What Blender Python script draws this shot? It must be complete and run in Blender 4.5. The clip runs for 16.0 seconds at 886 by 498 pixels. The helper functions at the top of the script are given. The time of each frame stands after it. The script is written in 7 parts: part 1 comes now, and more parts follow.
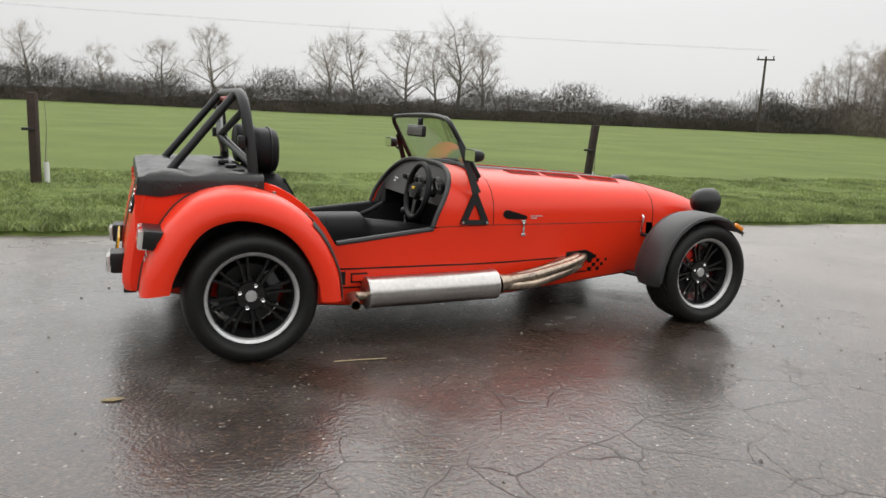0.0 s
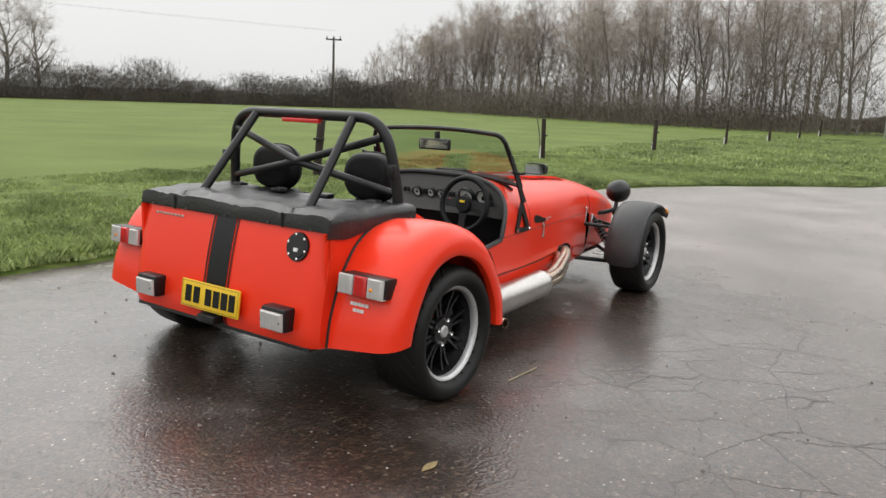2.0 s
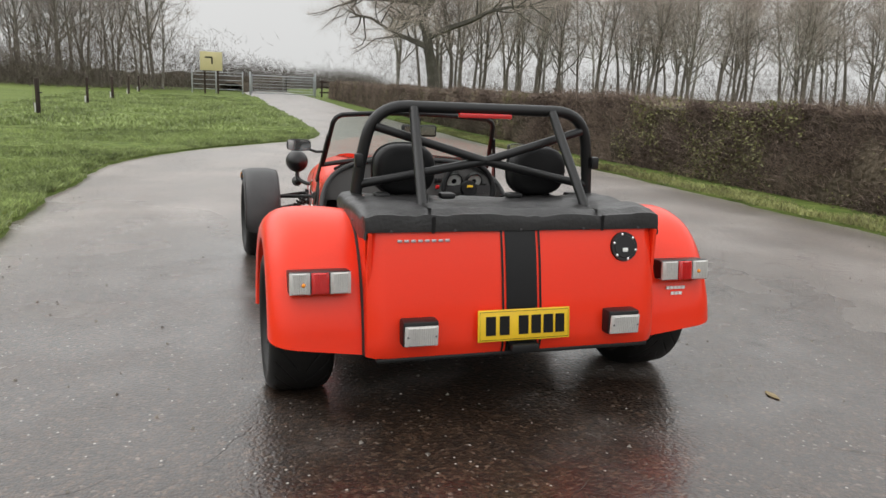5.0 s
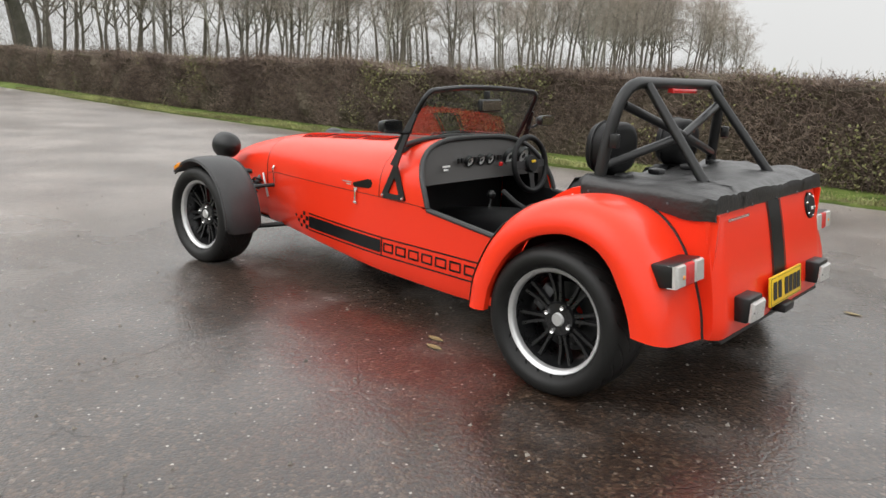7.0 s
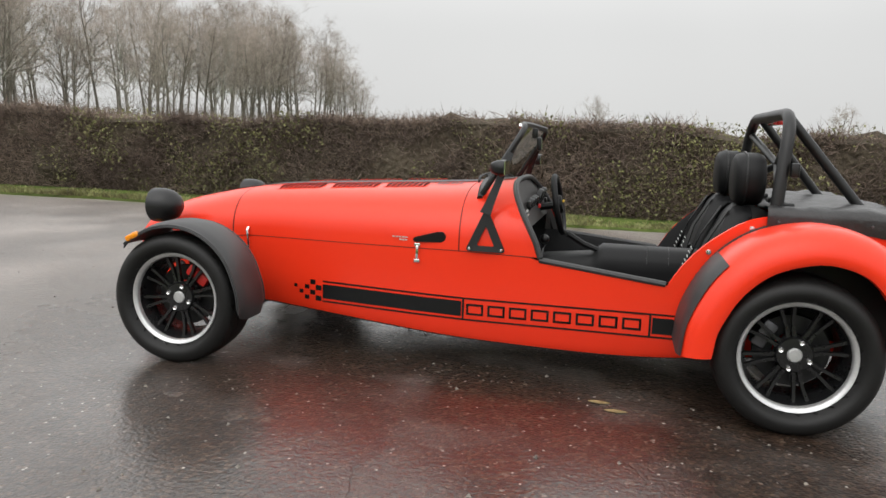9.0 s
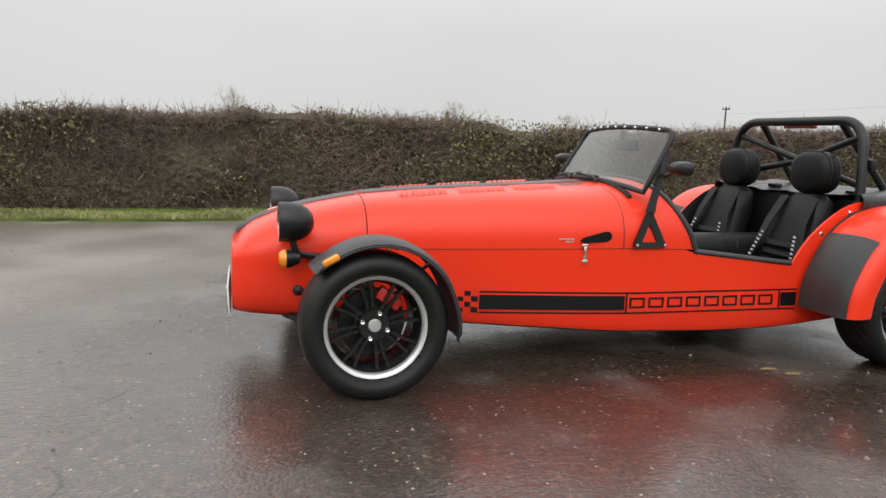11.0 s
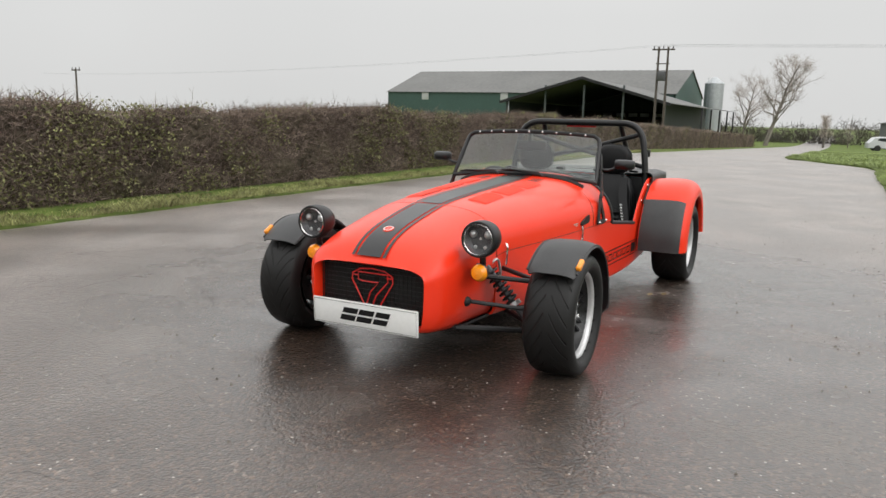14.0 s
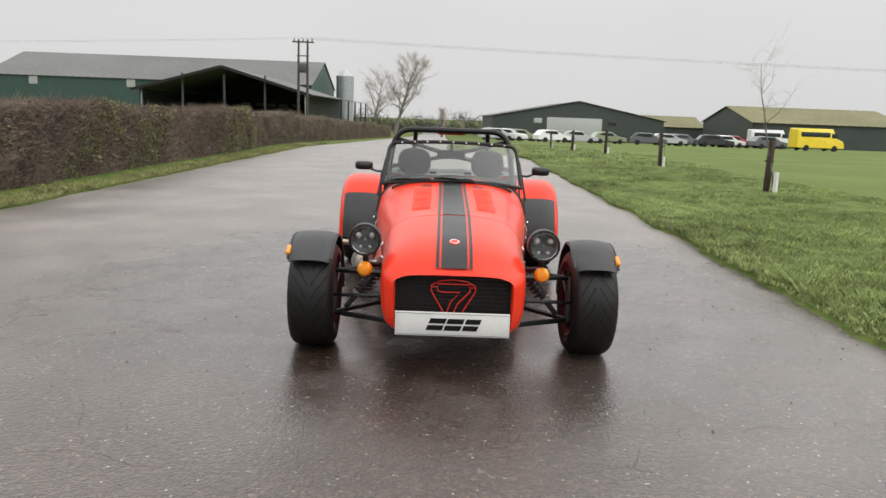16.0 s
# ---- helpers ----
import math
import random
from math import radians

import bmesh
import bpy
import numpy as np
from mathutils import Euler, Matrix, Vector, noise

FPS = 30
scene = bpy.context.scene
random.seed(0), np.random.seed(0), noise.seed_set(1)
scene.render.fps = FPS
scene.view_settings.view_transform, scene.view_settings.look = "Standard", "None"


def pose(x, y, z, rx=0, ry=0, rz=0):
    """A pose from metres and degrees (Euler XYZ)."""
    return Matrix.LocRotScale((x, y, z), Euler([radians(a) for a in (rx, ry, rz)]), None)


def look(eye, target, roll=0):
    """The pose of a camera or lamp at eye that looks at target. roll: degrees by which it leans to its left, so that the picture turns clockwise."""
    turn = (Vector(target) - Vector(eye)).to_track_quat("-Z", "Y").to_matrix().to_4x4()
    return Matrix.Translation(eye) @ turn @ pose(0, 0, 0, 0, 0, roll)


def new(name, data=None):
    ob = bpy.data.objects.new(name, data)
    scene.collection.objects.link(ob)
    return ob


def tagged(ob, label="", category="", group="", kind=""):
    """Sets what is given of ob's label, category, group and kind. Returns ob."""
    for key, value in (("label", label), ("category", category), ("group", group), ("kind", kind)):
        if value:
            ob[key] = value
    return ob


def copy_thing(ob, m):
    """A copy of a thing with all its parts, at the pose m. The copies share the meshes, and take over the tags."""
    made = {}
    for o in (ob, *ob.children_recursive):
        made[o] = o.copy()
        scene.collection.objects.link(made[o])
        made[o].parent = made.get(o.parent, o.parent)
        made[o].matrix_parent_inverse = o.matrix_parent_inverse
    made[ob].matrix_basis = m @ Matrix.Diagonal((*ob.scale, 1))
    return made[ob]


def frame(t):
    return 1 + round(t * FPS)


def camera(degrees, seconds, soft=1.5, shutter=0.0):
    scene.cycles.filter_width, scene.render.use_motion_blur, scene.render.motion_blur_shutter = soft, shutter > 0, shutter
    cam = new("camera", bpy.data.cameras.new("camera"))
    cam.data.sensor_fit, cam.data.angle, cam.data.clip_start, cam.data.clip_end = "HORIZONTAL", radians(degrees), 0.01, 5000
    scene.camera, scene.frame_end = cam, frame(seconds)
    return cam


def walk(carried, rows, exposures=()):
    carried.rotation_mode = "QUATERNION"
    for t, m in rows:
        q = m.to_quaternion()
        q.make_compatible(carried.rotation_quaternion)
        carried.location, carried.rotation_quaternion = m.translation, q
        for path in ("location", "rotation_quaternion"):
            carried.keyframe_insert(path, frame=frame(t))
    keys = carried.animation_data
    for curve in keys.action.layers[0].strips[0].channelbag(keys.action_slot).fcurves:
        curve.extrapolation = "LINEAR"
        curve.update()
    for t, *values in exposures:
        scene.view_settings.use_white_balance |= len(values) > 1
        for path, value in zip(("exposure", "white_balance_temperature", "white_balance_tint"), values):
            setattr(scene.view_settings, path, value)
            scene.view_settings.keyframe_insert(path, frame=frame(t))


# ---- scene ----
cam = camera(61.3, 16.0)
PATH = [
    (0, (-0.452, -3.729, 1.021), (0.326, -1.922, 0.662), 2.8),
    (0.5, (-0.965, -3.504, 1.041), (0.074, -1.839, 0.659), 2.4),
    (1, (-1.47, -3.165, 1.063), (-0.199, -1.673, 0.666), 2.3),
    (1.5, (-1.928, -2.769, 1.088), (-0.469, -1.46, 0.693), 2.4),
    (2, (-2.306, -2.323, 1.115), (-0.683, -1.215, 0.742), 2.3),
    (2.5, (-2.635, -1.821, 1.144), (-0.88, -0.928, 0.793), 2.3),
    (3, (-2.869, -1.278, 1.124), (-1.008, -0.626, 0.788), 2.3),
    (3.5, (-2.974, -0.704, 1.138), (-1.038, -0.333, 0.796), 2.3),
    (4, (-3.001, -0.108, 1.127), (-1.034, -0.065, 0.769), 2.4),
    (4.5, (-2.9, 0.469, 1.131), (-0.957, 0.195, 0.747), 2.2),
    (4.7, (-2.848, 0.695, 1.129), (-0.931, 0.284, 0.734), 2.3),
    (6.8, (-1.506, 2.752, 1.102), (-0.152, 1.36, 0.62), 2.5),
    (7, (-1.315, 2.868, 1.079), (-0.027, 1.41, 0.613), 2.4),
    (7.5, (-0.82, 3.071, 1.023), (0.288, 1.457, 0.616), 2.6),
    (8, (-0.362, 3.211, 0.991), (0.537, 1.461, 0.633), 2.3),
    (8.5, (0.094, 3.316, 0.958), (0.778, 1.463, 0.64), 1.9),
    (9, (0.582, 3.369, 0.946), (1.043, 1.446, 0.644), 1.8),
    (9.5, (1.071, 3.388, 0.98), (1.292, 1.429, 0.642), 1.4),
    (10, (1.596, 3.385, 0.927), (1.566, 1.41, 0.612), 1.6),
    (12.3, (4.114, 2.818, 0.962), (2.979, 1.2, 0.657), 1.3),
    (12.5, (4.282, 2.703, 0.98), (3.05, 1.158, 0.669), 1.3),
    (13, (4.709, 2.421, 1.014), (3.278, 1.061, 0.696), 1.3),
    (13.5, (5.05, 2.05, 1.029), (3.457, 0.888, 0.695), 1.2),
    (14, (5.324, 1.658, 1.082), (3.576, 0.751, 0.732), 1.4),
    (14.5, (5.569, 1.231, 1.092), (3.701, 0.613, 0.734), 1.7),
    (15, (5.817, 0.782, 1.13), (3.882, 0.426, 0.768), 1.7),
    (15.5, (5.995, 0.316, 1.152), (4.032, 0.178, 0.794), 2.0),
    (16, (6.03, -0.073, 1.17), (4.06, -0.061, 0.821), 2.1),
]
walk(cam, [(t, look(eye, target, roll)) for t, eye, target, roll in PATH],
     [(0, 0.03), (2, 0.10), (4, 0.06), (5.8, 0.10), (7, 0.23), (8, 0.19), (9, 0.10), (10, 0.06), (12.5, 0.05), (16, 0.05)])

# ==== light ====
world = bpy.data.worlds.new("overcast_sky")
scene.world = world
world.use_nodes = True
wn, wl = world.node_tree.nodes, world.node_tree.links
wn.clear()
sky = wn.new("ShaderNodeTexSky")
sky.sky_type, sky.sun_disc = "NISHITA", False
sky.sun_elevation, sky.sun_rotation = radians(51), radians(25)
sky.dust_density, sky.air_density = 4.0, 1.0
grey = wn.new("ShaderNodeHueSaturation")
grey.inputs["Saturation"].default_value = 0.12
grey.inputs["Value"].default_value = 0.10
cloud = wn.new("ShaderNodeMix")
cloud.data_type = "RGBA"
cloud.inputs["Factor"].default_value = 0.86
cloud.inputs["B"].default_value = (0.745, 0.748, 0.742, 1)
cn = wn.new("ShaderNodeTexNoise")
cn.inputs["Scale"].default_value, cn.inputs["Detail"].default_value = 2.2, 3
cr = wn.new("ShaderNodeMapRange")
cr.inputs["To Min"].default_value, cr.inputs["To Max"].default_value = 0.90, 1.06
tone = wn.new("ShaderNodeVectorMath")
tone.operation = "SCALE"
bg = wn.new("ShaderNodeBackground")
bg.inputs["Strength"].default_value = 1.0
wout = wn.new("ShaderNodeOutputWorld")
wl.new(sky.outputs["Color"], grey.inputs["Color"])
wl.new(grey.outputs["Color"], cloud.inputs["A"])
wl.new(cn.outputs["Fac"], cr.inputs["Value"])
wl.new(cloud.outputs["Result"], tone.inputs["Vector"])
# an overcast sky is brightest overhead
wt, ws, wr = wn.new("ShaderNodeTexCoord"), wn.new("ShaderNodeSeparateXYZ"), wn.new("ShaderNodeMapRange")
wr.interpolation_type = "SMOOTHSTEP"
wr.inputs["From Min"].default_value, wr.inputs["From Max"].default_value = 0.12, 0.46
wr.inputs["To Min"].default_value, wr.inputs["To Max"].default_value = 0.97, 2.08
wm = wn.new("ShaderNodeMath")
wm.operation = "MULTIPLY"
wl.new(wt.outputs["Generated"], ws.inputs[0])
wl.new(ws.outputs["Z"], wr.inputs["Value"])
wl.new(wr.outputs["Result"], wm.inputs[0])
wl.new(cr.outputs["Result"], wm.inputs[1])
wl.new(wm.outputs[0], tone.inputs["Scale"])
# and a little brighter on the side where the sun stands behind the cloud
wd, wg, wx = wn.new("ShaderNodeVectorMath"), wn.new("ShaderNodeMapRange"), wn.new("ShaderNodeVectorMath")
wd.operation, wx.operation = "DOT_PRODUCT", "SCALE"
wd.inputs[1].default_value = (0.26, 0.57, 0.78)
wg.inputs["From Min"].default_value, wg.inputs["From Max"].default_value = 0.1, 1.0
wg.inputs["To Min"].default_value, wg.inputs["To Max"].default_value = 1.05, 1.19
wg.interpolation_type = "SMOOTHSTEP"
wl.new(wt.outputs["Generated"], wd.inputs[0])
wl.new(wd.outputs["Value"], wg.inputs["Value"])
wl.new(tone.outputs["Vector"], wx.inputs[0])
wl.new(wg.outputs["Result"], wx.inputs["Scale"])
wl.new(wx.outputs["Vector"], bg.inputs["Color"])
wl.new(bg.outputs["Background"], wout.inputs["Surface"])
sun = new("sun", bpy.data.lights.new("sun", "SUN"))
sun.data.energy, sun.data.angle, sun.data.color = 0.5, radians(60), (1.0, 0.97, 0.93)
sun.matrix_world = look((0, 0, 30), (-6, -13, 12))


# ==== materials ====
def mat(name, col, rough=0.5, metal=0.0, var=0.2, big=3.0, fine=60.0, bump=0.1, depth=0.002, coat=0.0, tint=None, rvar=0.08, spec=0.5,
        per_object=0.0, trans=0.0, island=0.0):
    """A surface with large stains and fine grain: colour, roughness and relief vary at two scales."""
    m = bpy.data.materials.new(name)
    m.use_nodes = True
    n, l = m.node_tree.nodes, m.node_tree.links
    b = n["Principled BSDF"]
    tc = n.new("ShaderNodeTexCoord")
    n1, n2 = n.new("ShaderNodeTexNoise"), n.new("ShaderNodeTexNoise")
    n1.inputs["Scale"].default_value, n1.inputs["Detail"].default_value = big, 4
    n2.inputs["Scale"].default_value, n2.inputs["Detail"].default_value = fine, 3
    l.new(tc.outputs["Object"], n1.inputs["Vector"])
    l.new(tc.outputs["Object"], n2.inputs["Vector"])
    add = n.new("ShaderNodeMath")
    add.operation = "MULTIPLY_ADD"
    add.inputs[1].default_value = 0.5
    half = n.new("ShaderNodeMath")
    half.operation = "MULTIPLY"
    half.inputs[1].default_value = 0.5
    l.new(n2.outputs["Fac"], half.inputs[0])
    l.new(n1.outputs["Fac"], add.inputs[0])
    l.new(half.outputs[0], add.inputs[2])
    ramp = n.new("ShaderNodeValToRGB")
    lo = [max(0, c * (1 - var)) for c in (tint or col)]
    hi = [min(1, c * (1 + var)) for c in col]
    ramp.color_ramp.elements[0].color, ramp.color_ramp.elements[0].position = (*lo, 1), 0.32
    ramp.color_ramp.elements[1].color, ramp.color_ramp.elements[1].position = (*hi, 1), 0.68
    l.new(add.outputs[0], ramp.inputs["Fac"])
    out = ramp.outputs["Color"]
    if per_object:
        oi = n.new("ShaderNodeObjectInfo")
        mr = n.new("ShaderNodeMapRange")
        mr.inputs["To Min"].default_value, mr.inputs["To Max"].default_value = 1 - per_object, 1 + per_object
        hs = n.new("ShaderNodeHueSaturation")
        l.new(oi.outputs["Random"], mr.inputs["Value"])
        l.new(mr.outputs["Result"], hs.inputs["Value"])
        l.new(out, hs.inputs["Color"])
        out = hs.outputs["Color"]
    if island:
        gi, mi, hi_ = n.new("ShaderNodeNewGeometry"), n.new("ShaderNodeMapRange"), n.new("ShaderNodeHueSaturation")
        mi.inputs["To Min"].default_value, mi.inputs["To Max"].default_value = 1 - island, 1 + island
        l.new(gi.outputs["Random Per Island"], mi.inputs["Value"])
        l.new(mi.outputs["Result"], hi_.inputs["Value"])
        l.new(out, hi_.inputs["Color"])
        out = hi_.outputs["Color"]
    l.new(out, b.inputs["Base Color"])
    rr = n.new("ShaderNodeMapRange")
    rr.inputs["To Min"].default_value, rr.inputs["To Max"].default_value = max(0, rough - rvar), min(1, rough + rvar)
    l.new(add.outputs[0], rr.inputs["Value"])
    l.new(rr.outputs["Result"], b.inputs["Roughness"])
    b.inputs["Metallic"].default_value = metal
    b.inputs["Coat Weight"].default_value = coat
    b.inputs["Coat Roughness"].default_value = 0.12
    b.inputs["Specular IOR Level"].default_value = spec
    b.inputs["Transmission Weight"].default_value = trans
    if bump:
        bu = n.new("ShaderNodeBump")
        bu.inputs["Strength"].default_value, bu.inputs["Distance"].default_value = bump, depth
        l.new(n2.outputs["Fac"], bu.inputs["Height"])
        l.new(bu.outputs["Normal"], b.inputs["Normal"])
    return m


def asphalt_mat():
    """Wet asphalt: stone chips of mixed tone, cracks in places, a water film whose gloss varies in patches."""
    m = bpy.data.materials.new("wet_asphalt")
    m.use_nodes = True
    n, l = m.node_tree.nodes, m.node_tree.links
    b = n["Principled BSDF"]
    tc = n.new("ShaderNodeTexCoord")

    def noise_at(scale, detail):
        k = n.new("ShaderNodeTexNoise")
        k.inputs["Scale"].default_value, k.inputs["Detail"].default_value = scale, detail
        l.new(tc.outputs["Object"], k.inputs["Vector"])
        return k.outputs["Fac"], k.outputs["Color"]

    def ranged(src, a, z, lo, hi):
        k = n.new("ShaderNodeMapRange")
        k.inputs["From Min"].default_value, k.inputs["From Max"].default_value = a, z
        k.inputs["To Min"].default_value, k.inputs["To Max"].default_value = lo, hi
        l.new(src, k.inputs["Value"])
        return k.outputs["Result"]

    def maths(op, p, q):
        k = n.new("ShaderNodeMath")
        k.operation = op
        for i, v in enumerate((p, q)):
            if isinstance(v, (int, float)):
                k.inputs[i].default_value = v
            else:
                l.new(v, k.inputs[i])
        return k.outputs[0]

    grit, _ = noise_at(62, 4)
    pool, _ = noise_at(0.55, 5)
    patch, _ = noise_at(2.1, 6)
    mottle, _ = noise_at(16, 3)
    warp, warp_c = noise_at(2.6, 5)
    chips = n.new("ShaderNodeTexVoronoi")
    chips.inputs["Scale"].default_value = 88
    l.new(tc.outputs["Object"], chips.inputs["Vector"])
    flecks = n.new("ShaderNodeTexVoronoi")
    flecks.inputs["Scale"].default_value = 27
    l.new(tc.outputs["Object"], flecks.inputs["Vector"])
    stone = n.new("ShaderNodeValToRGB")
    e = stone.color_ramp.elements
    e[0].position, e[0].color = 0.0, (0.006, 0.005, 0.0044, 1)
    e[1].position, e[1].color = 1.0, (0.21, 0.185, 0.16, 1)
    for pos, c in ((0.35, (0.0185, 0.0102, 0.0062, 1)), (0.70, (0.040, 0.0228, 0.0142, 1)), (0.90, (0.090, 0.057, 0.037, 1))):
        e.new(pos).color = c
    l.new(chips.outputs["Color"], stone.inputs["Fac"])
    # small pale chips: only some of the cells hold one
    sep = n.new("ShaderNodeSeparateColor")
    l.new(flecks.outputs["Color"], sep.inputs["Color"])
    spot = maths("MULTIPLY", ranged(flecks.outputs["Distance"], 0.09, 0.14, 1.0, 0.0), maths("GREATER_THAN", sep.outputs["Red"], 0.62))
    pale = n.new("ShaderNodeMix")
    pale.data_type = "RGBA"
    pale.inputs["B"].default_value = (0.40, 0.37, 0.33, 1)
    l.new(spot, pale.inputs["Factor"])
    l.new(stone.outputs["Color"], pale.inputs["A"])
    # cracks: two nets, warped, in patches
    mixv = n.new("ShaderNodeMix")
    mixv.data_type = "VECTOR"
    mixv.inputs["Factor"].default_value = 0.16
    l.new(tc.outputs["Object"], mixv.inputs[4])
    l.new(warp_c, mixv.inputs[5])
    nets = []
    for scale, width in ((1.5, 0.006), (4.2, 0.014)):
        ck = n.new("ShaderNodeTexVoronoi")
        ck.feature = "DISTANCE_TO_EDGE"
        ck.inputs["Scale"].default_value = scale
        l.new(mixv.outputs[1], ck.inputs["Vector"])
        nets.append(ranged(ck.outputs["Distance"], 0.0, width, 1.0, 0.0))
    area = n.new("ShaderNodeVectorMath")
    area.operation = "DISTANCE"
    area.inputs[1].default_value = (1.25, -2.3, 0)
    l.new(tc.outputs["Object"], area.inputs[0])
    crazed = maths("MULTIPLY", ranged(area.outputs["Value"], 1.0, 2.0, 1.0, 0.0), ranged(patch, 0.38, 0.50, 0.0, 1.0))
    line = maths("MAXIMUM", maths("MULTIPLY", nets[0], ranged(warp, 0.54, 0.60, 0.0, 0.6)), maths("MULTIPLY", nets[1], crazed))
    # wettest where the car stands; the mask also darkens for the car's shade
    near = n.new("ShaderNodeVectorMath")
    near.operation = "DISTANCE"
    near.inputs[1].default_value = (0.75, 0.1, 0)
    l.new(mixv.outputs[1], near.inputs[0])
    # still water film: smoother, and its colour is lifted for reflected sky
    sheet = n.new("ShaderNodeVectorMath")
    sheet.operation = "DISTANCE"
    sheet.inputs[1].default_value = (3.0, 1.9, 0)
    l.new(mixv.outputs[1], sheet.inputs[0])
    still_glare = maths("MULTIPLY", ranged(sheet.outputs["Value"], 0.7, 2.3, 0.75, 0.0), ranged(patch, 0.28, 0.50, 0.5, 1.0))
    soaked_shade = maths("MULTIPLY", ranged(near.outputs["Value"], 1.5, 3.3, 1.0, 0.0), ranged(patch, 0.30, 0.56, 0.45, 1.0))
    wet = maths("MAXIMUM", ranged(pool, 0.36, 0.74, 0.05, 0.55), soaked_shade)
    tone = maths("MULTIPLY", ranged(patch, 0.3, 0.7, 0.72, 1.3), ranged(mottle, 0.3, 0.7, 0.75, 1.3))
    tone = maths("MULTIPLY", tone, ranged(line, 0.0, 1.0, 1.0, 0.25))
    # drying asphalt is paler; the car's shade and sky glare are in this tone
    tone = maths("MULTIPLY", tone, maths("MAXIMUM", ranged(wet, 0.05, 0.8, 1.42, 0.84), maths("MULTIPLY", still_glare, 1.4)))
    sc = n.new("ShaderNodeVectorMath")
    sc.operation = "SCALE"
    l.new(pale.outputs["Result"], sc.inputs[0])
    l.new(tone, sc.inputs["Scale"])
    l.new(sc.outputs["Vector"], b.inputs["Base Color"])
    l.new(ranged(wet, 0, 1, 0.60, 0.45), b.inputs["Roughness"])
    b.inputs["Specular IOR Level"].default_value = 0.22
    # chips stand proud of the binder; the film rounds them off
    height = maths("SUBTRACT", grit, maths("MULTIPLY", chips.outputs["Distance"], 0.5))
    height = maths("SUBTRACT", height, maths("MULTIPLY", line, 0.8))
    ripple, _ = noise_at(34, 3)
    film = maths("ADD", maths("MULTIPLY", height, 0.6), ripple)
    bu, fb = n.new("ShaderNodeBump"), n.new("ShaderNodeBump")
    bu.inputs["Distance"].default_value, fb.inputs["Distance"].default_value = 0.007, 0.010
    l.new(ranged(wet, 0, 1, 0.9, 0.6), bu.inputs["Strength"])
    l.new(ranged(maths("MAXIMUM", wet, still_glare), 0, 1, 0.66, 0.14), fb.inputs["Strength"])
    l.new(height, bu.inputs["Height"])
    l.new(film, fb.inputs["Height"])
    l.new(bu.outputs["Normal"], b.inputs["Normal"])
    l.new(fb.outputs["Normal"], b.inputs["Coat Normal"])
    l.new(ranged(still_glare, 0, 1, 1.5, 1.62), b.inputs["Coat IOR"])
    # grit that stands out of the film scatters light at low angles
    bare, _ = noise_at(1.1, 7)
    dry = maths("MULTIPLY", ranged(wet, 0.1, 0.85, 0.44, 0.02), maths("MULTIPLY", ranged(bare, 0.36, 0.62, 1.25, 0.62), ranged(mottle, 0.3, 0.7, 1.2, 0.8)))
    l.new(maths("MAXIMUM", dry, maths("MULTIPLY", still_glare, 0.2)), b.inputs["Sheen Weight"])
    b.inputs["Sheen Roughness"].default_value = 0.45
    b.inputs["Sheen Tint"].default_value = (0.95, 0.88, 0.83, 1)
    l.new(ranged(line, 0.0, 1.0, 1.0, 0.4), b.inputs["Coat Weight"])
    l.new(ranged(maths("MAXIMUM", wet, still_glare), 0, 1, 0.40, 0.175), b.inputs["Coat Roughness"])
    return m


ASPHALT = asphalt_mat()
def grass_mat():
    """Ragged dark verge grass by the road, an even pale green crop beyond its ploughed edge, bare straw under the wood."""
    m = mat("grass", (0.128, 0.166, 0.046), 0.85, var=0.22, big=0.35, fine=40, bump=0.6, depth=0.02, tint=(0.104, 0.140, 0.036), spec=0.12)
    n, l = m.node_tree.nodes, m.node_tree.links
    b = n["Principled BSDF"]
    crop = b.inputs["Base Color"].links[0].from_socket
    tc, sep = n.new("ShaderNodeTexCoord"), n.new("ShaderNodeSeparateXYZ")
    l.new(tc.outputs["Object"], sep.inputs[0])
    n1, n2 = n.new("ShaderNodeTexNoise"), n.new("ShaderNodeTexNoise")
    n1.inputs["Scale"].default_value, n1.inputs["Detail"].default_value = 0.8, 5
    n2.inputs["Scale"].default_value, n2.inputs["Detail"].default_value = 4.5, 5
    l.new(tc.outputs["Object"], n1.inputs["Vector"])
    l.new(tc.outputs["Object"], n2.inputs["Vector"])
    ramp = n.new("ShaderNodeValToRGB")
    e = ramp.color_ramp.elements
    e[0].position, e[0].color = 0.30, (0.056, 0.082, 0.019, 1)
    e[1].position, e[1].color = 0.72, (0.150, 0.185, 0.050, 1)
    e.new(0.5).color = (0.102, 0.140, 0.033, 1)
    l.new(n2.outputs["Fac"], ramp.inputs["Fac"])
    # the edge of the crop wanders a little
    edge = n.new("ShaderNodeMath")
    edge.operation = "MULTIPLY_ADD"
    edge.inputs[1].default_value = 1.6
    l.new(n1.outputs["Fac"], edge.inputs[0])
    l.new(sep.outputs["Y"], edge.inputs[2])
    step = n.new("ShaderNodeMapRange")
    step.inputs["From Min"].default_value, step.inputs["From Max"].default_value = 7.2, 8.7
    l.new(edge.outputs[0], step.inputs["Value"])
    mix = n.new("ShaderNodeMix")
    mix.data_type = "RGBA"
    l.new(step.outputs["Result"], mix.inputs["Factor"])
    l.new(ramp.outputs["Color"], mix.inputs["A"])
    l.new(crop, mix.inputs["B"])
    l.new(mix.outputs["Result"], b.inputs["Base Color"])
    return m


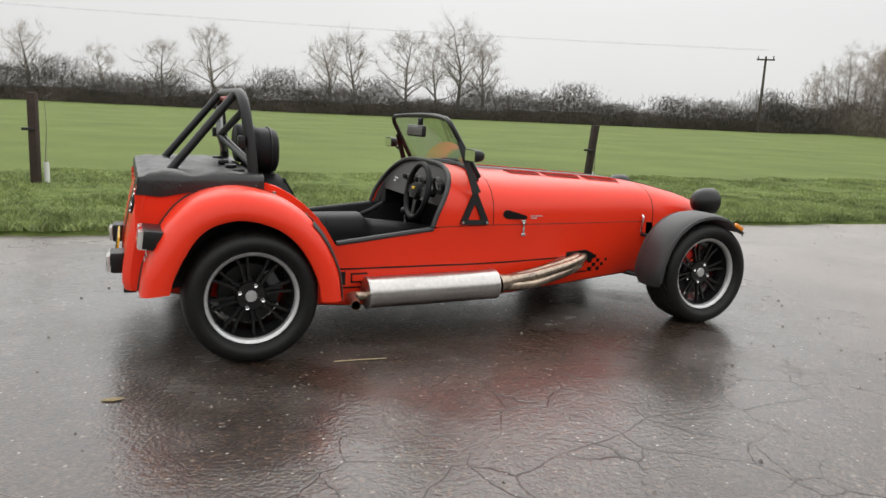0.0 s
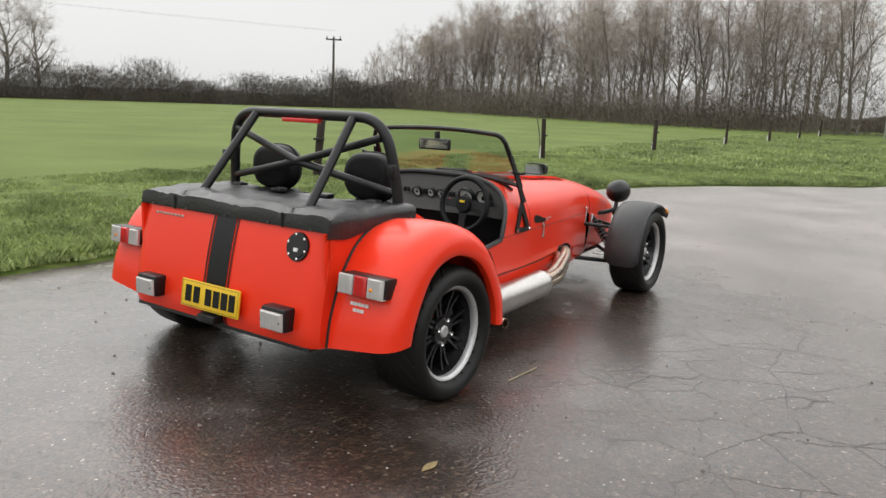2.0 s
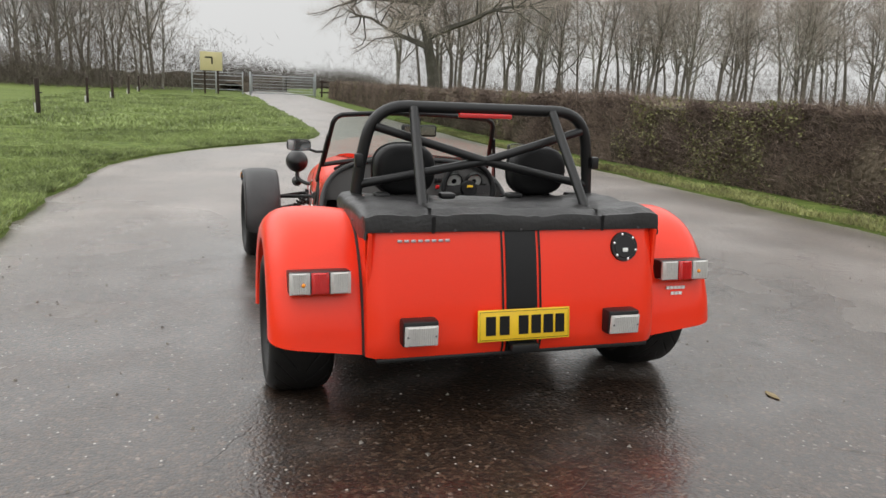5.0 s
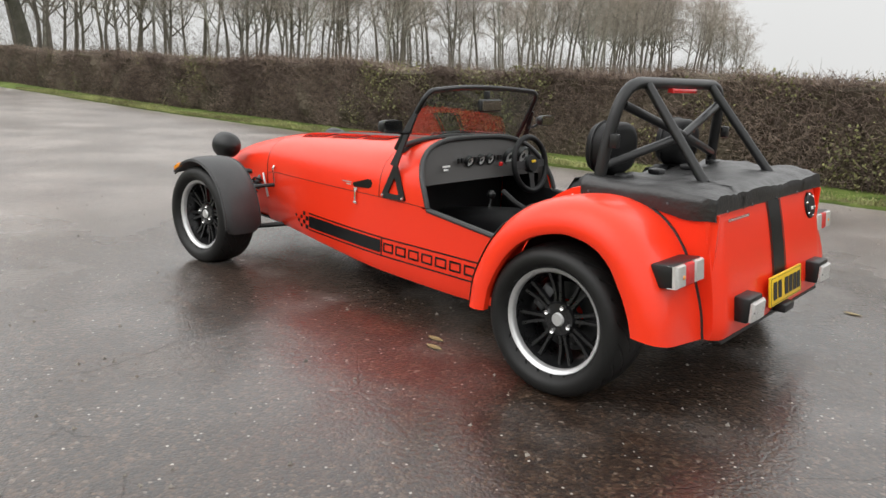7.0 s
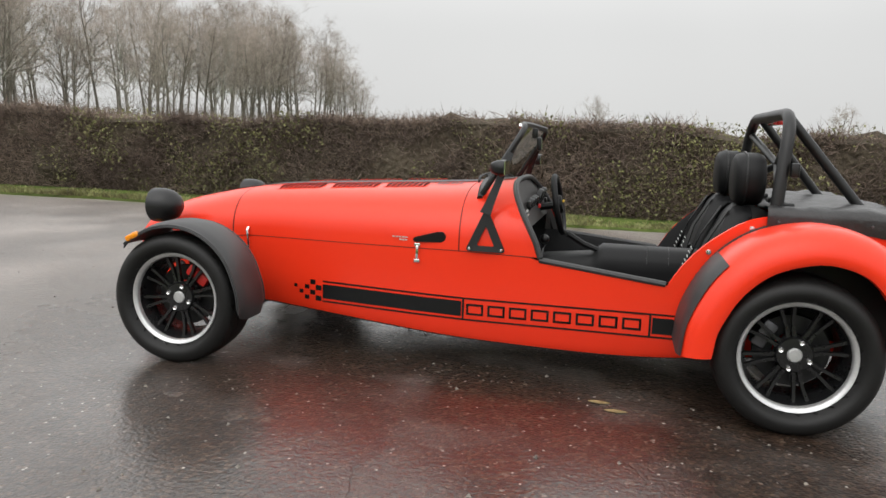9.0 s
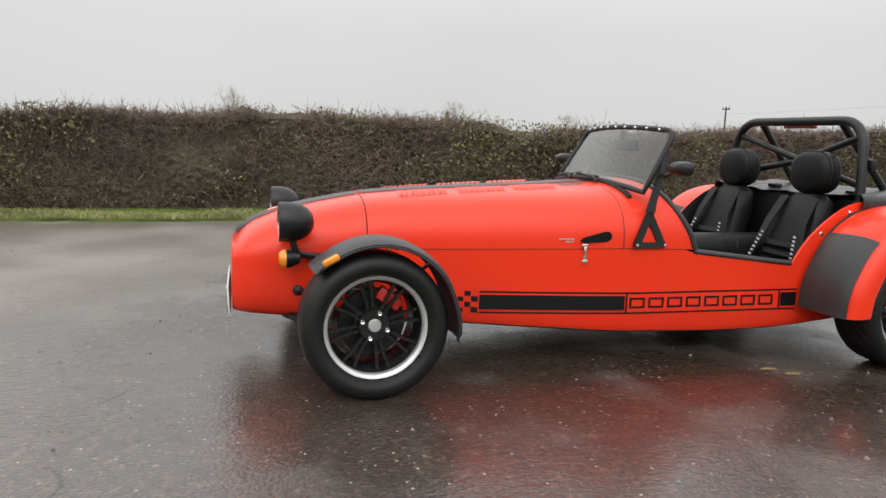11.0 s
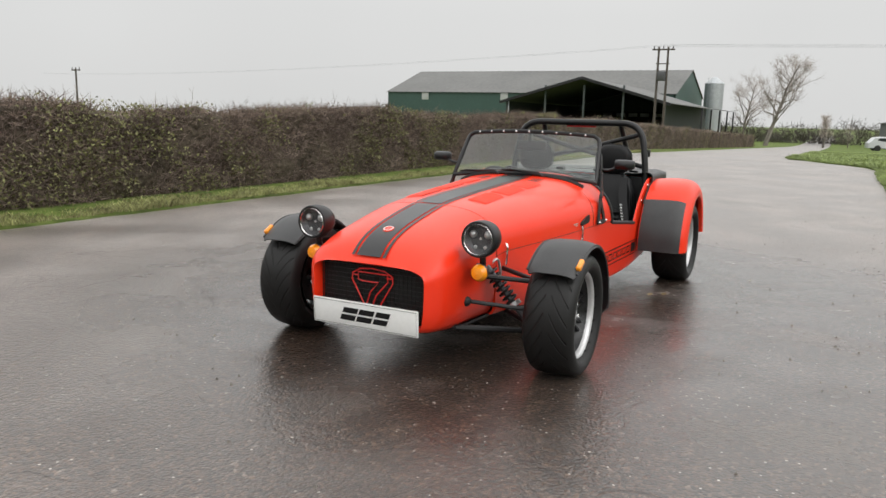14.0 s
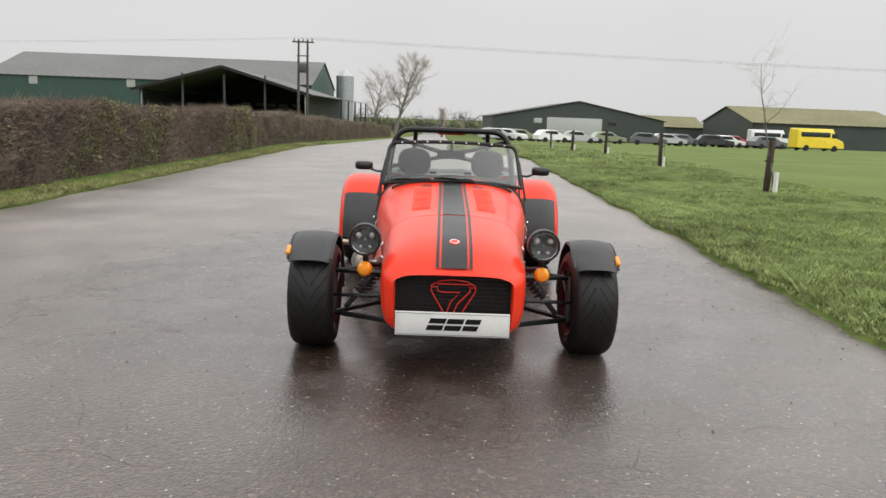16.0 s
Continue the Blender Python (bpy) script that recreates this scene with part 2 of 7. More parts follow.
GRASS = grass_mat()
BLADE = mat("grass_blade", (0.255, 0.312, 0.115), 0.5, var=0.50, big=0.55, fine=5, bump=0, tint=(0.165, 0.215, 0.068), spec=0.45, island=0.35)
STRAW_BLADE = mat("yellowed_grass_blade", (0.250, 0.265, 0.105), 0.6, var=0.50, big=0.55, fine=5, bump=0, tint=(0.185, 0.155, 0.075), spec=0.3, island=0.4)
# DARK_BRUSH, BRUSH, BARK and TWIG are lightened to stand in for distant mist
DARK_BRUSH = mat("hedgerow_brushwood", (0.118, 0.106, 0.096), 0.9, var=0.35, big=0.25, fine=6, bump=0, tint=(0.092, 0.080, 0.071), spec=0.15, island=0.35)
BRUSH = mat("brushwood", (0.185, 0.160, 0.140), 0.9, var=0.35, big=0.25, fine=6, bump=0, tint=(0.105, 0.085, 0.07), spec=0.15, island=0.35)
BARK = mat("bark", (0.180, 0.163, 0.140), 0.9, var=0.4, big=2, fine=25, bump=0.6, depth=0.02, spec=0.2, per_object=0.25)
OAK_BARK = mat("oak_bark", (0.10, 0.092, 0.080), 0.9, var=0.4, big=2, fine=25, bump=0.6, depth=0.02, spec=0.2)
BIRCH = mat("birch_bark", (0.40, 0.38, 0.34), 0.8, var=0.35, big=1.5, fine=14, bump=0.4, depth=0.01, tint=(0.10, 0.09, 0.08), per_object=0.2)
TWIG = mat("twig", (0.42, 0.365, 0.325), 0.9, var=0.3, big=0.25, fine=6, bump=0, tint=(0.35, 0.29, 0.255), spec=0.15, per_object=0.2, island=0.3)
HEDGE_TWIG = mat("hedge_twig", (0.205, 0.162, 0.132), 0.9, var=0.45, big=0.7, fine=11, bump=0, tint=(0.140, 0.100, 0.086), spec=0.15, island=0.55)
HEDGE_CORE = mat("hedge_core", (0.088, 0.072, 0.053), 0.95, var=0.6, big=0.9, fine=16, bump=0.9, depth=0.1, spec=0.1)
LEAF = mat("hedge_leaf", (0.18, 0.185, 0.072), 0.55, var=0.5, big=0.8, fine=9, bump=0, tint=(0.12, 0.09, 0.05), spec=0.3, island=0.4)
POST_WOOD = mat("stained_post_wood", (0.036, 0.022, 0.017), 0.85, var=0.5, big=6, fine=60, bump=0.5, depth=0.004, per_object=0.3)
POLE_WOOD = mat("pole_wood", (0.07, 0.058, 0.048), 0.85, var=0.3, big=3, fine=40, bump=0.3)
GALV = mat("galvanised_steel", (0.42, 0.44, 0.45), 0.45, 0.7, var=0.2, big=3, fine=40, bump=0.05)
GREEN_SHEET = mat("green_cladding", (0.035, 0.075, 0.062), 0.55, var=0.18, big=0.2, fine=3, bump=0.1)
ROOF_GREY = mat("fibre_cement_roof", (0.13, 0.13, 0.125), 0.85, var=0.25, big=0.12, fine=2, bump=0.3, depth=0.02)
ROOF_MOSS = mat("mossy_roof", (0.16, 0.15, 0.075), 0.9, var=0.3, big=0.15, fine=2, bump=0.3, depth=0.02)
DARK_IN = mat("dark_interior", (0.02, 0.019, 0.018), 0.9, var=0.4, big=0.3, fine=4, bump=0)
DARK_SHEET = mat("dark_cladding", (0.045, 0.055, 0.052), 0.6, var=0.2, big=0.2, fine=3, bump=0.1)
PALE_SHEET = mat("pale_door_sheet", (0.40, 0.41, 0.40), 0.6, var=0.08, big=0.3, fine=5, bump=0.1)
BRICK_RED = mat("red_brickwork", (0.10, 0.045, 0.035), 0.85, var=0.3, big=0.5, fine=6, bump=0.3)
RED = mat("orange_red_paint", (0.82, 0.035, 0.0092), 0.36, var=0.03, big=2.5, fine=260, bump=0.05, depth=0.0006, coat=0.28, rvar=0.05, spec=0.26)
BLACK_GRP = mat("satin_black_plastic", (0.030, 0.030, 0.031), 0.48, var=0.35, big=8, fine=190, bump=0.18, depth=0.0006)
POWDER = mat("black_powder_coat", (0.008, 0.008, 0.0085), 0.40, var=0.2, big=6, fine=120, bump=0.08, depth=0.0005, spec=0.42)
VINYL = mat("black_vinyl_cloth", (0.013, 0.0125, 0.0128), 0.38, var=0.3, big=9, fine=70, bump=0.5, depth=0.004, spec=0.55)
RUBBER = mat("tyre_rubber", (0.010, 0.010, 0.010), 0.62, var=0.35, big=10, fine=90, bump=0.15, depth=0.001)
LEATHER = mat("black_leather", (0.006, 0.006, 0.0065), 0.5, var=0.3, big=9, fine=160, bump=0.25, depth=0.001, spec=0.24)
DECAL = mat("black_decal", (0.005, 0.005, 0.0055), 0.35, var=0.2, big=5, fine=80, bump=0, spec=0.32)
DECAL_GREY = mat("dark_grey_decal", (0.014, 0.014, 0.015), 0.33, var=0.2, big=5, fine=80, bump=0)
ALU = mat("machined_aluminium", (0.62, 0.62, 0.62), 0.45, 0.75, var=0.12, big=8, fine=90, bump=0.03)
STEEL = mat("satin_stainless", (0.56, 0.54, 0.52), 0.32, 1.0, var=0.16, big=5, fine=60, bump=0.05, depth=0.001, rvar=0.1)
HEAT = mat("heat_tinted_steel", (0.50, 0.40, 0.30), 0.30, 1.0, var=0.35, big=9, fine=60, bump=0.05, tint=(0.36, 0.30, 0.26))
GUN = mat("dark_cast_metal", (0.10, 0.10, 0.105), 0.5, 0.7, var=0.3, big=8, fine=60, bump=0.1)
DISC_IRON = mat("dull_brake_disc", (0.06, 0.058, 0.056), 0.5, 0.6, var=0.3, big=8, fine=60, bump=0.05)
CHROME = mat("chrome", (0.8, 0.8, 0.8), 0.08, 1.0, var=0.03, big=5, fine=50, bump=0, rvar=0.02)
WHITE = mat("white_plastic", (0.74, 0.74, 0.72), 0.4, var=0.05, big=5, fine=60, bump=0)
YELLOW = mat("yellow_plate", (0.80, 0.52, 0.02), 0.35, var=0.05, big=5, fine=60, bump=0)
AMBER = mat("amber_lens", (0.85, 0.28, 0.01), 0.18, var=0.12, big=20, fine=150, bump=0.15, depth=0.001, coat=0.5)
RED_LENS = mat("red_lens", (0.55, 0.02, 0.02), 0.16, var=0.12, big=20, fine=150, bump=0.15, depth=0.001, coat=0.5)
CLEAR_LENS = mat("clear_lens", (0.48, 0.47, 0.45), 0.14, var=0.12, big=20, fine=170, bump=0.25, depth=0.001, coat=0.6)
CALIPER = mat("red_caliper", (0.6, 0.025, 0.02), 0.4, var=0.1, bump=0)
GAUGE_FACE = mat("gauge_face", (0.62, 0.62, 0.60), 0.4, var=0.12, big=40, fine=160, bump=0)
DASH_SKIN = mat("grained_dash_skin", (0.040, 0.037, 0.035), 0.55, var=0.15, big=12, fine=240, bump=0.2, depth=0.0006)
DEBRIS = mat("grit_stone", (0.20, 0.18, 0.155), 0.7, var=0.6, big=8, fine=40, bump=0.2, tint=(0.05, 0.045, 0.04), per_object=0.3)


def glass_mat(name, col, rough=0.02, base=0.06):
    """Thin sheet glass: mostly clear, with real gloss on top."""
    m = bpy.data.materials.new(name)
    m.use_nodes = True
    n, l = m.node_tree.nodes, m.node_tree.links
    n.clear()
    t, g, o = n.new("ShaderNodeBsdfTransparent"), n.new("ShaderNodeBsdfGlossy"), n.new("ShaderNodeOutputMaterial")
    lw, mx = n.new("ShaderNodeLayerWeight"), n.new("ShaderNodeMixShader")
    lw.inputs["Blend"].default_value = 0.5
    f, g5 = n.new("ShaderNodeMapRange"), n.new("ShaderNodeMath")
    g5.operation = "POWER"
    g5.inputs[1].default_value = 4.0
    f.inputs["To Min"].default_value, f.inputs["To Max"].default_value = base, 0.95
    l.new(lw.outputs["Facing"], g5.inputs[0])
    l.new(g5.outputs[0], f.inputs["Value"])
    t.inputs["Color"].default_value = (*col, 1)
    g.inputs["Roughness"].default_value = rough
    sm = n.new("ShaderNodeTexNoise")
    sm.inputs["Scale"].default_value = 6
    mr = n.new("ShaderNodeMapRange")
    mr.inputs["To Min"].default_value, mr.inputs["To Max"].default_value = rough, rough * 2 + 0.01
    l.new(sm.outputs["Fac"], mr.inputs["Value"])
    l.new(mr.outputs["Result"], g.inputs["Roughness"])
    l.new(f.outputs["Result"], mx.inputs["Fac"])
    l.new(t.outputs["BSDF"], mx.inputs[1])
    l.new(g.outputs["BSDF"], mx.inputs[2])
    l.new(mx.outputs["Shader"], o.inputs["Surface"])
    return m


SCREEN = glass_mat("windscreen_glass", (0.72, 0.78, 0.73), 0.015, 0.095)
LAMP_GLASS = glass_mat("lamp_glass", (0.9, 0.9, 0.9))
CAR_GLASS = mat("tinted_car_glass", (0.03, 0.035, 0.04), 0.08, var=0.2, bump=0, rvar=0.03)


# ==== shape helpers ====
def part(name, bm, material, parent=None, label="", angle=38):
    me = bpy.data.meshes.new(name)
    bmesh.ops.remove_doubles(bm, verts=bm.verts, dist=1e-5)
    bmesh.ops.recalc_face_normals(bm, faces=bm.faces)
    bm.to_mesh(me)
    bm.free()
    return seat_mesh(name, me, material, parent, label, angle)


def seat_mesh(name, me, material, parent=None, label="", angle=38):
    me.polygons.foreach_set("use_smooth", [True] * len(me.polygons))
    me.set_sharp_from_angle(angle=radians(angle))
    if material and not me.materials:
        me.materials.append(material)
    ob = new(name, me)
    if parent:
        ob.parent = parent
    if label:
        ob["label"] = label
    return ob


def empty(name, label, category, loc=(0, 0, 0), group="", rz=0):
    e = new(name)
    e.empty_display_size = 0.1
    e.matrix_basis = pose(*loc, 0, 0, rz)
    return tagged(e, label, category, group)


def loft(bm, rows, closed=False, caps=False):
    vs = [[bm.verts.new(p) for p in r] for r in rows]
    for a, b in zip(vs, vs[1:]):
        k = len(a)
        for i in range(k if closed else k - 1):
            j = (i + 1) % k
            try:
                bm.faces.new((a[i], a[j], b[j], b[i]))
            except ValueError:
                pass
    if caps:
        for r in (vs[0], vs[-1]):
            if len(set(r)) > 2:
                bm.faces.new(r)
    return vs


def solid(bm, t):
    """Give an open sheet the thickness t, inwards from its normals."""
    bmesh.ops.remove_doubles(bm, verts=bm.verts, dist=1e-5)
    bmesh.ops.recalc_face_normals(bm, faces=bm.faces)
    bm.normal_update()
    faces, rim_edges = bm.faces[:], [e for e in bm.edges if e.is_boundary]
    twin = {v: bm.verts.new(v.co - v.normal * t) for v in bm.verts[:]}
    for f in faces:
        bm.faces.new([twin[v] for v in reversed(f.verts)])
    for e in rim_edges:
        p, q = e.verts
        bm.faces.new((p, q, twin[q], twin[p]))


def tube(bm, pts, r, n=8, closed=False, caps=True):
    pts = [Vector(p) for p in pts]
    rad = r if isinstance(r, (list, tuple)) else [r] * len(pts)
    rows, up = [], None
    for i, p in enumerate(pts):
        a = pts[i - 1] if (i or closed) else p
        b = pts[(i + 1) % len(pts)] if (i < len(pts) - 1 or closed) else p
        d = (b - a).normalized()
        if up is None:
            up = d.orthogonal().normalized()
        up = (up - d * up.dot(d)).normalized()
        s = d.cross(up)
        rows.append([p + rad[i] * (math.cos(q) * up + math.sin(q) * s) for q in (k * 2 * math.pi / n for k in range(n))])
    if closed:
        rows.append(rows[0])
    loft(bm, rows, True, caps and not closed)


def rounded(pts, r, k=5):
    """A polyline with its inner corners rounded to about r."""
    pts = [Vector(p) for p in pts]
    out = [pts[0]]
    for a, b, c in zip(pts, pts[1:], pts[2:]):
        d = min(r, (a - b).length * 0.49, (c - b).length * 0.49)
        p, q = b + (a - b).normalized() * d, b + (c - b).normalized() * d
        for i in range(k + 1):
            t = i / k
            out.append(p * (1 - t) ** 2 + b * 2 * t * (1 - t) + q * t * t)
    return out + [pts[-1]]


def lathe(bm, prof, n=32, m=None, caps=False):
    """Turn the profile (radius, along) round the y axis."""
    rows = [[Vector((r * math.cos(q), y, r * math.sin(q))) for q in (k * 2 * math.pi / n for k in range(n))] for r, y in prof]
    if m is not None:
        rows = [[m @ p for p in r] for r in rows]
    loft(bm, rows, True, caps)


def block(bm, c, s, bev=0.0, m=None, seg=2):
    """A box of size s at c with its edges rounded by bev."""
    g = bmesh.ops.create_cube(bm, size=1.0)["verts"]
    for v in g:
        v.co = Vector((v.co.x * s[0], v.co.y * s[1], v.co.z * s[2]))
    if bev:
        es = list({e for v in g for e in v.link_edges})
        g = list({v for f in bmesh.ops.bevel(bm, geom=es, offset=bev, segments=seg, affect="EDGES", profile=0.5)["faces"] for v in f.verts} | {v for v in g if v.is_valid})
    mm = Matrix.Translation(c) if m is None else Matrix.Translation(c) @ m
    for v in g:
        v.co = mm @ v.co


def prism(bm, outline, axis, a, b):
    """An outline in the two other axes, drawn out along axis from a to b."""
    def at(p, t):
        return {"x": (t, p[0], p[1]), "y": (p[0], t, p[1]), "z": (p[0], p[1], t)}[axis]
    loft(bm, [[at(p, a) for p in outline], [at(p, b) for p in outline]], True, True)


def ribbed_lens(bm, back, front, y, w, z0, z1, ribs):
    """A moulded lens with upright ribs on its face and softened edges."""
    edge, pitch = 0.006, (w - 0.016) / ribs
    face = [(front + 0.0015, y - w / 2 + edge)]
    for q in range(ribs):
        m = y + (q - (ribs - 1) / 2) * pitch
        face += [(front, m - pitch * 0.28), (front - 0.0022, m - pitch * 0.16), (front - 0.0022, m + pitch * 0.16), (front, m + pitch * 0.28)]
    face += [(front + 0.0015, y + w / 2 - edge), (front + 0.006, y + w / 2), (back, y + w / 2), (back, y - w / 2), (front + 0.006, y - w / 2)]
    low = [(max(p[0], front + 0.004), p[1]) for p in face]
    loft(bm, [[(p[0], p[1], z0) for p in low], [(p[0], p[1], z0 + 0.004) for p in face], [(p[0], p[1], z1 - 0.004) for p in face], [(p[0], p[1], z1) for p in low]], True, True)


def mesh_from(name, verts, faces):
    me = bpy.data.meshes.new(name)
    me.from_pydata(verts, [], faces)
    me.update()
    return me


def big_mesh(name, verts, faces):
    """A mesh from arrays: verts (n, 3), faces (m, k)."""
    me = bpy.data.meshes.new(name)
    verts, faces = np.asarray(verts, dtype=np.float32), np.asarray(faces, dtype=np.int32)
    k = faces.shape[1]
    me.vertices.add(len(verts))
    me.vertices.foreach_set("co", verts.ravel())
    me.loops.add(faces.size)
    me.loops.foreach_set("vertex_index", faces.ravel())
    me.polygons.add(len(faces))
    me.polygons.foreach_set("loop_start", np.arange(0, faces.size, k, dtype=np.int32))
    me.update(calc_edges=True)
    return me


def lerp(x, xs, ys):
    return float(np.interp(x, xs, ys))


def smooth_lerp(x, xs, ys):
    """Cubic (monotone-like) interpolation through the stations."""
    i = max(0, min(len(xs) - 2, int(np.searchsorted(xs, x) - 1)))
    x0, x1 = xs[i], xs[i + 1]
    t = min(1, max(0, (x - x0) / (x1 - x0)))
    def slope(k):
        if k == 0 or k == len(xs) - 1:
            a = max(0, min(len(xs) - 2, k - (k > 0)))
            return (ys[a + 1] - ys[a]) / (xs[a + 1] - xs[a])
        return (ys[k + 1] - ys[k - 1]) / (xs[k + 1] - xs[k - 1])
    h = x1 - x0
    m0, m1 = slope(i) * h, slope(i + 1) * h
    return (2 * t**3 - 3 * t**2 + 1) * ys[i] + (t**3 - 2 * t**2 + t) * m0 + (-2 * t**3 + 3 * t**2) * ys[i + 1] + (t**3 - t**2) * m1


# ==== ground, road, verges ====
def rise(x, y):
    """The land rises a little beyond the road."""
    return 0.008 * max(0.0, x - 14) * (x < 200) + 1.49 * (x >= 200) + 0.006 * min(60, max(0.0, y - 12)) - 0.022 * min(120, max(0.0, -20 - x))


def fall(x):
    """The same slope along the road, for arrays."""
    return 0.008 * np.clip(x - 14, 0, 186) - 0.022 * np.clip(-20 - x, 0, 120)


def ragged(x, s):
    return 0.10 * noise.noise((x * 0.9, s, 0)) + 0.05 * noise.noise((x * 3.7, s, 5)) + 0.03 * noise.noise((x * 9, s, 9))


def left_edge(x):
    return smooth_lerp(x, [-400, -60, -30, -22, -19.5, -17.5, -14, 0, 7.5, 9.5, 11.5, 13.3, 15, 22, 50, 400],
                       [0.6, 0.4, 0.3, 0.3, 1.4, 2.5, 2.55, 2.5, 2.35, 1.75, 0.5, -1.0, -1.45, -1.6, -1.9, -2.2]) + ragged(x, 3)


def right_edge(x):
    return lerp(x, [-400, -30, -10, 14, 30, 50, 400], [-4.6, -4.7, -4.95, -5.0, -5.3, -6.1, -7.0]) + ragged(x, 11) * 0.8


XS = sorted(set([-900, -500, -300, -200, -150, -120] + list(range(-100, -30, 5)) + [v * 0.5 for v in range(-60, -26)] + [v * 0.15 for v in range(-86, 108)]
                + [16.2 + v * 0.6 for v in range(0, 24)] + list(range(31, 60, 3)) + [65, 75, 90, 120, 200, 300, 500, 900]))
rows = []
for x in XS:
    r, l_ = right_edge(x), left_edge(x)
    cols = [(-900, .0), (-300, 0), (-120, 0), (-60, 0), (-30, 0), (-16, 0.02), (-9, 0.03), (-6.9, 0.04), (r - 0.45, 0.045), (r - 0.12, 0.02), (r + 0.05, -0.02), (r + 0.3, -0.05),
            (l_ - 0.3, -0.05), (l_ - 0.05, -0.02), (l_ + 0.12, 0.015), (l_ + 0.5, 0.035), (max(4.2, l_ + 1.4), 0.04), (6.5, 0.04), (10, 0.03), (18, 0.02), (35, 0), (60, 0), (90, 0), (150, 0), (400, 0), (900, 0)]
    rows.append([(x, y, rise(x, y) + z + 0.02 * noise.noise((x * 0.6, y * 0.6, 2)) * (abs(z) > 0.03 and z > 0)) for y, z in cols])
bm = bmesh.new()
loft(bm, rows)
ground = tagged(part("ground", bm, GRASS), "green winter grass field with verges beside the road", "grass field", kind="structure")
bm = bmesh.new()
rows = []
for x in [v for v in XS if -300 <= v <= 300]:
    r, l_ = right_edge(x) - 0.08, left_edge(x) + 0.08
    rows.append([(x, r + (l_ - r) * (0, 0.06, 0.3, 0.5, 0.7, 0.94, 1)[k], rise(x, 0) - (0.03 if k in (0, 6) else 0.0)) for k in range(7)])
loft(bm, rows)
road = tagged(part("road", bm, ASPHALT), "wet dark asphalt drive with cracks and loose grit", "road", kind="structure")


def blades(name, n, xr, inner, outer, h, seed, label, width=0.0045, grass=None):
    """Grass blades, two triangles each, strewn between two edge lines."""
    rg = np.random.default_rng(seed)
    x = rg.uniform(*xr, n)
    f = rg.random(n) ** 1.35
    ya = np.array([inner(v) for v in np.linspace(*xr, 900)])
    yb = np.array([outer(v) for v in np.linspace(*xr, 900)])
    g = np.linspace(*xr, 900)
    y = np.interp(x, g, ya) * (1 - f) + np.interp(x, g, yb) * f
    tuft = rg.random((64, 64))
    gx, gy = x * 1.7 % 63, y * 1.7 % 63
    ix, iy = gx.astype(int), gy.astype(int)
    fx, fy = gx - ix, gy - iy
    clump = 0.25 + 1.35 * ((tuft[ix, iy] * (1 - fx) + tuft[ix + 1, iy] * fx) * (1 - fy) + (tuft[ix, iy + 1] * (1 - fx) + tuft[ix + 1, iy + 1] * fx) * fy)
    hh = h * clump * rg.uniform(0.5, 1.25, n)
    a = rg.uniform(0, 2 * np.pi, n)
    w = width * rg.uniform(0.7, 1.7, n)
    lean = rg.uniform(0.2, 0.9, n) * hh
    b = rg.uniform(0, 2 * np.pi, n)
    z0 = 0.012 + fall(x) + 0.006 * np.maximum(0, y - 12)
    dx, dy = np.cos(a) * w, np.sin(a) * w
    lx, ly = np.cos(b) * lean, np.sin(b) * lean
    v = np.stack([np.stack([x - dx, y - dy, z0], 1), np.stack([x + dx, y + dy, z0], 1),
                  np.stack([x + lx * .35 + dx * .8, y + ly * .35 + dy * .8, z0 + hh * .65], 1), np.stack([x + lx, y + ly, z0 + hh], 1)], 1).reshape(-1, 3)
    i = np.arange(n)[:, None] * 4
    f3 = np.concatenate([i + np.array([0, 1, 2]), i + np.array([0, 2, 3])], 0)
    me = big_mesh(name, v, f3)
    return tagged(seat_mesh(name, me, grass or BLADE), label, "grass", kind="stuff")


blades("field_grass", 400000, (-15, 15), lambda x: left_edge(x) + 0.02, lambda x: 7.3, 0.066, 1, "ragged dark green tufted grass of the verge", width=0.0042)
blades("field_grass", 90000, (15, 42), lambda x: left_edge(x) + 0.02, lambda x: 7.2, 0.085, 4, "ragged green grass of the verge towards the gate", width=0.013)
blades("field_grass", 60000, (-45, -15), lambda x: left_edge(x) + 0.02, lambda x: 7.5, 0.085, 5, "ragged green grass of the verge towards the barns", width=0.013)
blades("field_edge_grass", 60000, (-24, 30), lambda x: left_edge(x) - 0.06, lambda x: left_edge(x) + 0.35, 0.05, 2, "ragged green grass along the asphalt's edge")
blades("hedge_grass", 50000, (-24, 22), lambda x: right_edge(x) + 0.08, lambda x: right_edge(x) - 0.4, 0.055, 3, "strip of yellowed green grass below the hedge", grass=STRAW_BLADE)


# ==== hedge ====
def spikes(p, d, r, mid=None):
    """Thin three-sided spikes from p along d with base radius r."""
    n = len(p)
    a = np.cross(d, np.array([0.31, 0.77, 0.55]))
    a /= np.linalg.norm(a, axis=1)[:, None] + 1e-9
    dn = d / (np.linalg.norm(d, axis=1)[:, None] + 1e-9)
    b = np.cross(dn, a)
    r = np.asarray(r)[:, None]
    v = np.stack([p + a * r, p - a * r * .5 + b * r * .87, p - a * r * .5 - b * r * .87, p + d], 1).reshape(-1, 3)
    i = np.arange(n)[:, None] * 4
    f = np.concatenate([i + np.array([0, 1, 3]), i + np.array([1, 2, 3]), i + np.array([2, 0, 3])], 0)
    return v, f


def join_arrays(parts):
    vs, fs, o = [], [], 0
    for v, f in parts:
        vs.append(v)
        fs.append(f + o)
        o += len(v)
    return np.concatenate(vs), np.concatenate(fs)


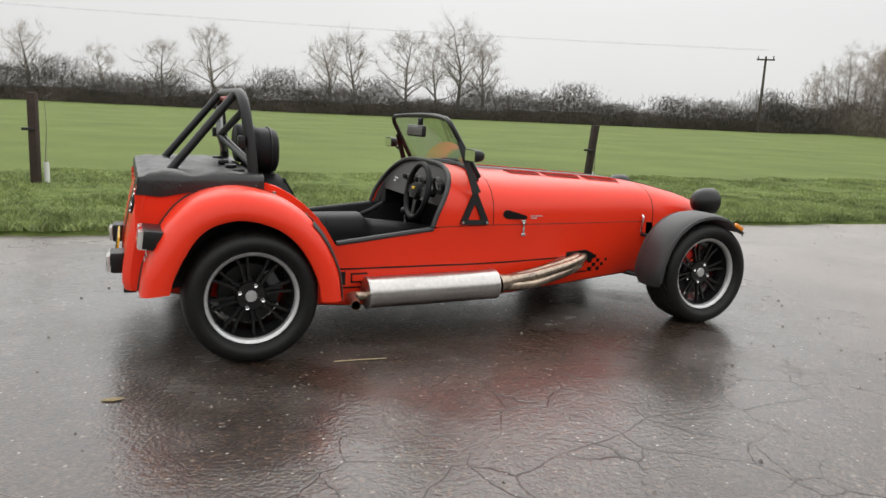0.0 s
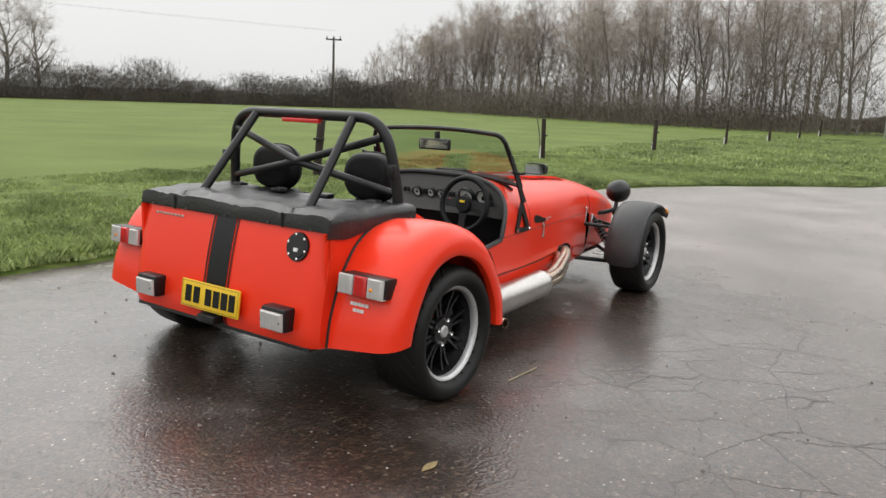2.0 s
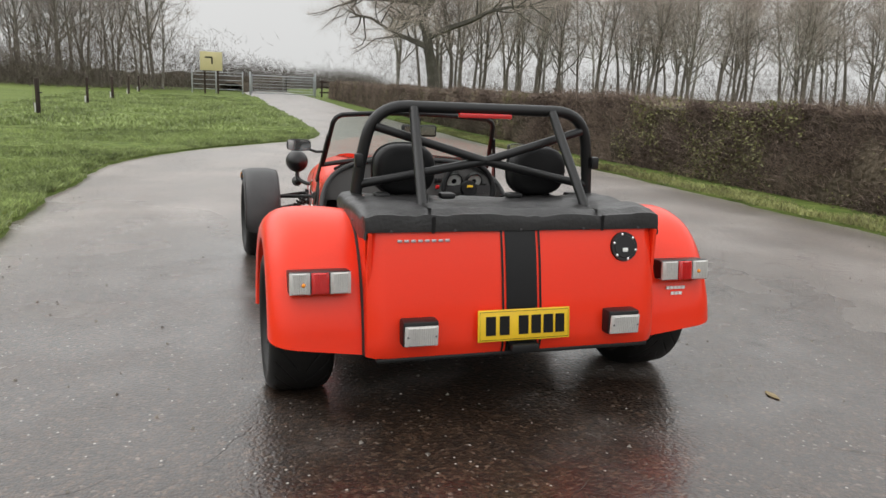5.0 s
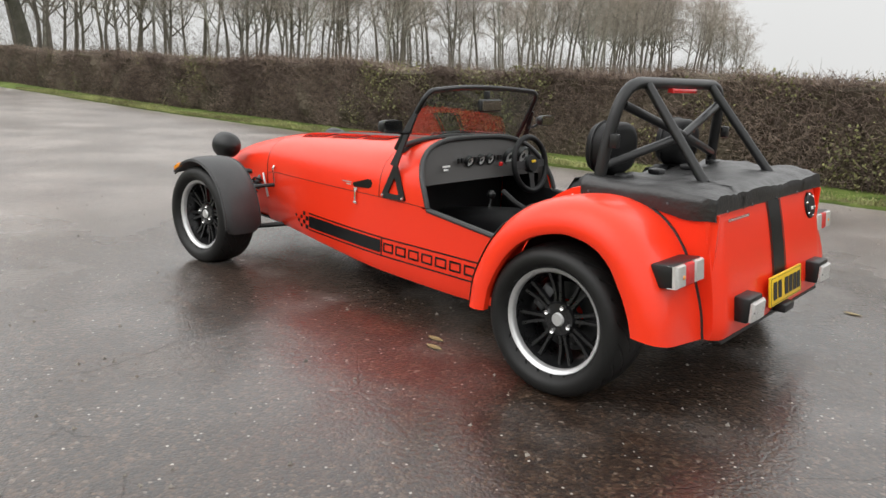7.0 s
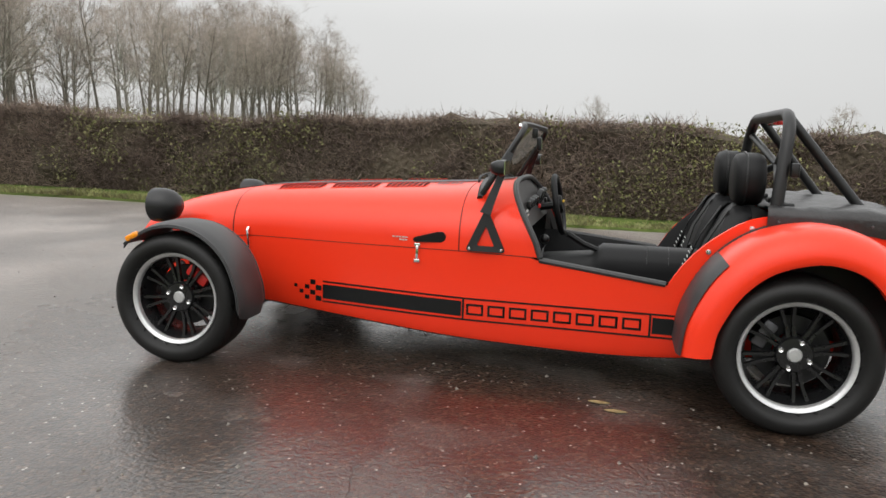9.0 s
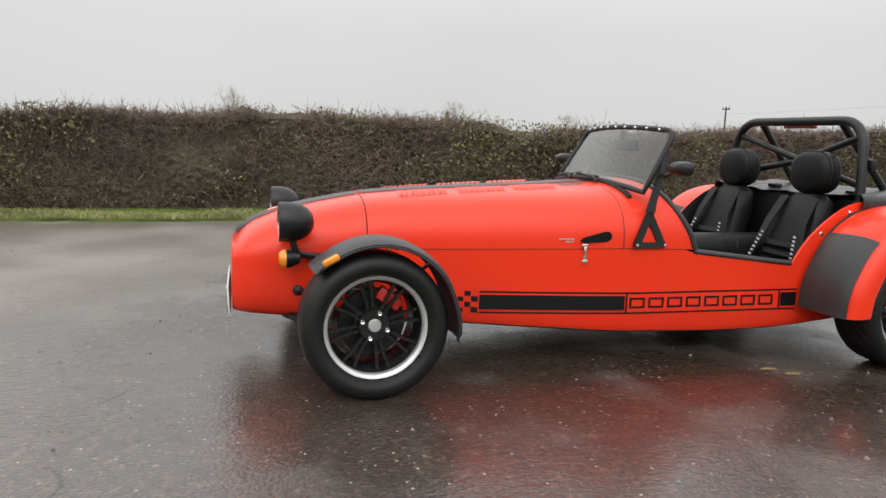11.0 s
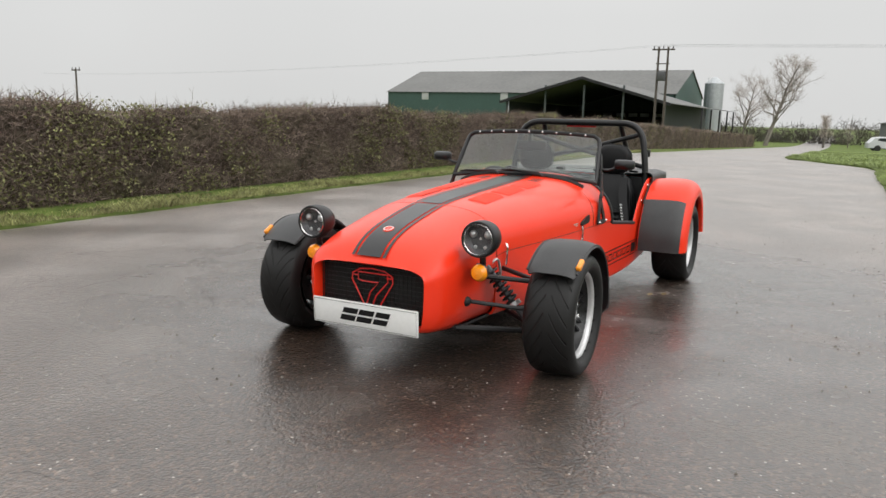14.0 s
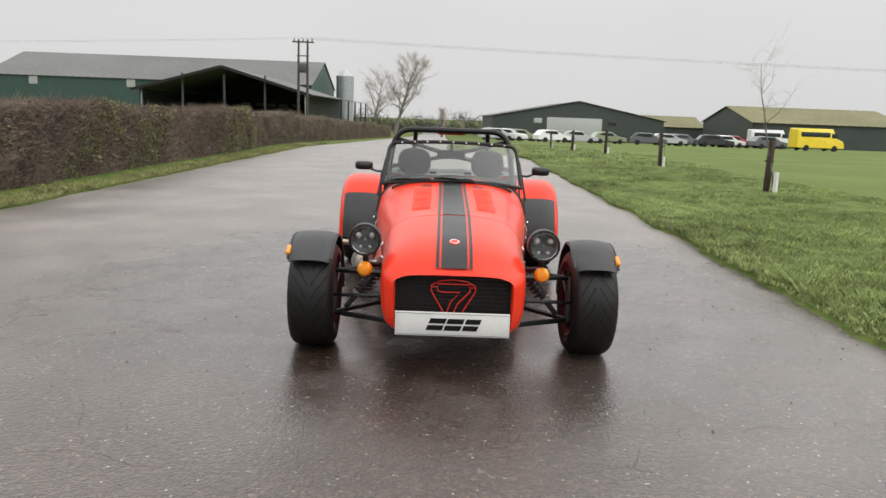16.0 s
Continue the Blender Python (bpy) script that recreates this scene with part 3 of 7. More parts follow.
def leaf_quads(p, size, rg):
    n = len(p)
    u = rg.normal(size=(n, 3))
    u /= np.linalg.norm(u, axis=1)[:, None]
    w = np.cross(u, rg.normal(size=(n, 3)))
    w /= np.linalg.norm(w, axis=1)[:, None]
    s = (size * rg.uniform(0.6, 1.4, n))[:, None]
    v = np.stack([p - u * s, p + w * s * .55, p + u * s, p - w * s * .55], 1).reshape(-1, 3)
    i = np.arange(n)[:, None] * 4
    return v, np.concatenate([i + np.array([0, 1, 2]), i + np.array([0, 2, 3])], 0)


def hedge_front(x):
    return np.interp(x, [-80, -10, 14, 30, 48], [-5.25, -5.5, -5.55, -5.9, -6.7])


def hedge_top(x):
    return 1.21 + 0.05 * np.sin(x * 0.8) + 0.03 * np.sin(x * 2.9 + 1) + fall(x)


def build_hedge(x0, x1, seed, n, nl, label):
    rg = np.random.default_rng(seed)
    e = empty("hedge", label, "hedge", ((x0 + x1) / 2, 0, 0))
    e["kind"] = "stuff"
    mx = (x0 + x1) / 2
    bm = bmesh.new()
    rows = []
    k = int((x1 - x0) / 0.22)
    for i in range(k + 1):
        x = x0 + (x1 - x0) * i / k
        f, t = float(hedge_front(x)), float(hedge_top(x))
        j = lambda s: 0.16 * noise.noise((x * 1.6, s, 1)) + 0.14 * noise.noise((x * 4.3, s * 2.3, 4))
        g = rise(x, -6)
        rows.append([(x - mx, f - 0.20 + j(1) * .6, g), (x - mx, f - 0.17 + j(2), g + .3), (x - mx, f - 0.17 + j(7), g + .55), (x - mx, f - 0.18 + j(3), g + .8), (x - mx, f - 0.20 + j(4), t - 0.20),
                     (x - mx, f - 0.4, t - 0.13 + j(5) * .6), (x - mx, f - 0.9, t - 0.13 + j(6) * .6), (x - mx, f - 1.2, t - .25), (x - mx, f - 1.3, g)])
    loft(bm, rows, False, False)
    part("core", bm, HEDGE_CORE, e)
    # woody shoots out of the face and the top
    x = rg.uniform(x0, x1, n)
    top = rg.random(n) < 0.36
    z = np.where(top, hedge_top(x) - 0.14, fall(x) + 0.02 + (hedge_top(x) - fall(x) - 0.1) * rg.random(n))
    y = np.where(top, hedge_front(x) - 0.1 - 1.1 * rg.random(n) ** 1.4, hedge_front(x) - 0.14 - 0.05 * rg.random(n))
    d = rg.normal(size=(n, 3)) * np.array([0.075, 0.045, 0.06])
    d[:, 1] += np.where(top, 0.0, 0.03 + 0.08 * rg.random(n))
    d[:, 2] += np.where(top, 0.01 + 0.05 * rg.random(n) ** 4, 0.03)
    p = np.stack([x, y, z], 1)
    d *= (0.7 + 0.6 * rg.random(n) ** 2)[:, None]
    keep = np.sin(x * 1.7 + np.sin(z * 4 + x) * 1.5) + 0.8 * np.sin(x * 4.1 + z * 7) + rg.normal(size=n) * 0.6 > -0.8
    p, d = p[keep], d[keep]
    v1 = spikes(p, d, 0.0038 + 0.003 * rg.random(len(p)))
    m = rg.random(len(p)) < 0.8
    q = p[m] + d[m] * rg.uniform(0.3, 0.8, m.sum())[:, None]
    d2 = d[m] * 0.45 + rg.normal(size=(m.sum(), 3)) * 0.05
    v2 = spikes(q, d2, np.full(len(q), 0.0032))
    v, f = join_arrays([v1, v2])
    v[:, 0] -= mx
    seat_mesh("shoots", big_mesh("shoots", v, f), HEDGE_TWIG, e)
    x = rg.uniform(x0, x1, nl)
    z = fall(x) + 0.04 + (hedge_top(x) - fall(x) - 0.05) * rg.random(nl)
    y = hedge_front(x) - 0.09 + 0.12 * rg.random(nl)
    keep = np.sin(x * 0.9 + 2) + np.sin(x * 2.3 + z * 3) * 0.9 + np.sin(x * 5.7 - z * 6) * 0.7 + rg.normal(size=nl) * 0.5 > 0.35 + np.clip((x - 5) * 0.25, 0, 1.4)
    p = np.stack([x, y, z], 1)[keep]
    v, f = leaf_quads(p, 0.019, rg)
    v[:, 0] -= mx
    seat_mesh("leaves", big_mesh("leaves", v, f), LEAF, e)
    return e


build_hedge(-16, 18, 5, 120000, 46000, "clipped bare brown hawthorn hedge with sparse green leaves")
build_hedge(18, 47, 6, 30000, 9000, "clipped bare brown hawthorn hedge running to the gate")
build_hedge(-72, -16, 7, 26000, 8000, "clipped bare brown hawthorn hedge running to the barns")


# ==== trees ====
def tree_mesh(seed, height, trunk_r, fork, spread, limbs, up, twigs, twig_len, lean=0.0, heft=1.0, sub=6):
    """Bare tree: wandering trunk, limbs, branches and a haze of fine twigs. Returns wood and twig arrays."""
    rg = np.random.default_rng(seed)
    V, F = [], []
    count = [0]

    def branch(p, d, length, r0, r1, seg, sides, wob, grav):
        pts, dirs = [np.array(p)], []
        d = np.array(d) / np.linalg.norm(d)
        for i in range(seg):
            d = d + rg.normal(size=3) * wob + np.array([0, 0, grav])
            d /= np.linalg.norm(d)
            dirs.append(d.copy())
            pts.append(pts[-1] + d * length / seg)
        base = count[0]
        for i, q in enumerate(pts):
            dd = dirs[min(i, seg - 1)]
            a = np.cross(dd, [0.3, 0.5, 0.81])
            a /= np.linalg.norm(a)
            b = np.cross(dd, a)
            r = r0 + (r1 - r0) * (i / seg) ** 0.8
            for k in range(sides):
                w = 2 * np.pi * k / sides
                V.append(q + r * (np.cos(w) * a + np.sin(w) * b))
            if i:
                for k in range(sides):
                    s, t = base + (i - 1) * sides, base + i * sides
                    F.append((s + k, s + (k + 1) % sides, t + (k + 1) % sides, t + k))
        count[0] += sides * (seg + 1)
        return pts, dirs

    tp, td = branch((0, 0, -0.1), (lean, lean * .4, 1), height * 0.90, trunk_r, trunk_r * 0.10, 12, 7, 0.06, 0.02)
    ends = []

    def along(pts, f):
        j = min(len(pts) - 2, int(f * (len(pts) - 1)))
        return pts[j] + (pts[j + 1] - pts[j]) * (f * (len(pts) - 1) - j), j

    for i in range(limbs):
        f = fork + (0.97 - fork) * ((i + rg.random()) / limbs) ** 0.9
        p, j = along(tp, f)
        a = i * 2.4 + rg.random()
        L = height * spread * (1.15 - 0.70 * (f - fork) / (1 - fork)) * rg.uniform(0.7, 1.25)
        r = heft * (trunk_r * (1 - f) * 0.50 + trunk_r * 0.06)
        bp, bd = branch(p, (np.cos(a), np.sin(a), up * rg.uniform(0.6, 1.5)), L, r, r * 0.16, 6, 4, 0.20, 0.05)
        for k in range(sub):
            q, jj = along(bp, rg.uniform(0.2, 1.0))
            d = bd[jj] + rg.normal(size=3) * 0.75 + np.array([0, 0, 0.10])
            cp, cd = branch(q, d, L * rg.uniform(0.25, 0.55), r * 0.30, r * 0.07, 4, 3, 0.26, 0.03)
            ends.append((cp, cd))
        ends.append((bp[1:], bd[1:]))
    ends.append((tp[7:], td[7:]))
    # twigs: side shoots that fan out along the branches, each with shoots of its own
    P = np.zeros((twigs, 3))
    D = np.zeros((twigs, 3))
    pick = rg.integers(0, len(ends), twigs)
    for i in range(twigs):
        cp, cd = ends[pick[i]]
        P[i], j = along(cp, rg.uniform(0.15, 1.0) ** 0.8)
        D[i] = cd[min(j, len(cd) - 1)]
    D = D * 0.55 + rg.normal(size=(twigs, 3)) * 0.75 + np.array([0, 0, 0.18])
    D = D / np.linalg.norm(D, axis=1)[:, None] * (twig_len * rg.uniform(0.4, 1.5, twigs))[:, None]
    r = np.full(twigs, 0.0042 * twig_len / 0.7)
    t1 = spikes(P, D, r)
    m = twigs
    Q = P[:m] + D[:m] * rg.uniform(0.25, 0.85, m)[:, None]
    E = D[:m] * 0.35 + rg.normal(size=(m, 3)) * 0.24 * twig_len
    t2 = spikes(Q, E, r[:m] * 0.7)
    wood = big_mesh("trunk", np.array(V), np.array(F))
    tw = big_mesh("crown", *join_arrays([t1, t2]))
    return wood, tw


def plant(kind, wood, tw, loc, label, bark=None, group="", scale=1.0, rz=0.0):
    e = empty(kind, label, "tree", loc, group, rz)
    e.scale = (scale,) * 3
    seat_mesh("trunk", wood, bark or BARK, e)
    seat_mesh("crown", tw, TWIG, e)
    return e


def grove(kind, meshes, places, label, group, seed, bark=BARK):
    """Trees of a wood, from a few shared forms, each turned and scaled."""
    rg = random.Random(seed)
    protos = []
    for i, (x, y, s) in enumerate(places):
        loc, rz = (x, y, rise(x, y)), rg.uniform(0, 360)
        s *= rg.uniform(0.85, 1.15)
        if i < len(meshes):
            protos.append(plant(kind, *meshes[i], loc, label, bark if i else BIRCH, group, s, rz))
        else:
            src = protos[rg.randrange(len(protos))]
            c = copy_thing(src, pose(*loc, 0, 0, rz))
            c.scale = (s,) * 3


wood_forms = [tree_mesh(20 + i, 10.5 + 0.5 * (i % 3), 0.12 + 0.015 * (i % 2), 0.20 + 0.04 * (i % 4), 0.31 + 0.03 * (i % 3), 20, 1.25, 1850, 0.72, 0.03 * (i - 2)) for i in range(6)]
rg = random.Random(4)
places = []
for i in range(104):
    t = (i + rg.random()) / 104 * 1.14
    row = rg.random() ** 1.2
    x = 55 + 19 * t + row * 14 * (1 - 0.5 * t)
    y = 4.0 + 48 * t + rg.uniform(-1.5, 1.5)
    places.append((x, y, 1.0 + 0.12 * t - 0.35 * max(0, t - 0.92) / 0.22))
places += [(71, 55.5, 0.78), (70, 57.5, 0.66), (73, 58.5, 0.6), (71, 60.5, 0.5), (74, 61.5, 0.5), (69, 53.5, 0.95)]
grove("wood_tree", wood_forms, places, "tall bare winter tree at the field's edge", "trees of the wood by the field", 9)
places = []
for i in range(125):
    t = ((i + rg.random()) / 125) ** 1.1
    y = -11.5 - 115 * t
    x = 40 + rg.random() ** 1.3 * 15 - 2 * math.sin(t * 7)
    q = -y / x
    if q < 2.86:
        places.append((x, y, lerp(q, [0, 0.8, 1.5, 2.1, 2.36, 2.64, 2.86], [1.0, 1.05, 1.2, 1.42, 1.3, 0.9, 0.35]) * x / 46))
for i in range(26):
    y = -13.5 - 1.25 * i + rg.uniform(-0.5, 0.5)
    places.append((46 + rg.uniform(0, 9), y, rg.uniform(0.9, 1.25)))
grove("belt_tree", wood_forms, places, "slender bare tree standing behind the hedge", "trees of the belt behind the hedge", 10)

# undergrowth of the two woods and the far hedgerow
def thicket(name, line, height, depth, n, seed, label, tl=0.7, thick=1.0, wood=BRUSH):
    r_ = np.random.default_rng(seed)
    line = np.array(line, dtype=float)
    seg = np.linalg.norm(np.diff(line, axis=0), axis=1)
    cum = np.concatenate([[0], np.cumsum(seg)])
    s = r_.uniform(0, cum[-1], n)
    x, y = np.interp(s, cum, line[:, 0]), np.interp(s, cum, line[:, 1])
    x, y = x + r_.normal(size=n) * depth, y + r_.normal(size=n) * depth
    hmod = (0.9 if height > 6 else 0.65) + (0.15 if height > 6 else 0.35) * np.sin(s * 0.45) * np.sin(s * 0.17 + 1) + 0.2 * np.sin(s * 1.3)
    zz = r_.random(n) ** 1.2 * height * np.clip(hmod, 0.35, 1.3)
    g = fall(x) + 0.006 * np.clip(y - 12, 0, 60)
    P = np.stack([x, y, g + zz * 0.8], 1)
    D = r_.normal(size=(n, 3)) * np.array([.45, .45, .3]) + np.array([0, 0, .55])
    D = D / np.linalg.norm(D, axis=1)[:, None] * (tl * r_.uniform(.6, 1.5, n))[:, None]
    v, f = spikes(P, D, np.full(n, 0.017 * thick * tl / 0.7))
    return tagged(seat_mesh(name, big_mesh(name, v, f), wood), label, "bushes", kind="stuff")


thicket("undergrowth", [(54, 4), (60, 25), (71, 48), (80, 66)], 5.2, 3.0, 95000, 31, "brown bare undergrowth along the wood's edge", 0.6, 0.8)
thicket("undergrowth", [(42, -9), (39, -25), (42, -70), (46, -122)], 4.6, 1.8, 42000, 32, "brown bare undergrowth under the belt of trees", 0.7, 0.5)
far_line = [(82, 62), (58, 53), (44, 60), (30, 66), (10, 71), (-15, 75), (-50, 82), (-90, 90)]
thicket("far_hedgerow", far_line, 4.4, 1.1, 180000, 33, "dark bare hedgerow at the far side of the field", 0.6, 1.15, DARK_BRUSH)
thicket("far_hedgerow", [(60, 1), (80, -4), (100, -14), (140, -30)], 3.6, 1.8, 40000, 34, "dark bare bushes beyond the gate", 0.5, 0.9, DARK_BRUSH)


thicket("far_hedgerow", [(-168, -90), (-165, -20), (-160, 40), (-165, 130)], 5.5, 1.5, 26000, 35, "dark bare trees and bushes behind the farm", 1.3, 1.6, DARK_BRUSH)


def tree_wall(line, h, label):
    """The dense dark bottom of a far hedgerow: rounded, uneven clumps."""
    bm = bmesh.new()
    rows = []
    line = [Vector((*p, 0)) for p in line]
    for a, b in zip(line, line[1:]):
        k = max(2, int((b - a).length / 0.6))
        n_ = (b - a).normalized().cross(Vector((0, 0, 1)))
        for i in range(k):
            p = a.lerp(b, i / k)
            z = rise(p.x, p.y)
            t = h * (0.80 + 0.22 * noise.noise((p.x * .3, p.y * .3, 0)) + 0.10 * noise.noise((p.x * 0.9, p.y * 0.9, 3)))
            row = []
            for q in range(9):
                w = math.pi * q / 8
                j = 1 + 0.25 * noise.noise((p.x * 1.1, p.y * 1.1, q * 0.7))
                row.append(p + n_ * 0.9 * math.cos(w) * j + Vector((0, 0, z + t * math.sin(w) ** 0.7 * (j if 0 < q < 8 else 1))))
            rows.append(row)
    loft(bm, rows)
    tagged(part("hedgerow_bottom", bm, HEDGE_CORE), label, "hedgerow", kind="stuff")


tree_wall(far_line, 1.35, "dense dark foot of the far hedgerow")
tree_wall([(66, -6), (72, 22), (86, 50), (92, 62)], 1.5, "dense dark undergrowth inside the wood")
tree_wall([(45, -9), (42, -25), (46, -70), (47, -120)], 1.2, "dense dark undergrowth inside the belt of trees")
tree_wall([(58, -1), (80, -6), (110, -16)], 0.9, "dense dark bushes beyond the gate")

# single trees
oak = tree_mesh(81, 11.5, 0.44, 0.27, 0.56, 15, 0.62, 15000, 0.75, 0.03, 1.25, 13)
plant("oak_tree", *oak, (39, -11.6, rise(39, 0)), "large bare spreading oak behind the hedge", OAK_BARK, rz=70)
hedge_forms = [tree_mesh(50 + i, 6.4, 0.17, 0.20, 0.46, 17, 0.75, 2300, 0.6, 0.05) for i in range(4)]
spots = [(-8.3, 74, 1.06), (-2, 73, 0.81), (3, 72, 0.97), (7.5, 71, 1.15), (18, 69.5, 1.14), (20.5, 69, 1.2), (25.5, 67.5, 1.31), (28.5, 67, 1.1), (30.5, 66.5, 1.5), (33, 66, 1.28), (-16, 76, 1.1), (-30, 79, 1.0), (-46, 82, 1.1)]
for i, (x, y, s) in enumerate(spots):
    plant("hedgerow_tree", *hedge_forms[i % 4], (x, y, rise(x, y)), "bare tree in the far hedgerow", scale=s, rz=i * 77, group="trees in the far hedgerow")
roadside = tree_mesh(63, 11, 0.30, 0.22, 0.42, 22, 0.8, 5000, 0.7, 0.05)
plant("roadside_tree", *roadside, (-112, -7.6, rise(-112, 0)), "tall bare tree beside the road", rz=30, scale=1.22)
plant("roadside_tree", *hedge_forms[1], (-110, -10.5, rise(-110, 0)), "smaller bare tree beside the road", rz=10, scale=1.5)
ivy = tree_mesh(64, 5, 0.2, 0.2, 0.2, 18, 1.2, 5000, 0.45)
plant("ivy_tree", *ivy, (-116, -0.2, rise(-116, 0)), "small ivy-clad tree by the road", rz=30)
for i, (x, y, s) in enumerate([(4, -75, 0.8), (-20, -80, 0.75), (-35, -82, 0.7), (-120, 8, 0.5), (-125, 3, 0.55)]):
    plant("distant_tree", *hedge_forms[i % 4], (x, y, rise(x, 0)), "bare tree far behind the hedge", scale=s, rz=i * 50, group="far single trees")

# fence posts with saplings
def post(x, y, h, tilt, seed):
    e = empty("tree_stake", "dark brown square wooden stake in the grass", "post", (x, y, rise(x, y)), "row of stakes along the road", seed * 31)
    bm = bmesh.new()
    block(bm, (0, 0, h / 2 - 0.05), (0.085, 0.085, h + 0.1), 0.006, pose(0, 0, 0, tilt, tilt * .6, 0))
    part("stake", bm, POST_WOOD, e)
    bm = bmesh.new()
    block(bm, (0.03, 0.02, h * 0.62), (0.13, 0.11, 0.03), 0.004)
    part("tie", bm, RUBBER, e, "black rubber tree tie")
    return e


def sapling(x, y, form, s, seed):
    e = plant("sapling", *form, (x, y, rise(x, y)), "thin bare young tree tied to its stake", scale=s, rz=seed * 57, group="saplings along the road")
    bm = bmesh.new()
    lathe(bm, [(0.035, 0), (0.035, 0.32), (0.03, 0.32), (0.03, 0.0)], 10, pose(0, 0, 0, 90))
    part("guard", bm, WHITE, e, "pale plastic trunk guard")


sap_forms = [tree_mesh(90 + i, 2.2, 0.020, 0.42, 0.34, 7, 1.3, 40, 0.3, 0.03) for i in range(2)]
whip_forms = [tree_mesh(94 + i, 1.5, 0.012, 0.75, 0.12, 2, 2.0, 6, 0.15, 0.03) for i in range(2)]
for i, x in enumerate([-35.2, -28.3, -21.3, -14.4, -7.55, -1.35, 5.72, 12.6, 19.4, 26.3, 33.2, 40.0, 46.5]):
    y = 5.85 if x < -5 else lerp(x, [-5, 5.7, 12.6, 19.4, 26.3, 40], [5.6, 5.42, 5.30, 5.15, 4.87, 4.70])
    post(x, y, 0.95 if x != -1.35 else 1.02, [2, -1, 3, -2, 1, -1, -4, 2, 0, 1, -1, 2, 0][i], i)
    if x in (-7.55, 12.6):
        sapling(x + 0.12, y + 0.1, sap_forms[i % 2], 1.25 if x < 0 else 1.1, i)
    else:
        sapling(x + 0.10, y + 0.08, whip_forms[i % 2], 0.85 if abs(x) < 10 else 1.0, i)


# ==== buildings, poles, gate ====
def gable_building(name, label, x0, x1, y0, y1, eave, ridge, along, wall_m, roof_m, over=0.3, front_open=False):
    """A shed; along: the axis of its ridge."""
    e = empty(name, label, "barn", ((x0 + x1) / 2, (y0 + y1) / 2, rise((x0 + x1) / 2, 0)))
    cx, cy = (x0 + x1) / 2, (y0 + y1) / 2
    L, W = (y1 - y0, x1 - x0) if along == "y" else (x1 - x0, y1 - y0)
    turn = Matrix.Rotation(radians(90), 4, "Z") if along == "y" else Matrix.Identity(4)
    def fin(nm, bm, m, lab=""):
        bmesh.ops.transform(bm, matrix=turn, verts=bm.verts)
        return part(nm, bm, m, e, lab, 20)
    for s in (-1, 1):
        bm = bmesh.new()
        block(bm, (0, s * (W / 2 - .08), eave / 2), (L, 0.16, eave))
        fin("side_wall", bm, wall_m)
    for s in (-1, 1):
        if front_open and s == front_open:
            continue
        bm = bmesh.new()
        prism(bm, [(-W / 2, 0), (W / 2, 0), (W / 2, eave), (0, ridge), (-W / 2, eave)], "x", s * L / 2 - 0.1, s * L / 2 + 0.1)
        fin("gable_wall", bm, wall_m)
    for s in (-1, 1):
        bm = bmesh.new()
        # corrugated sheet
        n_ = int(L / 0.6)
        rows = []
        for i in range(n_ + 1):
            xx = -L / 2 - over + (L + 2 * over) * i / n_
            dz = 0.05 * (i % 2)
            rows.append([(xx, 0, ridge + 0.12 + dz), (xx, s * (W / 2 + over), eave + 0.1 - over * (ridge - eave) / (W / 2) + dz)])
        loft(bm, rows)
        solid(bm, 0.06)
        fin("roof_slope", bm, roof_m)
    return e, turn


big, tb = gable_building("green_barn", "large green clad barn with a grey roof", -135, -111, -70.4, -20.5, 7.4, 11.5, "y", GREEN_SHEET, ROOF_GREY)
for y in (-62.9, -48.0):
    bm = bmesh.new()
    block(bm, (-111 + 123, y + 45.45, 6.72), (0.2, 1.3, 1.2), 0.03)
    part("window", bm, PALE_SHEET, big, "pale translucent window")
shed, ts = gable_building("open_shed", "open-fronted steel barn with a dark inside", -108, -80, -34.5, -15.5, 4.7, 7.3, "x", DARK_SHEET, ROOF_GREY, 0.6, 1)
bm = bmesh.new()
block(bm, (-12.5, 0, 2.0), (0.4, 18.4, 4.0))
part("inner_wall", bm, DARK_IN, shed, "dark inner wall")
bm = bmesh.new()
block(bm, (4, -3, 1.4), (0.3, 8, 2.8))
part("brick_wall", bm, BRICK_RED, shed, "dark red brick inner wall")
for y in (-4.2, -2.2, -0.4, 1.3, 3.2):
    bm = bmesh.new()
    block(bm, (-12.2, y, 3.55), (0.1, 1.3, 0.5), 0.02)
    part("skylight", bm, PALE_SHEET, shed, "pale translucent strip in the back wall")
for y in (-9.3, -4.6, 0.1, 4.7, 9.3):
    bm = bmesh.new()
    block(bm, (13.7, y, 2.4 + (0.9 if abs(y) < 5 else 0)), (0.22, 0.22, 4.8 + (1.8 if abs(y) < 5 else 0)), 0.02)
    part("column", bm, GALV if abs(y) > 9 else DARK_SHEET, shed)
for s in (-1, 1):
    bm = bmesh.new()
    tube(bm, [(14.5, 0, 7.4), (14.5, s * 10.1, 4.55)], 0.22, 4)
    part("verge_board", bm, POWDER, shed, "dark verge board")
lean = empty("lean_to", "open lean-to roof on thin posts beside the barn", "shelter", (-94, -13.5, rise(-94, 0)))
bm = bmesh.new()
loft(bm, [[(-14, -2, 4.7), (-14, 2, 4.2)], [(14, -2, 4.7), (14, 2, 4.2)]])
solid(bm, 0.08)
part("roof", bm, ROOF_GREY, lean)
for x in (-13.5, -7, 0, 7, 13.5):
    bm = bmesh.new()
    block(bm, (x, 1.8, 2.1), (0.18, 0.18, 4.2), 0.02)
    part("post", bm, POWDER, lean)
silo = empty("grain_silo", "galvanised grain silo with a conical top", "silo", (-126, -17.2, rise(-126, 0)))
bm = bmesh.new()
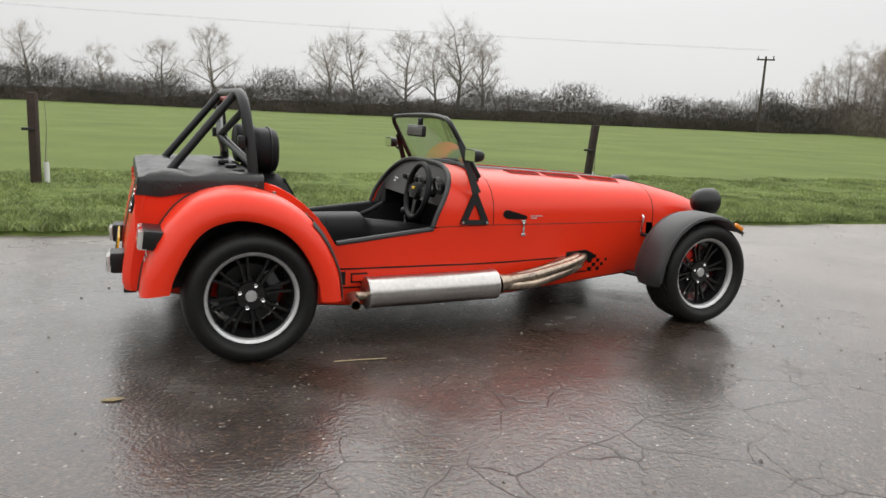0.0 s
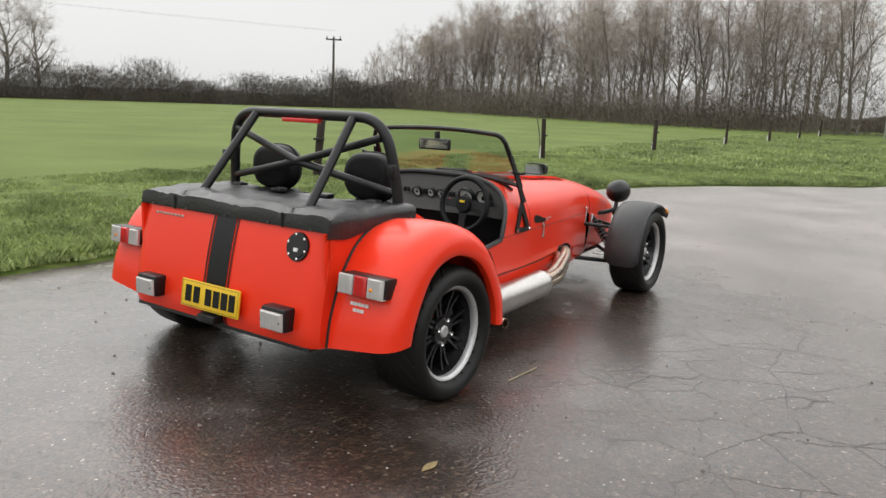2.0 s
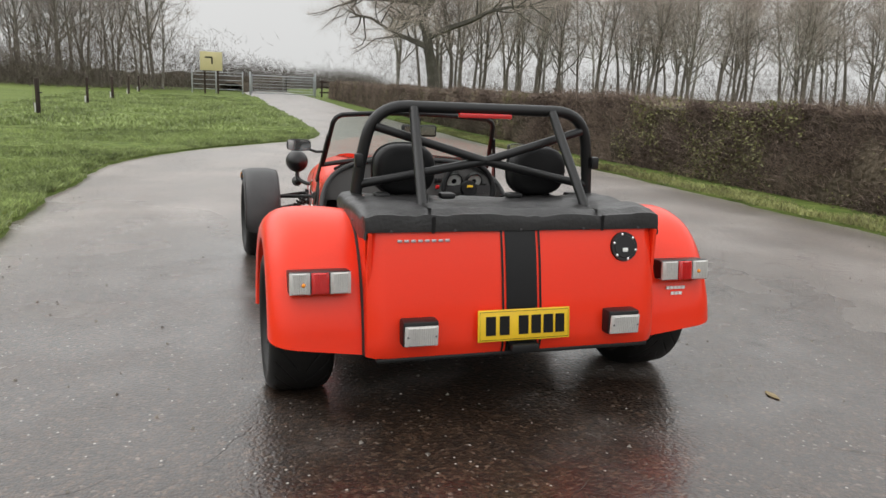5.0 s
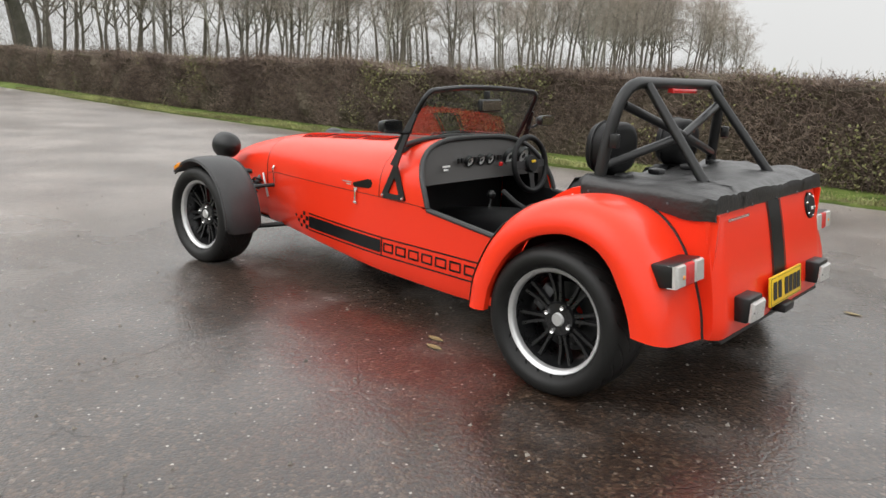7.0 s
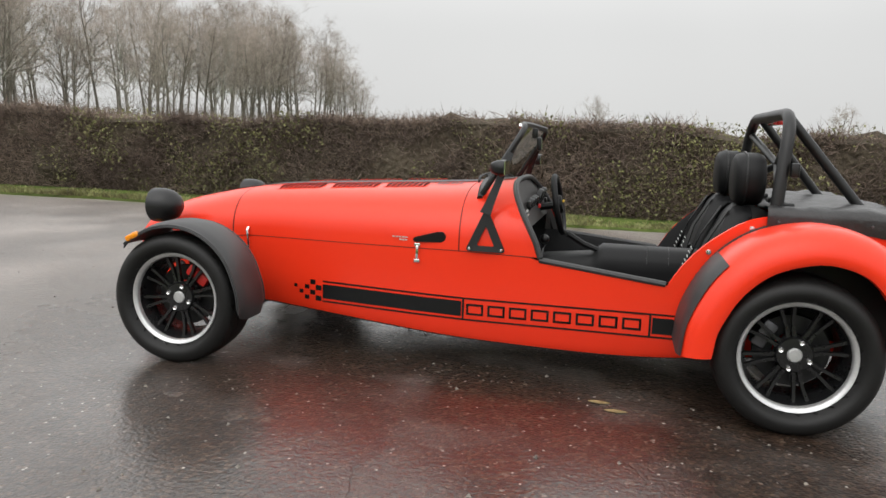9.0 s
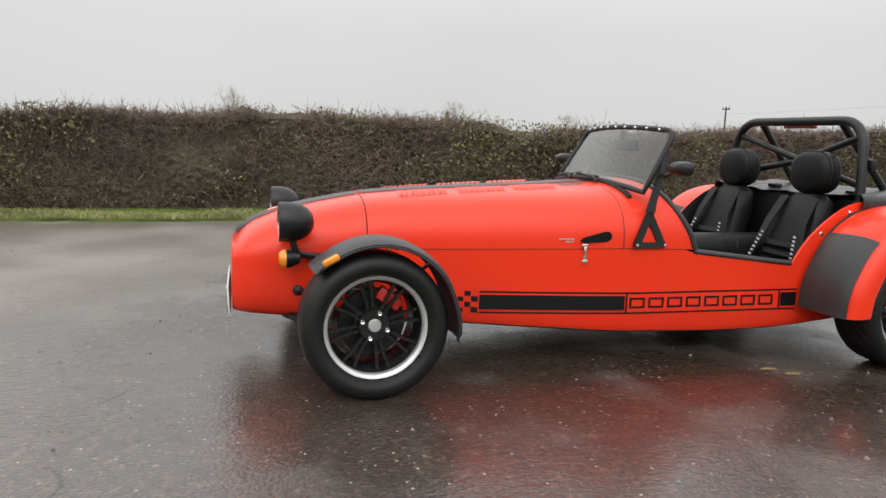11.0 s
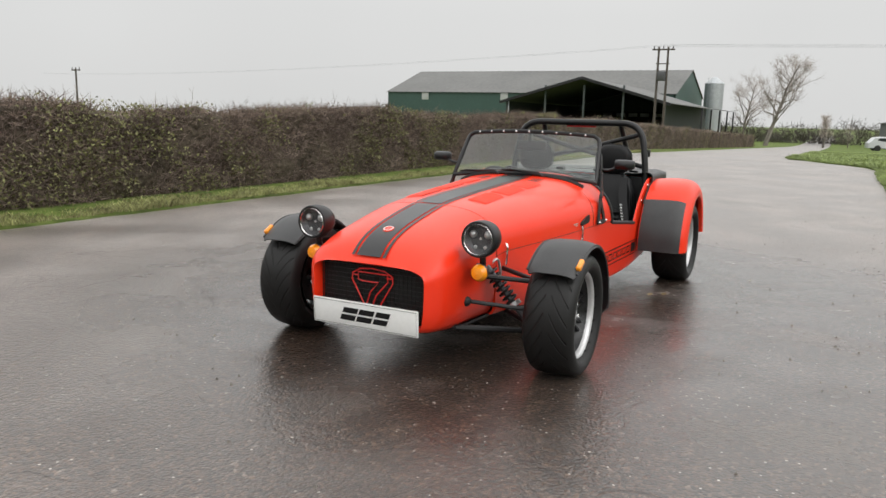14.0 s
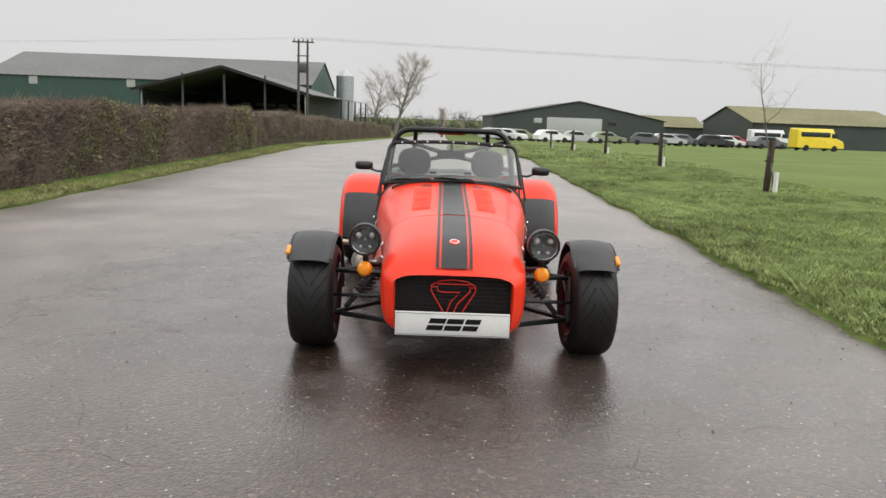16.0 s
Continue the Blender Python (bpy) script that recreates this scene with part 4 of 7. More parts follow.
lathe(bm, [(1.5, 0), (1.5, 9.6), (1.55, 9.6), (1.55, 9.7), (0.3, 10.7), (0.0, 10.7)], 24, pose(0, 0, 0, 90))
part("drum", bm, GALV, silo)
bm = bmesh.new()
for z in range(20):
    block(bm, (1.7, -0.5, 0.4 + z * 0.5), (0.05, 0.5, 0.04))
for y in (-0.75, -0.25):
    block(bm, (1.7, y, 5.3), (0.06, 0.06, 10.6))
part("ladder", bm, GALV, silo)

hall, th = gable_building("farm_hall", "wide dark clad hall with a pale roller door", -150, -118, 8, 36, 4.1, 6.8, "x", DARK_SHEET, ROOF_GREY, 0.4)
bm = bmesh.new()
block(bm, (16.15, -0.6, 2.1), (0.15, 9.0, 4.2), 0.02)
part("roller_door", bm, PALE_SHEET, hall, "pale grey roller door")
for y, w in ((-6.6, 1.3), (5.6, 1.3)):
    bm = bmesh.new()
    block(bm, (16.15, y, 3.6), (0.15, w, 0.8), 0.02)
    part("window", bm, PALE_SHEET if y < 0 else CAR_GLASS, hall)
mossy, tm = gable_building("mossy_barn", "dark barn with a moss-covered roof", -125, -104, 45, 68, 4.0, 6.4, "y", DARK_SHEET, ROOF_MOSS, 0.4)
mossy2, tm2 = gable_building("mossy_barn", "low barn with a moss-covered roof", -140, -128, 34, 46, 3.3, 5.1, "y", DARK_SHEET, ROOF_MOSS, 0.4)


def wire_pole(x, y, h, twin, label, rz=0):
    e = empty("utility_pole", label, "pole", (x, y, rise(x, y)), rz=rz)
    for k in ((-0.45, 0.45) if twin else (0,)):
        bm = bmesh.new()
        tube(bm, [(0, k, -0.2), (0, k, h)], [0.15, 0.10], 8)
        part("pole", bm, POLE_WOOD, e)
    bm = bmesh.new()
    block(bm, (0, 0, h - 0.25), (0.12, 2.2 if twin else 1.6, 0.14), 0.01)
    part("crossarm", bm, POLE_WOOD, e)
    for k in (-0.9, 0, 0.9):
        bm = bmesh.new()
        lathe(bm, [(0.05, 0), (0.07, 0.1), (0.04, 0.18), (0.06, 0.25), (0, 0.3)], 8, pose(0, k * (1 if twin else .75), h - 0.18, 90))
        part("insulator", bm, GUN, e)
    if twin:
        bm = bmesh.new()
        block(bm, (0.2, 0, h - 2.8), (0.5, 0.8, 0.9), 0.05)
        part("transformer", bm, GUN, e, "grey pole transformer box")
        bm = bmesh.new()
        block(bm, (0, 0, h - 1.6), (0.1, 1.3, 0.1), 0.01)
        part("brace", bm, POLE_WOOD, e)
    return e


wire_pole(56, 52, 7.1, False, "wooden power-line pole behind the field", 45)
wire_pole(-71.5, -14.4, 9.4, True, "twin wooden pole with a transformer beside the road")
wire_pole(-60, -86, 6.9, False, "small wooden pole far behind the hedge")


def cable(a, b, sag, n_=3, gap=0.8, side=(0, 1, 0)):
    e = empty("power_line", "thin overhead power cables between poles", "cable", (0, 0, 0))
    a, b, side = Vector(a), Vector(b), Vector(side)
    for k in range(n_):
        o = side * gap * (k - (n_ - 1) / 2)
        bm = bmesh.new()
        tube(bm, [a.lerp(b, i / 20) + o - Vector((0, 0, sag * 4 * (i / 20) * (1 - i / 20))) for i in range(21)], 0.007, 3)
        part("wire", bm, GUN, e)


cable((56, 52, 8.3), (-70, 118, 13.0), 1.0, 2, 0.9, (0.5, 0.86, 0))
cable((-71.5, -14.4, 8.4), (-90, 200, 9.5), 1.2, 3, 0.9, (0, 0, 0.12))
cable((-71.5, -14.4, 8.4), (-100, -150, 8), 1.0, 2, 0.9, (0.3, 0, 0.1))

# gate, sign, little fences at the end of the drive
gate = empty("field_gate", "wide galvanised steel gate across the drive", "gate", (50, -4.0, rise(50, 0)))
for y in (-2.3, 2.0):
    bm = bmesh.new()
    block(bm, (0, y, 0.75), (0.14, 0.14, 1.5), 0.01)
    part("gate_post", bm, GALV, gate)
bm = bmesh.new()
for z in (0.15, 1.30):
    tube(bm, [(0, -2.2, z), (0, 1.9, z)], 0.035, 6)
for y in (-2.2, -0.15, 1.9):
    tube(bm, [(0, y, 0.15), (0, y, 1.3)], 0.03, 6)
part("gate_frame", bm, GALV, gate)
for z in (0.35, 0.55, 0.75, 0.95, 1.13):
    bm = bmesh.new()
    tube(bm, [(0, -2.2, z), (0, 1.9, z)], 0.018, 5)
    part("bar", bm, GALV, gate)
for i in range(41):
    bm = bmesh.new()
    tube(bm, [(0, -2.1 + i * 0.0985, 0.15), (0, -2.1 + i * 0.0985, 1.3)], 0.009, 3)
    part("upright", bm, GALV, gate)
fence = empty("steel_fence", "short galvanised fence panel beside the gate", "fence", (50, 0.2, rise(50, 0)))
for y in (-1.7, 0, 1.5):
    bm = bmesh.new()
    block(bm, (0, y, 0.75), (0.08, 0.08, 1.5), 0.01)
    part("post", bm, GALV, fence)
for z in (0.3, 0.6, 0.9, 1.2, 1.4):
    bm = bmesh.new()
    tube(bm, [(0, -1.7, z), (0, 1.5, z)], 0.02, 5)
    part("rail", bm, GALV, fence)
rails = empty("wooden_fence", "short dark wooden fence beside the gate", "fence", (49.5, -7.1, rise(50, 0)))
for y in (-0.6, 0.4):
    bm = bmesh.new()
    block(bm, (0, y, 0.6), (0.1, 0.1, 1.2), 0.01)
    part("post", bm, POST_WOOD, rails)
for z in (0.35, 0.7, 1.05):
    bm = bmesh.new()
    block(bm, (0.06, -0.1, z), (0.03, 1.3, 0.1), 0.005)
    part("rail", bm, POST_WOOD, rails)
CREAM = mat("cream_board", (0.62, 0.55, 0.30), 0.6, var=0.1, big=2, fine=20, bump=0)
sign = empty("notice_board", "cream notice board on two dark posts", "sign", (48, 0.65, rise(48, 0)))
for y in (-0.55, 0.25):
    bm = bmesh.new()
    block(bm, (0.08, y, 1.3), (0.1, 0.1, 2.6), 0.01)
    part("post", bm, POST_WOOD, sign)
bm = bmesh.new()
block(bm, (0, -0.15, 2.05), (0.05, 1.35, 1.15), 0.01)
part("board", bm, CREAM, sign)
bm = bmesh.new()
block(bm, (-0.03, 0.0, 2.28), (0.01, 0.45, 0.09))
block(bm, (-0.03, -0.2, 2.08), (0.01, 0.09, 0.4))
part("dark_mark", bm, DECAL, sign, "dark plain shape on the board")


def parked_car(x, y, col, rz, van=False, name="parked_car", label="car parked before the farm hall", lift=0.0):
    e = empty(name, label, "van" if van else "car", (x, y, rise(x, y) + lift), "vehicles parked at the farm", rz)
    L, W, H = (5.2, 1.9, 2.35) if van else (4.3, 1.75, 1.48)
    bm = bmesh.new()
    if van:
        prof = [(-L / 2, 0.35), (-L / 2, H - .1), (-L / 2 + .1, H), (L / 2 - 1.3, H), (L / 2 - 0.75, 1.35), (L / 2 - .1, 1.1), (L / 2, 0.8), (L / 2, 0.35)]
    else:
        prof = [(-L / 2, 0.35), (-L / 2, 0.85), (-L / 2 + .2, 0.98), (-L / 2 + .55, 1.40), (-0.9, H), (0.25, H - .04), (1.0, 0.98), (L / 2 - .15, 0.80), (L / 2, 0.6), (L / 2, 0.35)]
    rows = []
    for yy, s in ((-W / 2, 0.94), (-W / 2 + .12, 1.0), (W / 2 - .12, 1.0), (W / 2, 0.94)):
        rows.append([(px * (0.99 if s < 1 else 1), yy * (1 if pz < 1.0 else 0.88), 0.35 + (pz - 0.35) * s) for px, pz in prof])
    loft(bm, rows, True, True)
    part("body", bm, col, e)
    bm = bmesh.new()
    for s in (-1, 1):
        if van:
            block(bm, (-0.6, s * (W / 2 * .9 + .0), 1.72), (3.2, 0.06, 0.5), 0.02)
            block(bm, (1.5, s * (W / 2 * .9 + .0), 1.65), (0.6, 0.06, 0.5), 0.02)
        else:
            prism(bm, [(-1.5, 0.98), (-1.15, 1.33), (0.1, 1.36), (0.75, 0.98)], "y", s * W * .465 - .02, s * W * .465 + .02)
    if not van:
        prism(bm, [(1.02, 0.98), (0.3, 1.41), (0.33, 1.43), (1.05, 1.0)], "y", -W * .4, W * .4)
    part("glass", bm, CAR_GLASS, e)
    for sx in (-1, 1):
        for sy in (-1, 1):
            bm = bmesh.new()
            lathe(bm, [(0, 0.02), (0.2, 0.02), (0.21, 0.0), (0.31, 0.0), (0.32, -0.03), (0.32, -.18), (0, -.18)], 14, pose(sx * L * .30, sy * (W / 2 + .01), 0.32, 0, 0, 0 if sy > 0 else 180))
            part("wheel", bm, RUBBER, e)
    for sy in (-.6, .6):
        bm = bmesh.new()
        block(bm, (L / 2 - .03, sy, 0.72), (0.08, 0.32, 0.13), 0.02)
        part("headlamp", bm, CLEAR_LENS, e)
    return e


car_cols = [mat("car_paint_" + n_, c, 0.3, var=0.08, big=2, fine=20, bump=0, coat=0.4) for n_, c in
            (("silver", (0.45, 0.46, 0.47)), ("white", (0.75, 0.75, 0.74)), ("grey", (0.10, 0.11, 0.12)), ("dark_green", (0.03, 0.05, 0.04)), ("black", (0.02, 0.02, 0.022)),
             ("red", (0.35, 0.025, 0.02)), ("yellow", (0.80, 0.60, 0.02)), ("lime", (0.24, 0.28, 0.17)))]
lot = [(6.5, 0, "pale grey"), (8.3, 1, "white"), (10.0, 7, "pale green"), (13.2, 1, "white"), (17.0, 0, "silver"), (21.0, 7, "dull green"), (25.0, 2, "dark grey"), (28.0, 0, "silver"),
       (30.5, 2, "grey"), (33.0, 4, "black"), (35.3, 1, "white"), (37.3, 5, "red"), (39.6, 2, "dark grey")]
for i, (y, c, nm) in enumerate(lot):
    parked_car(-84 - (i % 3) * 2.2, y * 0.98, car_cols[c], [100, 75, 95, 110, 85][i % 5], label=nm + " car parked before the farm hall", lift=0.0)
parked_car(-74, 39.5, car_cols[6], 95, True, "yellow_van", "yellow van with dark side windows parked on grass")
parked_car(-90, 41.5, car_cols[1], 85, True, "white_van", "white van parked behind the cars")


# ==== the sports car: x forward from the rear axle, y to its left ====
sports = empty("sports_car", "orange-red open two-seat sports car standing on wet asphalt", "car")


def half_width(x):
    """Half the body's width at the side panels."""
    return smooth_lerp(x, [-0.47, -0.3, 0.0, 0.4, 0.9, 1.2, 1.4, 1.85, 2.2, 2.486, 2.655, 2.767, 2.805],
                       [0.535, 0.54, 0.535, 0.522, 0.495, 0.478, 0.462, 0.405, 0.355, 0.342, 0.335, 0.318, 0.300])


def floor_z(x):
    return smooth_lerp(x, [-0.5, 0.4, 1.1, 1.6, 2.0, 2.3, 2.58, 2.805], [0.255, 0.128, 0.118, 0.145, 0.172, 0.185, 0.195, 0.215])


def seam_z(x):
    return lerp(x, [0.88, 1.2, 2.2, 2.486, 2.805], [0.485, 0.490, 0.478, 0.44, 0.42])


def top_z(x):
    return smooth_lerp(x, [0.9, 1.05, 1.21, 1.7, 2.06, 2.28, 2.561, 2.674, 2.749, 2.805], [0.775, 0.765, 0.745, 0.718, 0.698, 0.678, 0.622, 0.586, 0.545, 0.495])


def hull(x, u):
    """The upper skin: u from -1 (right seam) over 0 (crown) to 1 (left seam)."""
    w, s, t = half_width(x), seam_z(x), top_z(x)
    a = abs(u) * math.pi / 2
    e = 0.62 if x < 2.3 else 0.62 + 0.10 * min(1, (x - 2.3) / 0.4)
    y = w * math.sin(a) ** e
    z = s + (t - s) * math.cos(a) ** (0.72)
    return (x, math.copysign(y, u) if u else 0.0, z)


US = [math.copysign(abs(k / 14) ** 0.9, k) for k in range(-14, 15)]


def stations(a, b, n):
    return [a + (b - a) * i / n for i in range(n + 1)]


# side panels
def side_top(x):
    return smooth_lerp(x, [-0.47, -0.30, -0.1, 0.08, 0.16, 0.25, 0.32, 0.37, 0.405], [0.655, 0.675, 0.69, 0.69, 0.665, 0.605, 0.54, 0.475, 0.415]) if x < 0.405 else lerp(x, [0.405, 0.885, 0.90, 1.2, 2.2, 2.3], [0.415, 0.47, 0.485, 0.488, 0.476, 0.47])


for s in (1, -1):
    bm = bmesh.new()
    rows = []
    for x in stations(-0.42, 0.405, 22) + stations(0.42, 2.274 if s > 0 else 2.235, 36):
        w, b, t = half_width(x), floor_z(x), side_top(x)
        rows.append([(x, s * (w - 0.05), b), (x, s * (w - 0.012), b + 0.012), (x, s * w, b + 0.04), (x, s * w, b + (t - b) * 0.5), (x, s * w, t)])
    loft(bm, rows)
    solid(bm, 0.012)
    part("side_panel", bm, RED, sports)
    # rounded black edging along the cockpit side and up the scuttle
    bm = bmesh.new()
    tube(bm, [(x, s * (half_width(x) - 0.004), side_top(x) + 0.006) for x in stations(0.41, 0.885, 10)], 0.012, 8)
    part("cockpit_edging", bm, BLACK_GRP, sports, "grey-black rubber cockpit edging")

# nose cone
bm = bmesh.new()
rows = []
for x in [2.28, 2.355, 2.43, 2.505, 2.561, 2.617, 2.664, 2.702, 2.734, 2.758, 2.777, 2.791, 2.797]:
    w, b, sm = half_width(x), floor_z(x), seam_z(x)
    shrink = 1 - 0.09 * max(0, (x - 2.73) / 0.067) ** 2
    ring = []
    for u in US:
        p = hull(x, u)
        ring.append((p[0], p[1] * shrink, b + 0.13 + (p[2] - b - 0.13) * (shrink if p[2] > b + 0.13 else 1)))
    low = [(x, w * shrink * k, z) for k, z in ((1.0, b + 0.16), (0.985, b + 0.09), (0.94, b + 0.035), (0.86, b + 0.008), (0.6, b), (0.2, b - 0.003))]
    ring = ring + low + [(x, -y, z) for _, y, z in reversed(low)]
    rows.append(ring)
loft(bm, rows, True)
# rolled lip into the mouth
last = rows[-1]
def mouth(p, k, dx):
    c = Vector((2.797, 0, 0.345))
    y, z = p[1], p[2]
    yy = max(-0.262, min(0.262, y)) if k >= 1 else y * (1 - k) + max(-0.262, min(0.262, y)) * k
    zt, zb = 0.474, 0.235
    zz = max(zb, min(zt, z)) if k >= 1 else z * (1 - k) + max(zb, min(zt, z)) * k
    return (2.797 + dx, yy, zz)
loft(bm, [last, [mouth(p, 0.5, 0.006) for p in last], [mouth(p, 1, -0.004) for p in last], [mouth(p, 1, -0.06) for p in last]], True)
nose = part("nose_cone", bm, RED, sports, "smooth orange-red nose cone", 50)
# radiator mesh behind the mouth
bm = bmesh.new()
block(bm, (2.730, 0, 0.35), (0.01, 0.54, 0.26), 0)
part("radiator", bm, DARK_IN, sports, "black radiator behind the grille")
bm = bmesh.new()
for i in range(27):
    y = -0.26 + i * 0.02
    block(bm, (2.747, y, 0.355), (0.003, 0.003, 0.245))
for i in range(13):
    block(bm, (2.750, 0, 0.24 + i * 0.0195), (0.003, 0.53, 0.003))
part("grille_mesh", bm, POWDER, sports, "black wire grille mesh")
# plain shield outline on the grille
bm = bmesh.new()
tube(bm, [(2.760, y, z) for y, z in ((0, 0.452), (-0.06, 0.446), (-0.098, 0.425), (-0.10, 0.40), (-0.035, 0.29), (0, 0.27), (0.035, 0.29), (0.10, 0.40), (0.098, 0.425), (0.06, 0.446))], 0.0032, 5, closed=True)
tube(bm, [(2.760, -0.098, 0.418), (2.760, -0.07, 0.418)], 0.003, 5)
tube(bm, [(2.760, 0.098, 0.418), (2.760, 0.07, 0.418)], 0.003, 5)
tube(bm, [(2.760, y, z) for y, z in ((-0.07, 0.432), (0.075, 0.432), (0.075, 0.40), (0.02, 0.34), (0.0, 0.29), (-0.03, 0.29), (-0.01, 0.35), (0.03, 0.395), (-0.05, 0.395), (-0.07, 0.40))], 0.0032, 5, closed=True)
part("grille_badge", bm, CALIPER, sports, "thin red outline shield on the grille")

# bonnet, with its rear shut line, and scuttle
bm = bmesh.new()
loft(bm, [[hull(x, u) for u in US] for x in stations(1.213, 2.275, 40)])
solid(bm, 0.006)
part("bonnet", bm, RED, sports, "long louvred orange-red bonnet", 50)
bm = bmesh.new()
rows = []
for i in range(11):
    f = i / 10
    row = []
    for u in US:
        rear = 0.885 + 0.145 * (1 - abs(u) ** 2.2)
        x = 1.209 + (rear - 1.209) * f
        row.append(hull(x, u))
    rows.append(row)
loft(bm, rows)
solid(bm, 0.006)
part("scuttle", bm, RED, sports, "orange-red scuttle panel before the cockpit", 50)
for x, nm in ((1.211, "shut_line"), (2.278, "shut_line")):
    bm = bmesh.new()
    tube(bm, [Vector(hull(x, u)) - Vector((0, 0, 0.003)) for u in US], 0.0022, 5)
    part(nm, bm, DECAL, sports)
for s in (1, -1):
    bm = bmesh.new()
    tube(bm, [(x, s * (half_width(x) - 0.0005), seam_z(x) - 0.001) for x in stations(0.91, 2.27, 30)], 0.0018, 5)
    part("shut_line", bm, DECAL, sports)
# dash hoop edging
def rim(u, o=0.0):
    rear = 0.885 + 0.145 * (1 - abs(u) ** 2.2)
    p = Vector(hull(rear, u))
    c = Vector((rear, 0, 0.5))
    return p + (p - c).normalized() * o - Vector((0.003, 0, 0))
bm = bmesh.new()
tube(bm, [rim(u) for u in US], 0.012, 8)
part("dash_edging", bm, BLACK_GRP, sports, "grey-black padded edging round the dash")
# dash panel
bm = bmesh.new()
rows = []
for i, f in enumerate((0, 0.3, 0.6, 1.0)):
    row = []
    for u in US:
        p = rim(u, -0.006)
        low = Vector((0.93 - 0.012, p.y * 0.96, 0.565))
        q = Vector((p.x + 0.02, p.y, p.z))
        row.append(q.lerp(Vector((low.x + 0.05, low.y, min(low.z, q.z))), f))
    rows.append(row)
loft(bm, rows)
solid(bm, 0.01)
dash = part("dashboard", bm, DASH_SKIN, sports, "black dashboard with round dials", 50)


def on_dash(y, z):
    """A place on the dash face."""
    u = 0.0
    xt, zt = 1.045, 0.762
    f = (zt - z) / (zt - 0.565)
    return Vector((xt + (0.968 - xt) * f - 0.024 - 0.05 * abs(y) ** 2, y, z))


tilt = pose(0, 0, 0, 0, 18, 90)
for y, z, r in ((0.105, 0.658, 0.027), (0.015, 0.66, 0.027), (-0.055, 0.66, 0.027), (-0.215, 0.662, 0.046), (-0.325, 0.662, 0.046)):
    m = Matrix.Translation(on_dash(y, z)) @ pose(0, 0, 0, 0, -18, 0) @ pose(0, 0, 0, 0, 0, 90)
    bm = bmesh.new()
    lathe(bm, [(r * .86, 0.0), (r * .88, 0.012), (r, 0.012), (r * 1.02, 0.004), (r * 1.02, -0.01)], 24, m)
    g = part("gauge", bm, POWDER, dash, "round dial with a thin rim")
    bm = bmesh.new()
    lathe(bm, [(0.0005, 0.003), (r * .86, 0.003)], 24, m)
    part("dial", bm, GAUGE_FACE, sports, "pale dial face")
    bm = bmesh.new()
    lathe(bm, [(0.0005, 0.0045), (r * .3, 0.0045)], 18, m)
    part("dial_centre", bm, DECAL, sports)
for i, y in enumerate((0.165, 0.188, 0.062, 0.04, -0.115, -0.135, -0.365, -0.385)):
    bm = bmesh.new()
    block(bm, on_dash(y, 0.664 if i < 6 else 0.64) - Vector((0.006, 0, 0)), (0.012, 0.017, 0.026), 0.003)
    part("switch", bm, POWDER, dash, "black rocker switch")
bm = bmesh.new()
block(bm, on_dash(-0.12, 0.632) - Vector((0.008, 0, 0)), (0.014, 0.022, 0.022), 0.005)
part("switch", bm, RED_LENS, dash, "red push switch")
bm = bmesh.new()
for k, (w, dz) in enumerate(((0.05, 0), (0.028, -0.015))):
    block(bm, on_dash(0.285 + (0.01 if k else 0), 0.645 + dz) - Vector((0.004, 0, 0)), (0.003, w, 0.008), 0)
part("dash_mark", bm, WHITE, dash, "small white plain bars on the dash")

# rear panel
def tail(y, z):
    x = smooth_lerp(z, [0.23, 0.27, 0.36, 0.5, 0.6, 0.68], [-0.455, -0.474, -0.468, -0.442, -0.418, -0.395])
    e = max(0, (abs(y) - 0.49) / 0.05)
    return Vector((x + 0.03 * e * e, y, z))


bm = bmesh.new()
loft(bm, [[tail(y, z) for y in [k * 0.027 for k in range(-20, 21)]] for z in stations(0.25, 0.675, 16)])
solid(bm, 0.01)
part("rear_panel", bm, RED, sports, "flat orange-red rear panel")
for s in (1, -1):
    bm = bmesh.new()
    loft(bm, [[tail(s * 0.54, z), Vector((-0.40, s * 0.5415, z)), Vector((-0.30, s * 0.538, z)), Vector((-0.2, s * 0.534, z))] for z in stations(0.25, 0.675, 12)])
    solid(bm, 0.006)
    part("rear_corner", bm, RED, sports, "orange-red corner panel beside the wing")
bm = bmesh.new()
block(bm, (-0.445, 0, 0.243), (0.05, 1.02, 0.016), 0.006)
part("rear_valance", bm, POWDER, sports, "black lower edge of the rear panel")
# floor and inner tub
bm = bmesh.new()
loft(bm, [[(x, -half_width(x) + 0.03, floor_z(x) + 0.012), (x, 0, floor_z(x) + 0.01), (x, half_width(x) - 0.03, floor_z(x) + 0.012)] for x in stations(-0.44, 2.6, 20)])
solid(bm, 0.01)
part("floor_pan", bm, POWDER, sports, "black underside and floor")
for s in (1, -1):
    bm = bmesh.new()
    loft(bm, [[(x, s * (half_width(x) - 0.022), floor_z(x) + 0.02), (x, s * (half_width(x) - 0.018), side_top(x) - 0.010), (x, s * (half_width(x) - 0.013), side_top(x) + 0.003)] for x in stations(0.0, 1.2, 24)])
    part("cockpit_lining", bm, LEATHER, sports, "black cockpit lining")
bm = bmesh.new()
rows = []
for f in (0.12, 0.4, 0.7, 1.0):
    row = []
    for u in US:
        rear = 0.885 + 0.145 * (1 - abs(u) ** 2.2)
        p = Vector(hull(rear + (1.2 - rear) * f, u))
        row.append(p + (Vector((p.x, 0, 0.42)) - p).normalized() * 0.024)
    rows.append(row)
loft(bm, rows)
